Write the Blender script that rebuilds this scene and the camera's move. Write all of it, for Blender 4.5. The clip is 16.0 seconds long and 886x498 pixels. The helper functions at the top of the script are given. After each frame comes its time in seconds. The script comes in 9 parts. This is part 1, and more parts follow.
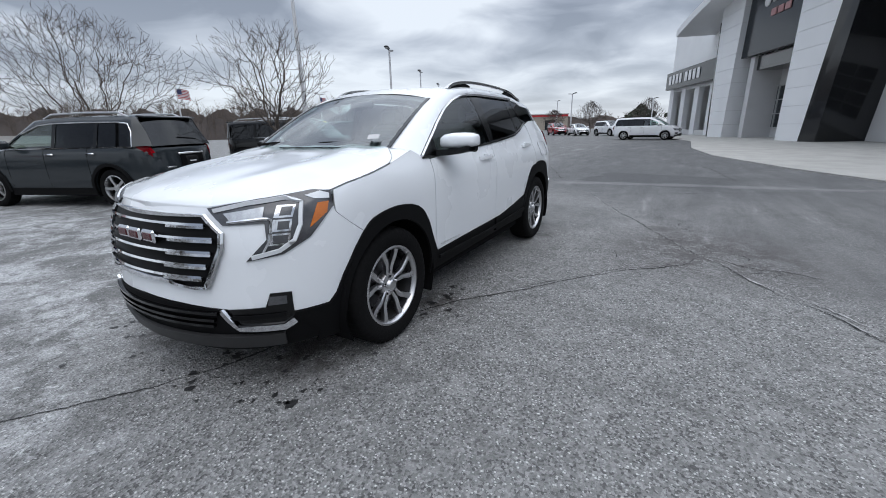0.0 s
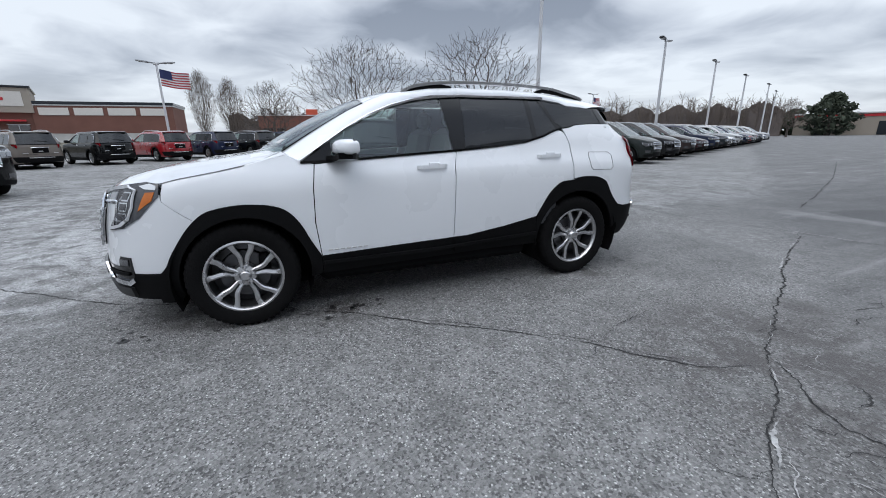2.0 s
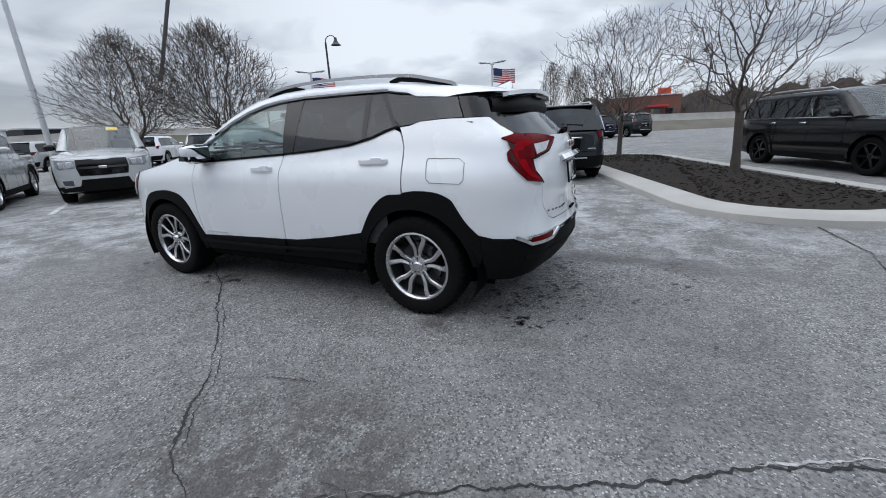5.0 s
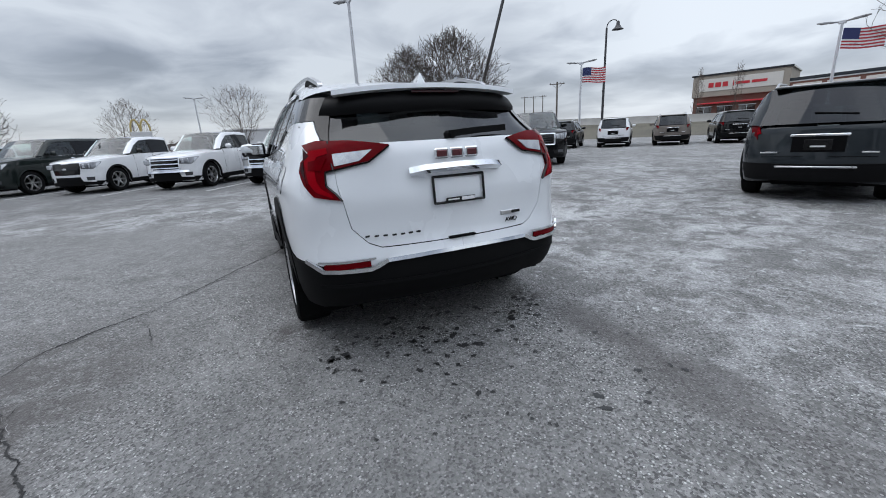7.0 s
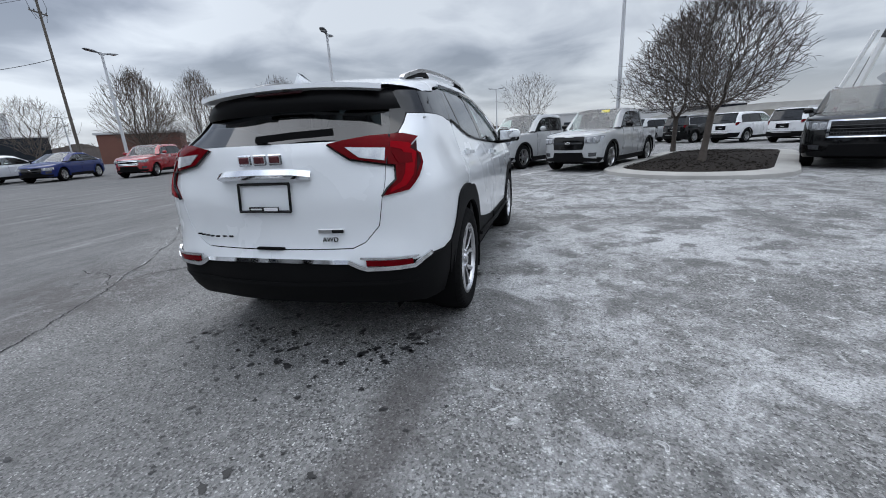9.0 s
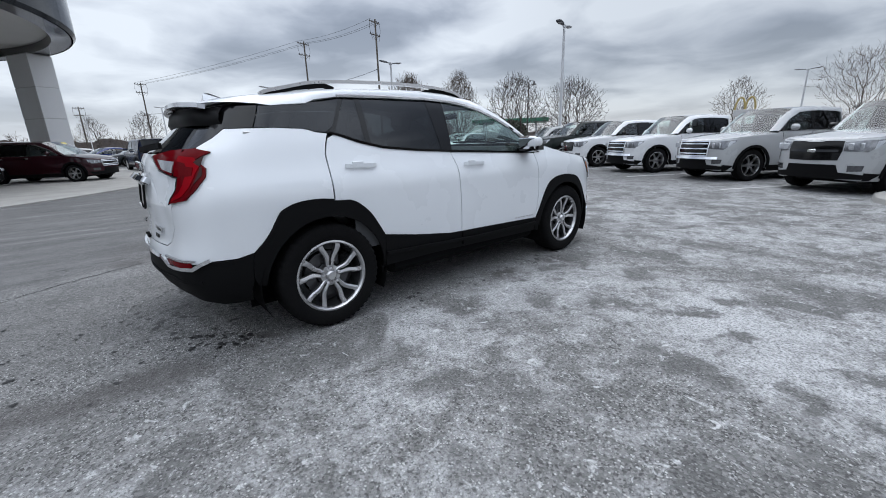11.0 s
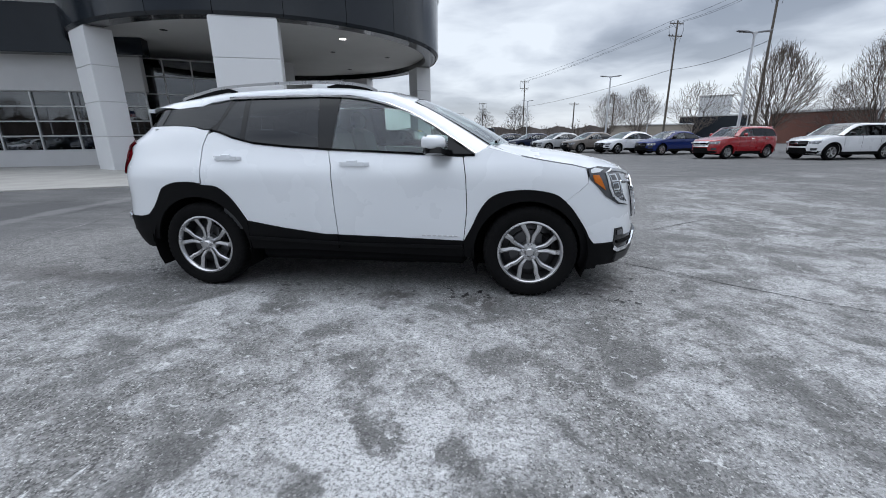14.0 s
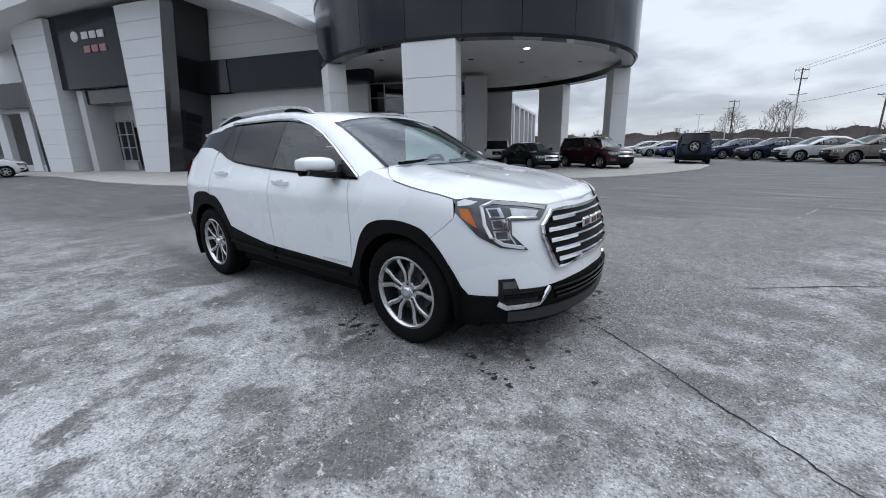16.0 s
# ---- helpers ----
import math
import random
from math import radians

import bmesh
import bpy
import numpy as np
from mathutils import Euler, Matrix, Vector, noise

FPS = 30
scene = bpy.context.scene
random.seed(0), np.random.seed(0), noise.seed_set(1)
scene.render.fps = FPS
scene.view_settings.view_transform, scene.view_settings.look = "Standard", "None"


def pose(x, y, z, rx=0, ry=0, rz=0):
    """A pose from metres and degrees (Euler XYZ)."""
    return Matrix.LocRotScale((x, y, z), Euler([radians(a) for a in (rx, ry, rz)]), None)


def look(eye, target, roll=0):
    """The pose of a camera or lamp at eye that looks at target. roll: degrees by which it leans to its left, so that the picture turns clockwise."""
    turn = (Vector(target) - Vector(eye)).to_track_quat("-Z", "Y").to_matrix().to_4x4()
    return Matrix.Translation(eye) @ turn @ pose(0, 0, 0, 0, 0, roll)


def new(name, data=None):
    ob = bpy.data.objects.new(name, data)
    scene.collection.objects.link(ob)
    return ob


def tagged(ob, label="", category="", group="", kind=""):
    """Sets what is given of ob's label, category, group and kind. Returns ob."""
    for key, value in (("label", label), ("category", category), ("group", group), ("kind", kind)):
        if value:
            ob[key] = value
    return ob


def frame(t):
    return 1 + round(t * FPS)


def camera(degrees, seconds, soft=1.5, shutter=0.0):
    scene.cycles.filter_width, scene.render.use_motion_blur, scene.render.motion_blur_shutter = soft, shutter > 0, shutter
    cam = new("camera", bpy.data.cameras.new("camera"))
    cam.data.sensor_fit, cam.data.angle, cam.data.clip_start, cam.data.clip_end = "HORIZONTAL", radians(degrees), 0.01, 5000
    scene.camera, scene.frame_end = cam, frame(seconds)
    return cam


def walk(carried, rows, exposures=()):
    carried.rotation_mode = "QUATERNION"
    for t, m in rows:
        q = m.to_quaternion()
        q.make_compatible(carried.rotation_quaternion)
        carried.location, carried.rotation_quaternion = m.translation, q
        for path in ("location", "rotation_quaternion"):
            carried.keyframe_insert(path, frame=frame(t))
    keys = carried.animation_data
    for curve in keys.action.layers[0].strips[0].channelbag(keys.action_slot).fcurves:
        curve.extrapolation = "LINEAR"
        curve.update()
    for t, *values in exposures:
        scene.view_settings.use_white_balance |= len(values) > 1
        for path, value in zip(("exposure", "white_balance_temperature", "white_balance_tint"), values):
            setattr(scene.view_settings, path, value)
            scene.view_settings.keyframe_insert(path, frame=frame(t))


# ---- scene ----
cam = camera(95.9, 16.0, soft=0.95)
PATH = [
    (0, (3.166, 2.331, 1.275), (1.522, 1.349, 0.698), -1.5),
    (0.5, (2.721, 2.792, 1.26), (1.259, 1.544, 0.708), -1.0),
    (1, (2.228, 3.196, 1.284), (0.988, 1.728, 0.727), -0.5),
    (1.5, (1.665, 3.515, 1.258), (0.683, 1.86, 0.713), -0.5),
    (2, (1.048, 3.751, 1.264), (0.345, 1.961, 0.714), -0.8),
    (2.5, (0.423, 3.873, 1.256), (-0.008, 1.998, 0.707), -1.1),
    (3, (-0.252, 3.923, 1.252), (-0.414, 2.006, 0.705), -1.5),
    (3.5, (-0.901, 3.849, 1.253), (-0.804, 1.93, 0.698), -1.9),
    (4, (-1.546, 3.715, 1.255), (-1.2, 1.827, 0.693), -2.3),
    (4.2, (-1.777, 3.649, 1.279), (-1.339, 1.782, 0.714), -2.4),
    (6.3, (-3.881, 1.859, 1.269), (-2.389, 0.649, 0.715), -3.0),
    (6.5, (-3.992, 1.616, 1.229), (-2.416, 0.512, 0.683), -2.9),
    (7, (-4.244, 1.022, 1.225), (-2.492, 0.229, 0.678), -3.2),
    (7.5, (-4.357, 0.416, 1.209), (-2.489, -0.05, 0.668), -3.4),
    (8, (-4.383, -0.218, 1.207), (-2.463, -0.352, 0.665), -3.2),
    (8.5, (-4.253, -0.845, 1.201), (-2.34, -0.639, 0.656), -3.2),
    (9, (-4.033, -1.458, 1.202), (-2.179, -0.939, 0.66), -3.1),
    (9.5, (-3.705, -2.007, 1.184), (-1.955, -1.204, 0.644), -3.3),
    (9.7, (-3.572, -2.213, 1.191), (-1.864, -1.313, 0.67), -3.0),
    (11.8, (-1.539, -3.914, 1.244), (-0.722, -2.177, 0.68), -2.0),
    (12, (-1.302, -4.021, 1.226), (-0.591, -2.24, 0.66), -2.0),
    (12.5, (-0.705, -4.142, 1.211), (-0.249, -2.281, 0.639), -1.6),
    (13, (-0.093, -4.155, 1.226), (0.111, -2.25, 0.653), -1.5),
    (13.5, (0.498, -4.069, 1.223), (0.468, -2.149, 0.665), -1.1),
    (14, (1.084, -3.912, 1.231), (0.833, -2.003, 0.69), -0.6),
    (14.5, (1.647, -3.712, 1.238), (1.175, -1.84, 0.715), -0.3),
    (15, (2.168, -3.435, 1.259), (1.466, -1.633, 0.75), -0.3),
    (15.5, (2.683, -3.129, 1.267), (1.736, -1.439, 0.768), -0.8),
    (16, (3.093, -2.718, 1.296), (1.911, -1.182, 0.8), -1.2),
]
EXPOSURES = [(0.0, 0.17), (16.0, 0.17)]
walk(cam, [(t, look(eye, target, roll)) for t, eye, target, roll in PATH], EXPOSURES)

# ---- world, sun, exposure ----
def build_world():
    w = bpy.data.worlds.new("overcast_sky")
    scene.world = w
    w.use_nodes = True
    nt = w.node_tree
    nt.nodes.clear()
    N, L = nt.nodes.new, nt.links.new
    out, bg = N("ShaderNodeOutputWorld"), N("ShaderNodeBackground")
    sky = N("ShaderNodeTexSky")
    sky.sky_type, sky.sun_disc = "NISHITA", False
    sky.sun_elevation, sky.sun_rotation = radians(60), radians(50)
    tc, sep = N("ShaderNodeTexCoord"), N("ShaderNodeSeparateXYZ")
    L(tc.outputs["Generated"], sep.inputs[0])

    def math(op, a, b=None, clamp=False):
        n = N("ShaderNodeMath")
        n.operation, n.use_clamp = op, clamp
        for i, v in enumerate((a, b)):
            if v is None:
                continue
            if isinstance(v, (int, float)):
                n.inputs[i].default_value = v
            else:
                L(v, n.inputs[i])
        return n.outputs[0]

    up = math("MAXIMUM", sep.outputs[2], 0.0)
    flat = math("ADD", up, 0.16)
    comb = N("ShaderNodeCombineXYZ")
    L(math("DIVIDE", sep.outputs[0], flat), comb.inputs[0])
    L(math("DIVIDE", sep.outputs[1], flat), comb.inputs[1])

    def noise_tex(scale, detail, rough, distort, w4=0.0):
        n = N("ShaderNodeTexNoise")
        n.noise_dimensions = "4D"
        n.inputs["W"].default_value = w4
        n.inputs["Scale"].default_value, n.inputs["Detail"].default_value = scale, detail
        n.inputs["Roughness"].default_value, n.inputs["Distortion"].default_value = rough, distort
        L(comb.outputs[0], n.inputs["Vector"])
        return n.outputs["Fac"]

    big, small = noise_tex(0.62, 2, 0.45, 0.5, 1.7), noise_tex(1.9, 5, 0.5, 0.5, 4.2)
    mixed = math("ADD", math("MULTIPLY", big, 0.64), math("MULTIPLY", small, 0.36))
    ramp = N("ShaderNodeValToRGB")
    e = ramp.color_ramp.elements
    e[0].position, e[0].color = 0.40, (0.205, 0.236, 0.295, 1)
    e[1].position, e[1].color = 0.585, (0.70, 0.755, 0.825, 1)
    for place, shade in ((0.455, (0.315, 0.354, 0.425, 1)), (0.505, (0.47, 0.515, 0.59, 1))):
        ramp.color_ramp.elements.new(place).color = shade
    L(mixed, ramp.inputs[0])
    # pale strip at the horizon, brighter cloud deck overhead
    haze = math("POWER", math("SUBTRACT", 1.0, up, True), 9.0)
    hz = N("ShaderNodeMix")
    hz.data_type = "RGBA"
    L(math("MULTIPLY", haze, 0.75), hz.inputs[0])
    L(ramp.outputs[0], hz.inputs[6])
    hz.inputs[7].default_value = (0.64, 0.685, 0.75, 1)
    lift = N("ShaderNodeMapRange")
    lift.interpolation_type = "SMOOTHSTEP"
    lift.inputs[1].default_value, lift.inputs[2].default_value = 0.30, 0.80
    lift.inputs[3].default_value, lift.inputs[4].default_value = 1.0, ZENITH
    L(up, lift.inputs[0])
    deck = N("ShaderNodeVectorMath")
    deck.operation = "SCALE"
    L(hz.outputs[2], deck.inputs[0])
    # a heavier slate bank of cloud over the far lots
    bank = N("ShaderNodeMapRange")
    bank.interpolation_type = "SMOOTHSTEP"
    bank.inputs[1].default_value, bank.inputs[2].default_value = 0.55, 0.90
    bank.inputs[3].default_value, bank.inputs[4].default_value = 1.0, 0.78
    L(sep.outputs[0], bank.inputs[0])
    L(math("MULTIPLY", lift.outputs[0], bank.outputs[0]), deck.inputs[3])
    thin = N("ShaderNodeVectorMath")
    thin.operation = "SCALE"
    L(sky.outputs[0], thin.inputs[0])
    thin.inputs[3].default_value = 0.012
    both = N("ShaderNodeVectorMath")
    L(deck.outputs[0], both.inputs[0])
    L(thin.outputs[0], both.inputs[1])
    L(both.outputs[0], bg.inputs[0])
    bg.inputs[1].default_value = 1.0
    L(bg.outputs[0], out.inputs[0])


ZENITH = 2.5
build_world()
sun_data = bpy.data.lights.new("sun", "SUN")
sun_data.energy, sun_data.angle, sun_data.color = 0.9, radians(60), (1.0, 0.97, 0.93)
sun = new("sun", sun_data)
sun.matrix_world = look((0, 0, 60), (-26, -22, 0))

# ---- materials ----
MATS = {}


def material(name, color, rough=0.5, metal=0.0, tint=None, scale=6.0, fine=60.0, amount=0.35, bump=0.0, coat=0.0, emit=0.0, random_tint=0.0, spec=0.5):
    """A Principled surface with variation at two scales."""
    if name in MATS:
        return MATS[name]
    m = bpy.data.materials.new(name)
    m.use_nodes = True
    nt = m.node_tree
    N, L = nt.nodes.new, nt.links.new
    b = nt.nodes["Principled BSDF"]
    tc = N("ShaderNodeTexCoord")
    c1 = (*color, 1)
    c2 = (*(tint or tuple(max(0.0, c * 0.72) for c in color)), 1)
    n1, n2 = N("ShaderNodeTexNoise"), N("ShaderNodeTexNoise")
    for n, s, d in ((n1, scale, 5), (n2, fine, 3)):
        n.inputs["Scale"].default_value, n.inputs["Detail"].default_value = s, d
        L(tc.outputs["Object"], n.inputs["Vector"])
    add = N("ShaderNodeMath")
    add.operation = "MULTIPLY_ADD"
    L(n1.outputs["Fac"], add.inputs[0])
    add.inputs[1].default_value = 0.6
    sc = N("ShaderNodeMath")
    sc.operation = "MULTIPLY"
    L(n2.outputs["Fac"], sc.inputs[0])
    sc.inputs[1].default_value = 0.4
    L(sc.outputs[0], add.inputs[2])
    rg = N("ShaderNodeMapRange")
    rg.inputs[1].default_value, rg.inputs[2].default_value = 0.38, 0.66
    rg.inputs[3].default_value, rg.inputs[4].default_value = 0.0, amount
    L(add.outputs[0], rg.inputs[0])
    mix = N("ShaderNodeMix")
    mix.data_type = "RGBA"
    mix.inputs[6].default_value, mix.inputs[7].default_value = c1, c2
    L(rg.outputs[0], mix.inputs[0])
    col = mix.outputs[2]
    if random_tint:
        oi, hv = N("ShaderNodeObjectInfo"), N("ShaderNodeHueSaturation")
        mr = N("ShaderNodeMapRange")
        mr.inputs[3].default_value, mr.inputs[4].default_value = 1 - random_tint, 1 + random_tint
        L(oi.outputs["Random"], mr.inputs[0])
        L(mr.outputs[0], hv.inputs["Value"])
        L(col, hv.inputs["Color"])
        col = hv.outputs[0]
    L(col, b.inputs["Base Color"])
    rr = N("ShaderNodeMapRange")
    rr.inputs[3].default_value, rr.inputs[4].default_value = max(0.02, rough - 0.06), min(1.0, rough + 0.08)
    L(n1.outputs["Fac"], rr.inputs[0])
    L(rr.outputs[0], b.inputs["Roughness"])
    b.inputs["Metallic"].default_value = metal
    b.inputs["Specular IOR Level"].default_value = spec
    if coat:
        b.inputs["Coat Weight"].default_value, b.inputs["Coat Roughness"].default_value = coat, 0.04
    if bump:
        bp = N("ShaderNodeBump")
        bp.inputs["Strength"].default_value, bp.inputs["Distance"].default_value = bump, 0.01
        L(n2.outputs["Fac"], bp.inputs["Height"])
        L(bp.outputs[0], b.inputs["Normal"])
    if emit:
        b.inputs["Emission Color"].default_value = c1
        b.inputs["Emission Strength"].default_value = emit
    MATS[name] = m
    return m


def glass(name, tint, gloss_rough=0.01, base=0.07):
    """Thin pane: tinted see-through with a reflection that grows towards grazing."""
    if name in MATS:
        return MATS[name]
    m = bpy.data.materials.new(name)
    m.use_nodes = True
    nt = m.node_tree
    nt.nodes.clear()
    N, L = nt.nodes.new, nt.links.new
    out, mx, tr, gl, lw = N("ShaderNodeOutputMaterial"), N("ShaderNodeMixShader"), N("ShaderNodeBsdfTransparent"), N("ShaderNodeBsdfGlossy"), N("ShaderNodeLayerWeight")
    tr.inputs[0].default_value = (*tint, 1)
    gl.inputs["Roughness"].default_value = gloss_rough
    gl.inputs["Color"].default_value = (0.95, 0.97, 1, 1)
    lw.inputs[0].default_value = 0.5
    pw, mr = N("ShaderNodeMath"), N("ShaderNodeMapRange")
    pw.operation = "POWER"
    pw.inputs[1].default_value = 5.0
    mr.inputs[3].default_value, mr.inputs[4].default_value = base, 1.0
    L(lw.outputs["Facing"], pw.inputs[0])
    L(pw.outputs[0], mr.inputs[0])
    L(mr.outputs[0], mx.inputs[0])
    L(tr.outputs[0], mx.inputs[1])
    L(gl.outputs[0], mx.inputs[2])
    L(mx.outputs[0], out.inputs[0])
    MATS[name] = m
    return m


def asphalt_material():
    m = bpy.data.materials.new("worn_asphalt")
    m.use_nodes = True
    nt = m.node_tree
    N, L = nt.nodes.new, nt.links.new
    b = nt.nodes["Principled BSDF"]
    geo = N("ShaderNodeNewGeometry")
    pos = geo.outputs["Position"]

    def noise(scale, detail=4, rough=0.55, distort=0.0):
        n = N("ShaderNodeTexNoise")
        n.inputs["Scale"].default_value, n.inputs["Detail"].default_value = scale, detail
        n.inputs["Roughness"].default_value, n.inputs["Distortion"].default_value = rough, distort
        L(pos, n.inputs["Vector"])
        return n.outputs["Fac"]

    def rng(v, a, b_, c=0.0, d=1.0):
        r = N("ShaderNodeMapRange")
        for i, x in enumerate((a, b_, c, d)):
            r.inputs[i + 1].default_value = x
        L(v, r.inputs[0])
        return r.outputs[0]

    def math(op, a, c):
        n = N("ShaderNodeMath")
        n.operation, n.use_clamp = op, True
        for i, v in enumerate((a, c)):
            if isinstance(v, (int, float)):
                n.inputs[i].default_value = v
            else:
                L(v, n.inputs[i])
        return n.outputs[0]

    def mix(f, a, c):
        n = N("ShaderNodeMix")
        n.data_type = "RGBA"
        L(f, n.inputs[0])
        for i, v in ((6, a), (7, c)):
            if isinstance(v, tuple):
                n.inputs[i].default_value = (*v, 1)
            else:
                L(v, n.inputs[i])
        return n.outputs[2]

    sep = N("ShaderNodeSeparateXYZ")
    L(pos, sep.inputs[0])
    px, py = sep.outputs[0], sep.outputs[1]

    def near(x, y, r0, r1):
        d = N("ShaderNodeVectorMath")
        d.operation = "DISTANCE"
        L(pos, d.inputs[0])
        d.inputs[1].default_value = (x, y, 0)
        return rng(d.outputs["Value"], r0, r1)

    def edge(nx, ny, c, a, e):
        """Rises from 0 to 1 across a line of the ground, its edge broken by noise."""
        dot = N("ShaderNodeVectorMath")
        dot.operation = "DOT_PRODUCT"
        L(pos, dot.inputs[0])
        dot.inputs[1].default_value = (nx, ny, 0)
        n = N("ShaderNodeMath")
        n.operation = "MULTIPLY_ADD"
        L(ragged, n.inputs[0])
        n.inputs[1].default_value = 0.9
        L(dot.outputs["Value"], n.inputs[2])
        return rng(n.outputs[0], c + 0.45 + a, c + 0.45 + e)

    ragged, mid, blot = noise(1.5, 6, 0.65, 0.4), noise(3.4, 7, 0.68, 0.7), noise(2.1, 4, 0.5, 0.6)
    clump = noise(17, 6, 0.72, 0.5)
    # binder with fine grain, pale stone flecks and dark pits between them
    base = mix(rng(noise(0.35, 5), 0.35, 0.65), (0.142, 0.142, 0.141), (0.190, 0.190, 0.188))
    vor = N("ShaderNodeTexVoronoi")
    vor.inputs["Scale"].default_value = 95
    L(pos, vor.inputs["Vector"])
    shade = N("ShaderNodeSeparateColor")
    L(vor.outputs["Color"], shade.inputs[0])
    col = mix(math("MULTIPLY", rng(shade.outputs[1], 0.25, 0.60), 0.80), base, mix(rng(shade.outputs[2], 0.3, 0.7), (0.046, 0.046, 0.046), (0.285, 0.285, 0.282)))
    fleck = math("MULTIPLY", rng(shade.outputs[0], 0.83, 0.88), rng(vor.outputs["Distance"], 0.55, 0.35))
    col = mix(math("MULTIPLY", fleck, rng(clump, 0.40, 0.60, 0.25, 0.95)), col, (0.64, 0.64, 0.63))
    col = mix(math("MULTIPLY", rng(noise(120, 3, 0.7), 0.43, 0.34), 0.85), col, (0.035, 0.035, 0.037))
    # wear a hand or two wide: darker binder, paler worn stone
    col = mix(math("MULTIPLY", rng(mid, 0.47, 0.36), 0.42), col, (0.085, 0.085, 0.084))
    col = mix(math("MULTIPLY", rng(math("ADD", math("MULTIPLY", noise(4.5, 5, 0.65, 0.3), 0.5), math("MULTIPLY", clump, 0.5)), 0.52, 0.62), 0.42), col, (0.30, 0.30, 0.297))
    # brine dried to pale films on the far side of the bay and before it, thickest by the front door
    side = math("MAXIMUM", edge(0.03, -1.0, 0.72, 0.0, 0.45), math("MULTIPLY", edge(0.93, -0.37, 2.1, 0.0, 0.6), 0.8))
    side = math("MULTIPLY", side, rng(px, -4.4, -0.9, 0.50, 1.0))
    away = N("ShaderNodeVectorMath")
    away.operation = "LENGTH"
    L(pos, away.inputs[0])
    side = math("MULTIPLY", side, rng(away.outputs["Value"], 5.5, 15.0, 1.0, 0.45))
    thick = math("MAXIMUM", near(0.62, -2.55, 1.25, 0.1), math("MULTIPLY", near(-1.1, -1.5, 0.8, 0.1), 0.6))
    wide = noise(0.7, 4, 0.55, 0.9)
    film = math("ADD", math("ADD", math("MULTIPLY", wide, 0.32), math("ADD", math("MULTIPLY", mid, 0.40), math("MULTIPLY", clump, 0.28))), math("MULTIPLY", thick, 0.085))
    grit = rng(noise(62, 4, 0.75), 0.40, 0.54, 0.10, 1.0)
    salt = math("MULTIPLY", math("MULTIPLY", rng(film, 0.462, 0.585), rng(side, 0, 1, 0.06, 1.0)), grit)
    gaps = rng(math("ADD", math("MULTIPLY", blot, 0.55), math("ADD", math("MULTIPLY", mid, 0.25), math("MULTIPLY", clump, 0.20))), 0.525, 0.575)
    salt = math("MULTIPLY", salt, rng(gaps, 0, 1, 1.0, 0.10))
    col = mix(math("MULTIPLY", salt, 0.80), col, (0.60, 0.61, 0.625))
    col = mix(math("MULTIPLY", math("MULTIPLY", gaps, side), 0.52), col, (0.068, 0.068, 0.068))
    flakes = math("MULTIPLY", rng(noise(11, 5, 0.7, 0.6), 0.60, 0.68), rng(side, 0, 1, 0.05, 0.75))
    col = mix(flakes, col, (0.66, 0.67, 0.68))
    # beyond the seam: older, smoother paving with long faint streaks
    old = edge(-0.54, 0.842, 3.34, -0.35, 0.25)
    stretch = N("ShaderNodeMapping")
    stretch.inputs["Rotation"].default_value = (0, 0, radians(-28))
    stretch.inputs["Scale"].default_value = (0.35, 2.2, 1)
    L(pos, stretch.inputs["Vector"])
    streak = N("ShaderNodeTexNoise")
    streak.inputs["Scale"].default_value, streak.inputs["Detail"].default_value, streak.inputs["Roughness"].default_value = 1.3, 6, 0.62
    L(stretch.outputs[0], streak.inputs["Vector"])
    older = mix(rng(streak.outputs["Fac"], 0.36, 0.64), (0.062, 0.062, 0.064), (0.150, 0.150, 0.151))
    col = mix(math("MULTIPLY", old, 0.62), col, older)
    col = mix(math("MULTIPLY", math("MULTIPLY", old, rng(streak.outputs["Fac"], 0.60, 0.70)), 0.4), col, (0.36, 0.36, 0.36))
    # the darker surface towards the entrance, with a black repair strip and its pale border
    west = math("MULTIPLY", rng(px, -4.2, -6.0), rng(noise(0.5, 4, 0.6, 0.5), 0.36, 0.56, 0.55, 1.0))
    west = math("MULTIPLY", west, rng(py, -2.6, -0.6))
    col = mix(math("MULTIPLY", west, 0.62), col, (0.072, 0.073, 0.077))
    strip = math("MULTIPLY", math("MULTIPLY", edge(-0.96, 0.28, 6.55, 0.0, 0.12), edge(0.96, -0.28, -8.9, 0.0, 0.25)), math("MULTIPLY", edge(0.28, 0.96, -1.9, 0.0, 0.15), edge(-0.28, -0.96, -1.4, 0.0, 0.5)))
    col = mix(math("MULTIPLY", strip, 0.72), col, (0.060, 0.061, 0.064))
    pale = math("MULTIPLY", math("MULTIPLY", edge(-0.99, -0.1, 6.1, 0.0, 0.2), edge(0.99, 0.1, -6.65, 0.0, 0.2)), edge(0.1, 0.99, -0.9, 0.0, 0.3))
    col = mix(math("MULTIPLY", pale, 0.26), col, (0.34, 0.34, 0.34))
    # asphalt along the truck row: its darker look at grazing angles put into the colour
    lane = math("MULTIPLY", rng(px, 5.5, 9.0), rng(py, -1.5, 2.5))
    lane = math("MULTIPLY", lane, rng(noise(0.6, 4, 0.6, 0.5), 0.34, 0.56, 0.45, 1.0))
    col = mix(math("MULTIPLY", lane, 0.60), col, (0.070, 0.071, 0.074))
    # a darker round patch behind the bay, broken by noise
    worn = math("MULTIPLY", near(-2.75, 0.75, 1.15, 0.75), rng(noise(1.1, 4, 0.6, 0.5), 0.30, 0.60, 0.5, 1.0))
    col = mix(math("MULTIPLY", worn, 0.42), col, (0.070, 0.070, 0.071))
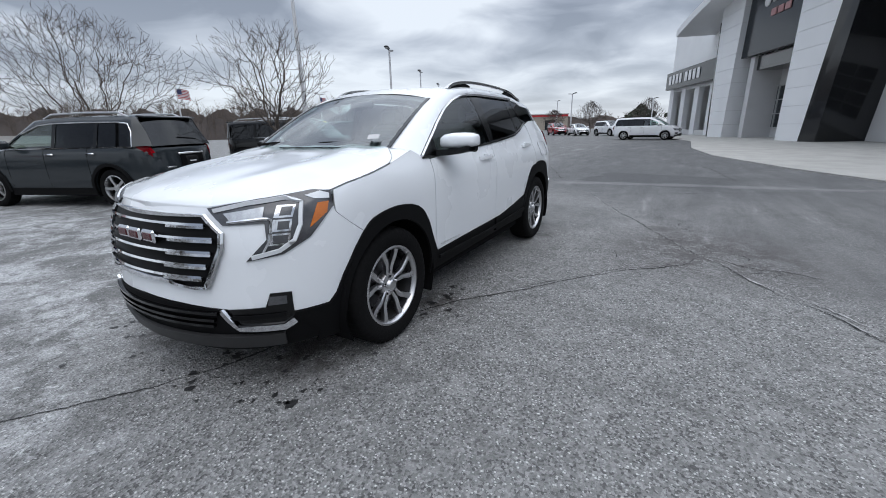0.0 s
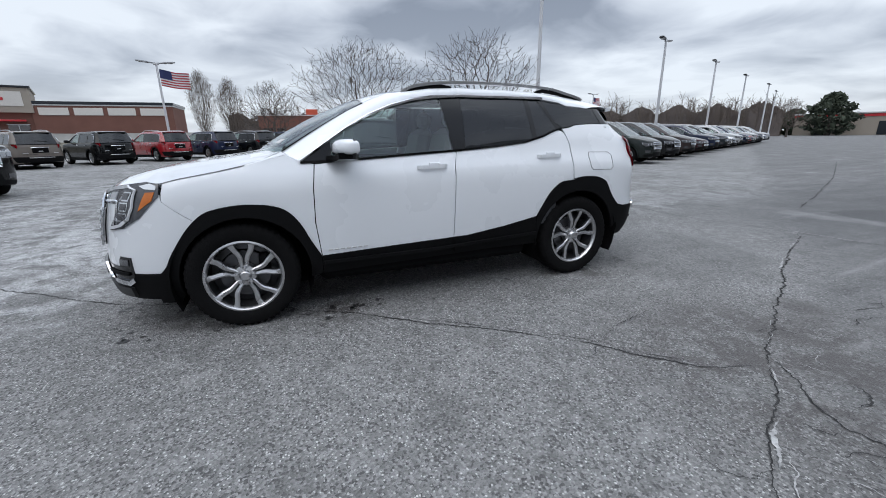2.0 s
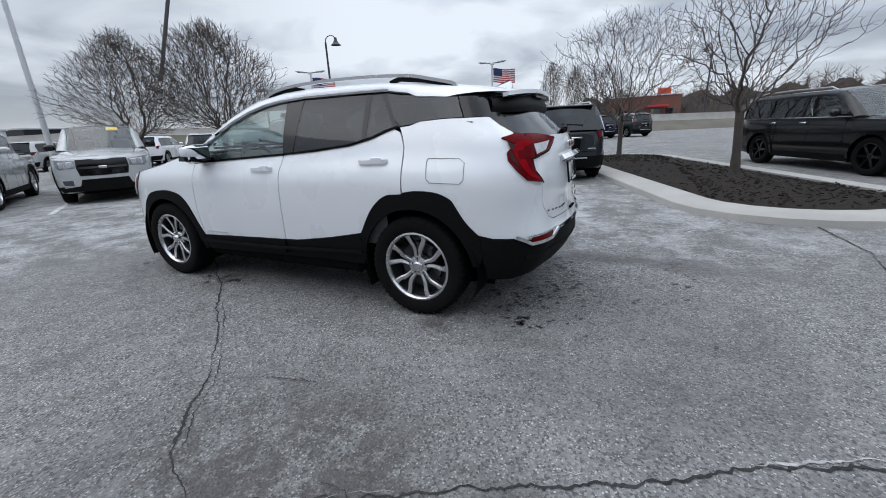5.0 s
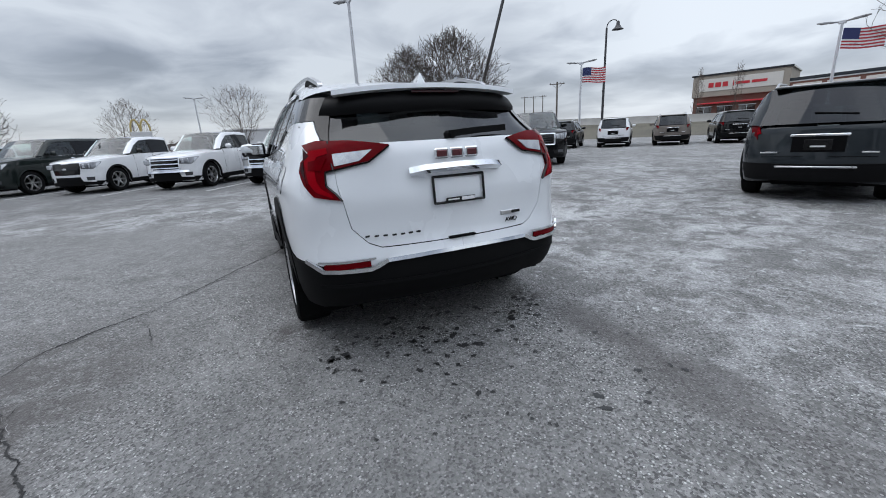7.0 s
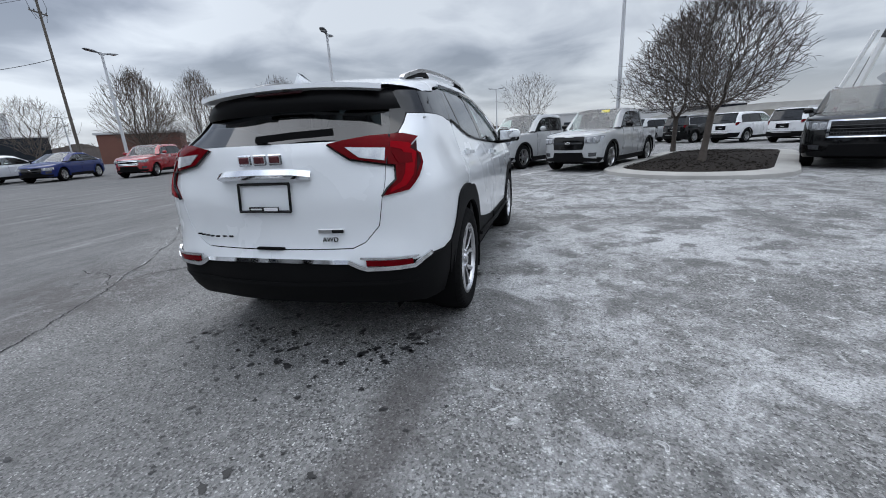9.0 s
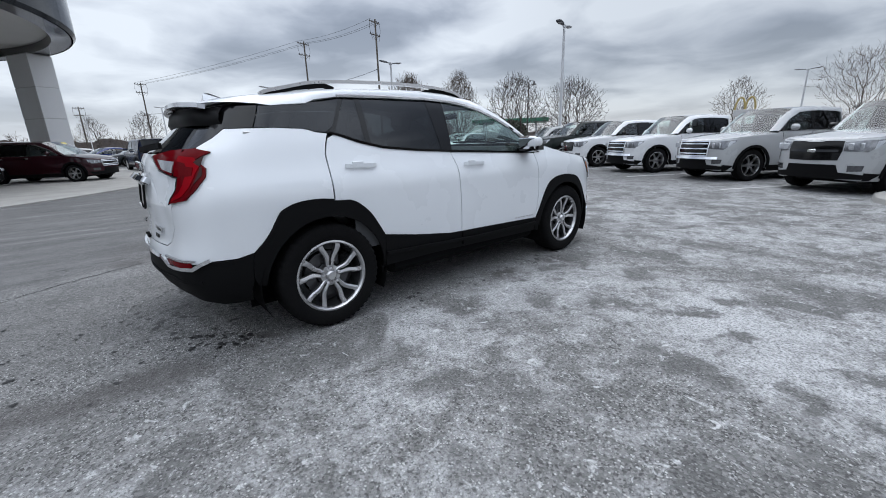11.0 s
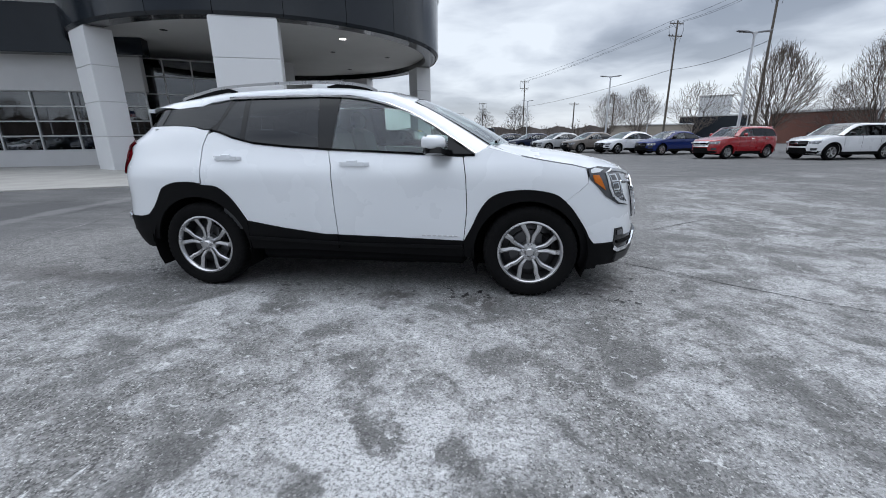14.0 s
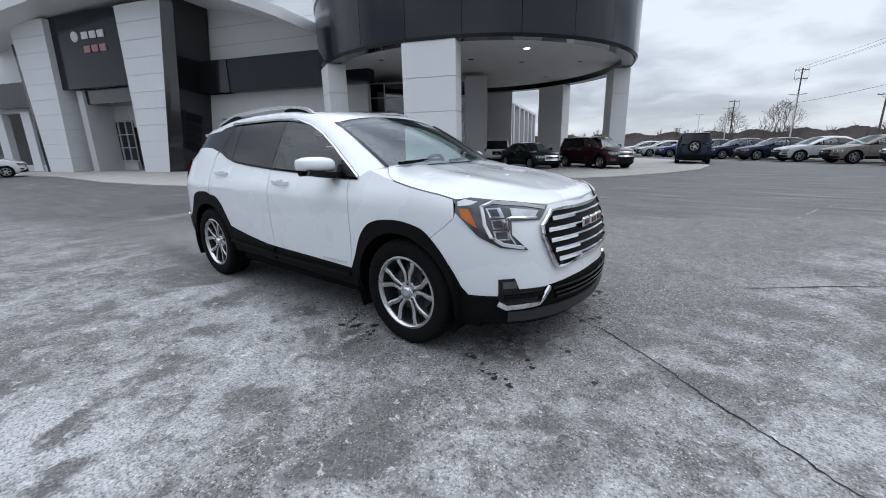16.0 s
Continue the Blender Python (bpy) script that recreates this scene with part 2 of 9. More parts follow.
    # damp and oil: where the cracks meet, a wheel track behind the bay, drips about the wheels
    stain = math("MULTIPLY", near(-1.55, 2.65, 1.30, 0.55), rng(math("ADD", math("MULTIPLY", mid, 0.6), math("MULTIPLY", clump, 0.4)), 0.44, 0.53))
    stain = math("MAXIMUM", stain, math("MULTIPLY", near(-2.40, 2.20, 0.26, 0.08), 0.9))
    track = math("MULTIPLY", math("MULTIPLY", edge(0.08, 1.0, -1.24, 0.0, 0.16), edge(-0.08, -1.0, 0.80, 0.0, 0.18)), math("MULTIPLY", rng(px, -2.0, -2.3), rng(px, -4.4, -3.2)))
    stain = math("MAXIMUM", stain, math("MULTIPLY", track, 0.75))
    for x, y, r in ((-1.84, -0.78, 0.22), (-1.55, 0.95, 0.20), (1.75, 0.55, 0.32), (1.95, -0.55, 0.34), (0.75, 0.86, 0.26), (0.3, -0.98, 0.26), (1.0, -1.05, 0.22)):
        stain = math("MAXIMUM", stain, math("MULTIPLY", near(x, y, r, r * 0.35), rng(noise(9, 5, 0.65, 0.6), 0.44, 0.54)))
    col = mix(math("MULTIPLY", stain, 0.80), col, (0.046, 0.040, 0.039))
    # beyond the lots: dull winter grass
    grass = mix(rng(noise(0.08, 4), 0.4, 0.6), (0.10, 0.095, 0.06), (0.16, 0.145, 0.10))
    col = mix(rng(away.outputs["Value"], 130, 150), col, grass)
    L(col, b.inputs["Base Color"])
    L(rng(math("ADD", math("MULTIPLY", stain, 0.5), math("MULTIPLY", mid, 0.4)), 0.1, 0.7, 0.86, 0.62), b.inputs["Roughness"])
    bp = N("ShaderNodeBump")
    bp.inputs["Strength"].default_value, bp.inputs["Distance"].default_value = 0.9, 0.006
    L(vor.outputs["Distance"], bp.inputs["Height"])
    L(bp.outputs[0], b.inputs["Normal"])
    MATS["worn_asphalt"] = m
    return m


ASPHALT = asphalt_material()
WHITE_PAINT = material("white_car_paint", (0.76, 0.785, 0.815), 0.26, 0, (0.735, 0.76, 0.79), 1.5, 90, 0.3, 0, 1.0)
CLADDING = material("black_plastic_cladding", (0.0032, 0.0033, 0.0038), 0.66, 0, (0.006, 0.006, 0.0066), 5, 260, 0.6, 0.05, spec=0.12)
GLOSS_BLACK = material("gloss_black_trim", (0.003, 0.003, 0.0035), 0.14, 0, None, 4, 50, 0.3, 0, 0.15, spec=0.3)
CHROME = material("chrome", (0.74, 0.75, 0.77), 0.06, 1.0, (0.62, 0.63, 0.65), 8, 90, 0.4)
SATIN = material("satin_alloy", (0.60, 0.60, 0.61), 0.28, 1.0, (0.50, 0.50, 0.51), 12, 90, 0.5)
RUBBER = material("tyre_rubber", (0.0055, 0.0055, 0.006), 0.85, 0, (0.011, 0.011, 0.011), 9, 120, 0.5, 0.3, spec=0.10)
# near-black with the shade of gaps, wells and undersides put into the colour
SHADOW_GAP = material("gap_shade_black", (0.006, 0.006, 0.0065), 0.9, 0, None, 5, 40, 0.4, spec=0.05)
# also colours the dark backings added behind the showroom glass
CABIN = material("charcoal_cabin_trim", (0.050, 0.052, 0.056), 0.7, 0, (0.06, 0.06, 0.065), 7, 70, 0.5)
SEAT = material("grey_seat_cloth", (0.20, 0.205, 0.21), 0.8, 0, (0.25, 0.255, 0.26), 7, 150, 0.5)
CLEAR = glass("clear_window", (0.68, 0.79, 0.76), 0.01, 0.085)
SCREEN = glass("windscreen_glass", (0.64, 0.75, 0.725), 0.01, 0.15)
TINTED = glass("tinted_window", (0.030, 0.035, 0.040), 0.01, 0.050)
RED_LENS = material("red_lamp_lens", (0.125, 0.0012, 0.004), 0.10, 0, (0.085, 0.001, 0.003), 12, 160, 0.8, 0, 0.0, spec=0.06)
SMOKED = material("smoked_red_lens", (0.022, 0.0012, 0.0018), 0.10, 0, (0.05, 0.0015, 0.002), 14, 160, 0.7, 0, 0.0, spec=0.2)
WHITE_LENS = material("clear_lamp_lens", (0.62, 0.64, 0.67), 0.16, 0.3, (0.36, 0.38, 0.41), 26, 160, 0.8, 0, 0.8)
AMBER = material("amber_lamp_lens", (0.62, 0.17, 0.015), 0.2, 0, (0.36, 0.08, 0.008), 18, 160, 0.7, 0, 0.4)
GUIDE = material("pale_light_guide", (0.72, 0.74, 0.77), 0.25, 0, (0.60, 0.62, 0.65), 20, 160, 0.5, 0, 0.6)
DEEP_BLACK = material("satin_black_panel", (0.004, 0.004, 0.0045), 0.45, 0, None, 4, 50, 0.3, spec=0.12)
BARREL = material("shaded_wheel_barrel", (0.06, 0.06, 0.063), 0.5, 0.6, (0.03, 0.03, 0.032), 9, 60, 0.6)
LAMP_DARK = material("dark_lamp_housing", (0.05, 0.052, 0.058), 0.2, 0.3, (0.12, 0.12, 0.13), 20, 160, 0.6, 0, 0.8)
LAMP_BOWL = material("chromed_lamp_bowl", (0.34, 0.35, 0.37), 0.18, 0.6, (0.12, 0.12, 0.13), 16, 90, 0.9, 0, 0.8)
CONCRETE = material("pale_concrete", (0.40, 0.39, 0.37), 0.85, 0, (0.27, 0.265, 0.25), 1.3, 70, 0.7, 0.25)
MULCH = material("dark_mulch", (0.016, 0.014, 0.013), 0.95, 0, (0.042, 0.035, 0.030), 9, 90, 0.9, 0.9, spec=0.1)
LINE_PAINT = material("worn_white_line_paint", (0.62, 0.62, 0.61), 0.75, 0, (0.22, 0.22, 0.23), 3, 80, 0.9, 0.2)
CRACK = material("open_asphalt_crack", (0.012, 0.012, 0.013), 0.95, 0, (0.05, 0.05, 0.05), 7, 70, 0.8, 0.4)
SALT_CRACK = material("salt_filled_crack", (0.47, 0.47, 0.47), 0.9, 0, (0.13, 0.13, 0.13), 14, 60, 1.0, 0.4)
PANEL_WHITE = material("white_metal_panel", (0.74, 0.75, 0.765), 0.42, 0, (0.66, 0.67, 0.685), 0.6, 30, 0.5)
PANEL_DARK = material("charcoal_metal_panel", (0.013, 0.017, 0.023), 0.14, 0.0, (0.019, 0.024, 0.031), 0.7, 30, 0.6, spec=0.35)
PANEL_BLACK = material("gloss_black_panel", (0.008, 0.009, 0.011), 0.16, 0, None, 0.7, 30, 0.4, 0, 0.5)
STUCCO = material("grey_stucco", (0.54, 0.54, 0.545), 0.85, 0, (0.47, 0.47, 0.475), 1.0, 90, 0.6, 0.15)
SOFFIT = material("grey_soffit", (0.62, 0.62, 0.61), 0.8, 0, (0.54, 0.54, 0.53), 0.8, 60, 0.5)
SHOP_GLASS = glass("shopfront_glass", (0.30, 0.33, 0.35), 0.01, 0.12)
MULLION = material("silver_mullion", (0.55, 0.56, 0.57), 0.4, 0.6, None, 5, 60, 0.3)
POLE_WHITE = material("white_pole_paint", (0.60, 0.61, 0.63), 0.5, 0.1, (0.45, 0.46, 0.48), 1.2, 40, 0.6)
POLE_DARK = material("dark_pole_paint", (0.05, 0.05, 0.055), 0.5, 0.2, None, 2, 40, 0.5)
WOOD_POLE = material("weathered_pole_wood", (0.12, 0.105, 0.09), 0.9, 0, (0.07, 0.06, 0.05), 2, 60, 0.7, 0.4)
BARK = material("grey_brown_bark", (0.085, 0.070, 0.060), 0.9, 0, (0.045, 0.037, 0.032), 9, 80, 0.7, 0.5)
BRICK = material("red_brick", (0.175, 0.080, 0.060), 0.9, 0, (0.125, 0.058, 0.046), 0.5, 9, 0.7, 0.3)
SIGN_RED = material("red_sign_face", (0.50, 0.02, 0.03), 0.4)
FLAG_RED = material("flag_red_cloth", (0.42, 0.04, 0.05), 0.85)
FLAG_WHITE = material("flag_white_cloth", (0.65, 0.65, 0.66), 0.85)
FLAG_BLUE = material("flag_blue_cloth", (0.03, 0.04, 0.12), 0.85)
LED = material("soffit_lamp_lens", (1.0, 0.95, 0.85), 0.4, emit=8.0)
LETTER = material("sign_white_letters", (0.75, 0.75, 0.76), 0.4)

# ---- mesh helpers ----
class Geo:
    def __init__(self):
        self.v, self.f = [], []

    def add(self, verts, faces):
        k = len(self.v)
        self.v += [tuple(p) for p in verts]
        self.f += [tuple(i + k for i in f) for f in faces]
        return self

    def box(self, c, s, b=0.0, m=None):
        """A box of size s about c, its edges chamfered by b, turned by m."""
        hx, hy, hz = s[0] / 2, s[1] / 2, s[2] / 2
        b = min(b, hx * 0.9, hy * 0.9, hz * 0.9)
        place = (lambda p: m @ Vector(p)) if m is not None else Vector
        if b <= 0:
            vs = [(x, y, z) for x in (-hx, hx) for y in (-hy, hy) for z in (-hz, hz)]
            fs = [(0, 1, 3, 2), (4, 6, 7, 5), (0, 4, 5, 1), (2, 3, 7, 6), (0, 2, 6, 4), (1, 5, 7, 3)]
        else:
            vs, idx = [], {}
            for x in (-1, 1):
                for y in (-1, 1):
                    for z in (-1, 1):
                        for a in range(3):
                            d = [hx - b, hy - b, hz - b]
                            d[a] = (hx, hy, hz)[a]
                            idx[x, y, z, a] = len(vs)
                            vs.append((x * d[0], y * d[1], z * d[2]))
            fs = []
            for a in range(3):
                for s1 in (-1, 1):
                    q = []
                    for p, r in ((-1, -1), (1, -1), (1, 1), (-1, 1)):
                        k = [0, 0, 0]
                        k[a], k[(a + 1) % 3], k[(a + 2) % 3] = s1, p, r
                        q.append(idx[k[0], k[1], k[2], a])
                    fs.append(q if s1 > 0 else q[::-1])
            for a in range(3):
                o, r = (a + 1) % 3, (a + 2) % 3
                for so in (-1, 1):
                    for sr in (-1, 1):
                        q = []
                        for sa, w in ((-1, o), (1, o), (1, r), (-1, r)):
                            k = [0, 0, 0]
                            k[a], k[o], k[r] = sa, so, sr
                            q.append(idx[k[0], k[1], k[2], w])
                        fs.append(q if so * sr < 0 else q[::-1])
            for x in (-1, 1):
                for y in (-1, 1):
                    for z in (-1, 1):
                        q = [idx[x, y, z, a] for a in range(3)]
                        fs.append(q if x * y * z > 0 else q[::-1])
        return self.add([Vector(c) + Vector(place(p)) for p in vs], fs)

    def tube(self, pts, radii, n=8, caps=True):
        """A round tube through the points; radii one for each point."""
        pts = [Vector(p) for p in pts]
        rings, up = [], None
        for i, p in enumerate(pts):
            d = (pts[min(i + 1, len(pts) - 1)] - pts[max(i - 1, 0)]).normalized()
            if up is None:
                up = d.orthogonal().normalized()
            up = (up - d * up.dot(d)).normalized()
            side = d.cross(up)
            r = radii[i] if isinstance(radii, (list, tuple)) else radii
            rings.append([p + (up * math.cos(2 * math.pi * j / n) + side * math.sin(2 * math.pi * j / n)) * r for j in range(n)])
        vs = [q for ring in rings for q in ring]
        fs = [(i * n + j, i * n + (j + 1) % n, (i + 1) * n + (j + 1) % n, (i + 1) * n + j) for i in range(len(pts) - 1) for j in range(n)]
        if caps:
            fs += [tuple(range(n))[::-1], tuple((len(pts) - 1) * n + j for j in range(n))]
        return self.add(vs, fs)

    def strip(self, pts, w, t, side=None):
        """A flat bar of width w (along side) and thickness t through the points."""
        pts = [Vector(p) for p in pts]
        vs, fs = [], []
        for i, p in enumerate(pts):
            d = (pts[min(i + 1, len(pts) - 1)] - pts[max(i - 1, 0)]).normalized()
            s = Vector(side[i] if isinstance(side, list) else side) if side is not None else Vector((0, 0, 1))
            s = (s - d * s.dot(d)).normalized()
            o = d.cross(s)
            vs += [p + s * w / 2 + o * t / 2, p - s * w / 2 + o * t / 2, p - s * w / 2 - o * t / 2, p + s * w / 2 - o * t / 2]
        for i in range(len(pts) - 1):
            k = 4 * i
            fs += [(k + j, k + (j + 1) % 4, k + 4 + (j + 1) % 4, k + 4 + j) for j in range(4)]
        fs += [(3, 2, 1, 0), tuple(4 * (len(pts) - 1) + j for j in range(4))]
        return self.add(vs, fs)

    def lathe(self, profile, n=32, m=None, close=False):
        """Profile of (radius, along) turned about the local y axis."""
        vs, fs, k = [], [], len(profile)
        for i in range(n):
            a = 2 * math.pi * i / n
            for r, h in profile:
                p = Vector((r * math.cos(a), h, r * math.sin(a)))
                vs.append(m @ p if m is not None else p)
        for i in range(n):
            for j in range(k if close else k - 1):
                fs.append((i * k + j, i * k + (j + 1) % k, ((i + 1) % n) * k + (j + 1) % k, ((i + 1) % n) * k + j))
        return self.add(vs, fs)

    def prism(self, poly, lift, depth):
        """A polygon carried into space by lift(u, v, d), from d = 0 to depth."""
        n = len(poly)
        vs = [lift(u, v, 0) for u, v in poly] + [lift(u, v, depth) for u, v in poly]
        fs = [tuple(range(n)), tuple(range(n, 2 * n))[::-1]] + [(i, i + n, (i + 1) % n + n, (i + 1) % n) for i in range(n)]
        return self.add(vs, fs)

    def grid(self, rows, wrap=False):
        n, m = len(rows), len(rows[0])
        return self.add([p for r in rows for p in r], [(i * m + j, i * m + (j + 1) % m, (i + 1) * m + (j + 1) % m, (i + 1) * m + j) for i in range(n - 1) for j in range(m if wrap else m - 1)])

    def mesh(self, name, smooth=35.0, fix=True):
        me = bpy.data.meshes.new(name)
        me.from_pydata([tuple(p) for p in self.v], [], self.f)
        if fix:
            bm = bmesh.new()
            bm.from_mesh(me)
            bmesh.ops.recalc_face_normals(bm, faces=bm.faces)
            bm.to_mesh(me)
            bm.free()
        if smooth:
            me.shade_smooth()
            me.set_sharp_from_angle(angle=radians(smooth))
        return me


def part(name, geo, mat, parent, label="", smooth=35.0, fix=True, m=None):
    """One mesh object under a thing or a part."""
    me = geo.mesh(name, smooth, fix) if isinstance(geo, Geo) else geo
    if not me.materials:
        me.materials.append(mat)
    ob = new(name, me)
    ob.parent = parent
    if m is not None:
        ob.matrix_local = m
    if label:
        ob["label"] = label
    return ob


def thing(name, m, label, category, group="", kind=""):
    ob = new(name)
    ob.matrix_world = m
    ob.empty_display_size = 0.2
    return tagged(ob, label, category, group, kind)


def solid(name, geo, mat, label, category, group="", kind="", m=None, smooth=35.0, fix=True):
    me = geo.mesh(name, smooth, fix)
    me.materials.append(mat)
    ob = new(name, me)
    if m is not None:
        ob.matrix_world = m
    return tagged(ob, label, category, group, kind)


def lerp(table, v):
    """Linear look-up in a table of (key, value), rising keys."""
    if v <= table[0][0]:
        return table[0][1]
    for (a, x), (b, y) in zip(table, table[1:]):
        if v <= b:
            return x + (y - x) * (v - a) / (b - a)
    return table[-1][1]


def soft(table, v):
    """Smooth (monotone cubic) look-up."""
    if v <= table[0][0]:
        return table[0][1]
    if v >= table[-1][0]:
        return table[-1][1]
    n = len(table)
    sl = [(table[i + 1][1] - table[i][1]) / (table[i + 1][0] - table[i][0]) for i in range(n - 1)]
    tg = [sl[0]] + [0 if sl[i - 1] * sl[i] <= 0 else 2 * sl[i - 1] * sl[i] / (sl[i - 1] + sl[i]) for i in range(1, n - 1)] + [sl[-1]]
    for i in range(n - 1):
        a, b = table[i][0], table[i + 1][0]
        if v <= b:
            h, t = b - a, (v - a) / (b - a)
            return (2 * t**3 - 3 * t**2 + 1) * table[i][1] + (t**3 - 2 * t**2 + t) * h * tg[i] + (3 * t**2 - 2 * t**3) * table[i + 1][1] + (t**3 - t**2) * h * tg[i + 1]

# ---- ground, kerbs, building ----
def disc_ground():
    g = Geo()
    rings = [0, 6, 14, 30, 60, 120, 240, 500, 1000, 2200]
    n = 48
    g.add([(0, 0, 0)] + [(r * math.cos(2 * math.pi * i / n), r * math.sin(2 * math.pi * i / n), 0) for r in rings[1:] for i in range(n)], [(0, 1 + i, 1 + (i + 1) % n) for i in range(n)])
    for k in range(len(rings) - 2):
        a, b = 1 + k * n, 1 + (k + 1) * n
        g.f += [(a + i, b + i, b + (i + 1) % n, a + (i + 1) % n) for i in range(n)]
    return solid("ground", g, ASPHALT, "grey worn asphalt car park with salt stains", "asphalt", kind="structure", smooth=0)


disc_ground()


def ribbon(pts, width, jitter, seed, step=0.014, salty=False, side=0.0, z=0.004):
    """A ragged flat strip just above the ground that wanders along the points; each edge goes its own way."""
    rnd = random.Random(seed)
    path = []
    for (x0, y0), (x1, y1) in zip(pts, pts[1:]):
        d = math.hypot(x1 - x0, y1 - y0)
        for i in range(max(1, int(d / step))):
            t = i / max(1, int(d / step))
            path.append((x0 + (x1 - x0) * t, y0 + (y1 - y0) * t))
    path.append(pts[-1])
    vs, off, far = [], 0.0, rnd.uniform(0, 50)
    for i, (x, y) in enumerate(path):
        a, b = path[max(i - 4, 0)], path[min(i + 4, len(path) - 1)]
        dx, dy = b[0] - a[0], b[1] - a[1]
        l = math.hypot(dx, dy) or 1
        nx, ny = -dy / l, dx / l
        off = 0.72 * off + rnd.uniform(-jitter, jitter)
        bend = off + 3.0 * jitter * noise.noise((x * 2.4, y * 2.4, far)) + side
        swell = min(1.15, max(0.0, noise.noise((x * 3.1, y * 3.1, far + 9)) * (2.2 if salty else 1.0) + (0.12 if salty else 0.70)))
        ends = min(1, (i + 1) / 9, (len(path) - i) / 9)
        p, q = (width * 0.27 * swell * ends * rnd.uniform(0.45, 1.35) for _ in range(2))
        vs += [(x + nx * (bend + p), y + ny * (bend + p), z), (x + nx * (bend - q), y + ny * (bend - q), z)]
    return Geo().add(vs, [(2 * i, 2 * i + 1, 2 * i + 3, 2 * i + 2) for i in range(len(path) - 1)])


MAIN_CRACK = [(6.0, -3.0), (4.42, -1.42), (4.12, -1.1), (3.58, -0.82), (3.18, -0.53), (2.74, -0.19), (2.45, 0.03), (2.1, 0.2), (1.78, 0.28), (1.3, 0.56), (0.98, 0.80), (0.62, 1.02), (0.34, 1.25), (-0.13, 1.60), (-0.46, 1.87), (-0.65, 2.04), (-0.80, 2.25), (-1.0, 2.45), (-1.3, 2.58)]
SEAM = [(-1.36, 2.60), (-1.55, 2.49), (-1.78, 2.36), (-2.16, 2.16), (-2.45, 2.00), (-2.68, 1.90), (-3.0, 1.75), (-3.31, 1.57), (-3.95, 1.28), (-4.75, 0.95), (-5.0, 0.75)]
CROSS_CRACK = [(-4.6, -3.0), (-4.70, -1.62), (-4.58, -0.95), (-4.62, -0.45), (-4.75, 0.08), (-4.95, 0.62), (-5.05, 1.40), (-5.82, 3.2), (-6.92, 5.5), (-8.4, 8.2)]
SALT_LINE = [(-1.36, 2.60), (-1.05, 2.84), (-0.78, 2.93), (-0.60, 3.06), (-0.36, 3.25), (-0.20, 3.38), (0.06, 3.50), (0.68, 4.08), (1.10, 4.53), (2.03, 5.25), (3.2, 6.1)]
# (points, width, jitter, salt-filled, shift across)
CRACK_LINES = [
    (MAIN_CRACK, 0.032, 0.006, False, 0.0), (MAIN_CRACK[12:18], 0.012, 0.006, False, 0.035),
    (SEAM, 0.026, 0.010, False, 0.0), (SEAM, 0.026, 0.009, True, 0.020),
    (SALT_LINE, 0.042, 0.006, True, 0.0), (SALT_LINE, 0.018, 0.006, False, -0.022), (SALT_LINE[2:8], 0.030, 0.009, True, 0.06),
    (CROSS_CRACK, 0.030, 0.005, False, 0.0), (CROSS_CRACK[3:7], 0.022, 0.006, True, 0.02),
    ([(-0.66, 2.02), (-0.89, 1.90), (-1.11, 1.85), (-1.4, 1.78)], 0.013, 0.005, False, 0.0),
    ([(-0.64, 2.03), (-0.55, 2.13), (-0.45, 2.16)], 0.010, 0.005, False, 0.0),
    ([(-1.46, 2.54), (-1.34, 2.73), (-1.21, 2.88), (-1.12, 3.02), (-1.16, 3.20), (-1.05, 3.5)], 0.020, 0.007, False, 0.0),
    ([(-1.34, 2.66), (-1.36, 2.80), (-1.27, 2.86), (-1.32, 3.05)], 0.026, 0.009, True, 0.0),
    ([(-2.62, 2.36), (-2.95, 2.42), (-3.2, 2.3)], 0.012, 0.006, False, 0.0),
    ([(2.70, 1.18), (3.10, 1.54), (3.73, 2.06), (4.42, 2.51), (5.6, 3.4)], 0.030, 0.004, False, 0.0),
    ([(3.74, 5.98), (4.20, 7.66), (5.6, 10.7), (6.6, 12.5)], 0.040, 0.008, True, 0.0),
    ([(-6.6, -0.1), (-8.8, -0.9), (-13, -2.6), (-20, -5.8)], 0.05, 0.008, False, 0.0),
    ([(-7.6, 3.4), (-10.5, 3.0), (-14.0, 1.4)], 0.05, 0.010, False, 0.0),
]
# short side cracks that break up the older paving along the seam
rnd = random.Random(77)
for k in range(34):
    line = SEAM if k % 3 == 0 else SALT_LINE
    i = rnd.randrange(0, 6)
    (x0, y0), (x1, y1) = line[i], line[i + 1]
    t = rnd.random()
    x, y = x0 + (x1 - x0) * t, y0 + (y1 - y0) * t
    d = abs(rnd.gauss(0, 0.45))
    x, y, a = x - 0.54 * d, y + 0.84 * d, rnd.choice((32, 32, 118, 60)) + rnd.uniform(-25, 25)
    pts = [(x, y)]
    for _ in range(rnd.randrange(3, 7)):
        a += rnd.uniform(-60, 60)
        x, y = x + 0.07 * math.cos(radians(a)), y + 0.07 * math.sin(radians(a))
        pts.append((x, y))
    CRACK_LINES.append((pts, rnd.uniform(0.008, 0.020), 0.008, rnd.random() < 0.55, 0.0))
for k, (pts, wd, jit, salty, shift) in enumerate(CRACK_LINES):
    solid("pavement_crack", ribbon(pts, wd, jit, k, salty=salty, side=shift, z=0.003 + 0.0006 * (k % 11)), SALT_CRACK if salty else CRACK, "pale salt-filled crack in the asphalt" if salty else "ragged crack running through the grey asphalt", "crack", "cracks in the asphalt", "structure", smooth=0, fix=False)


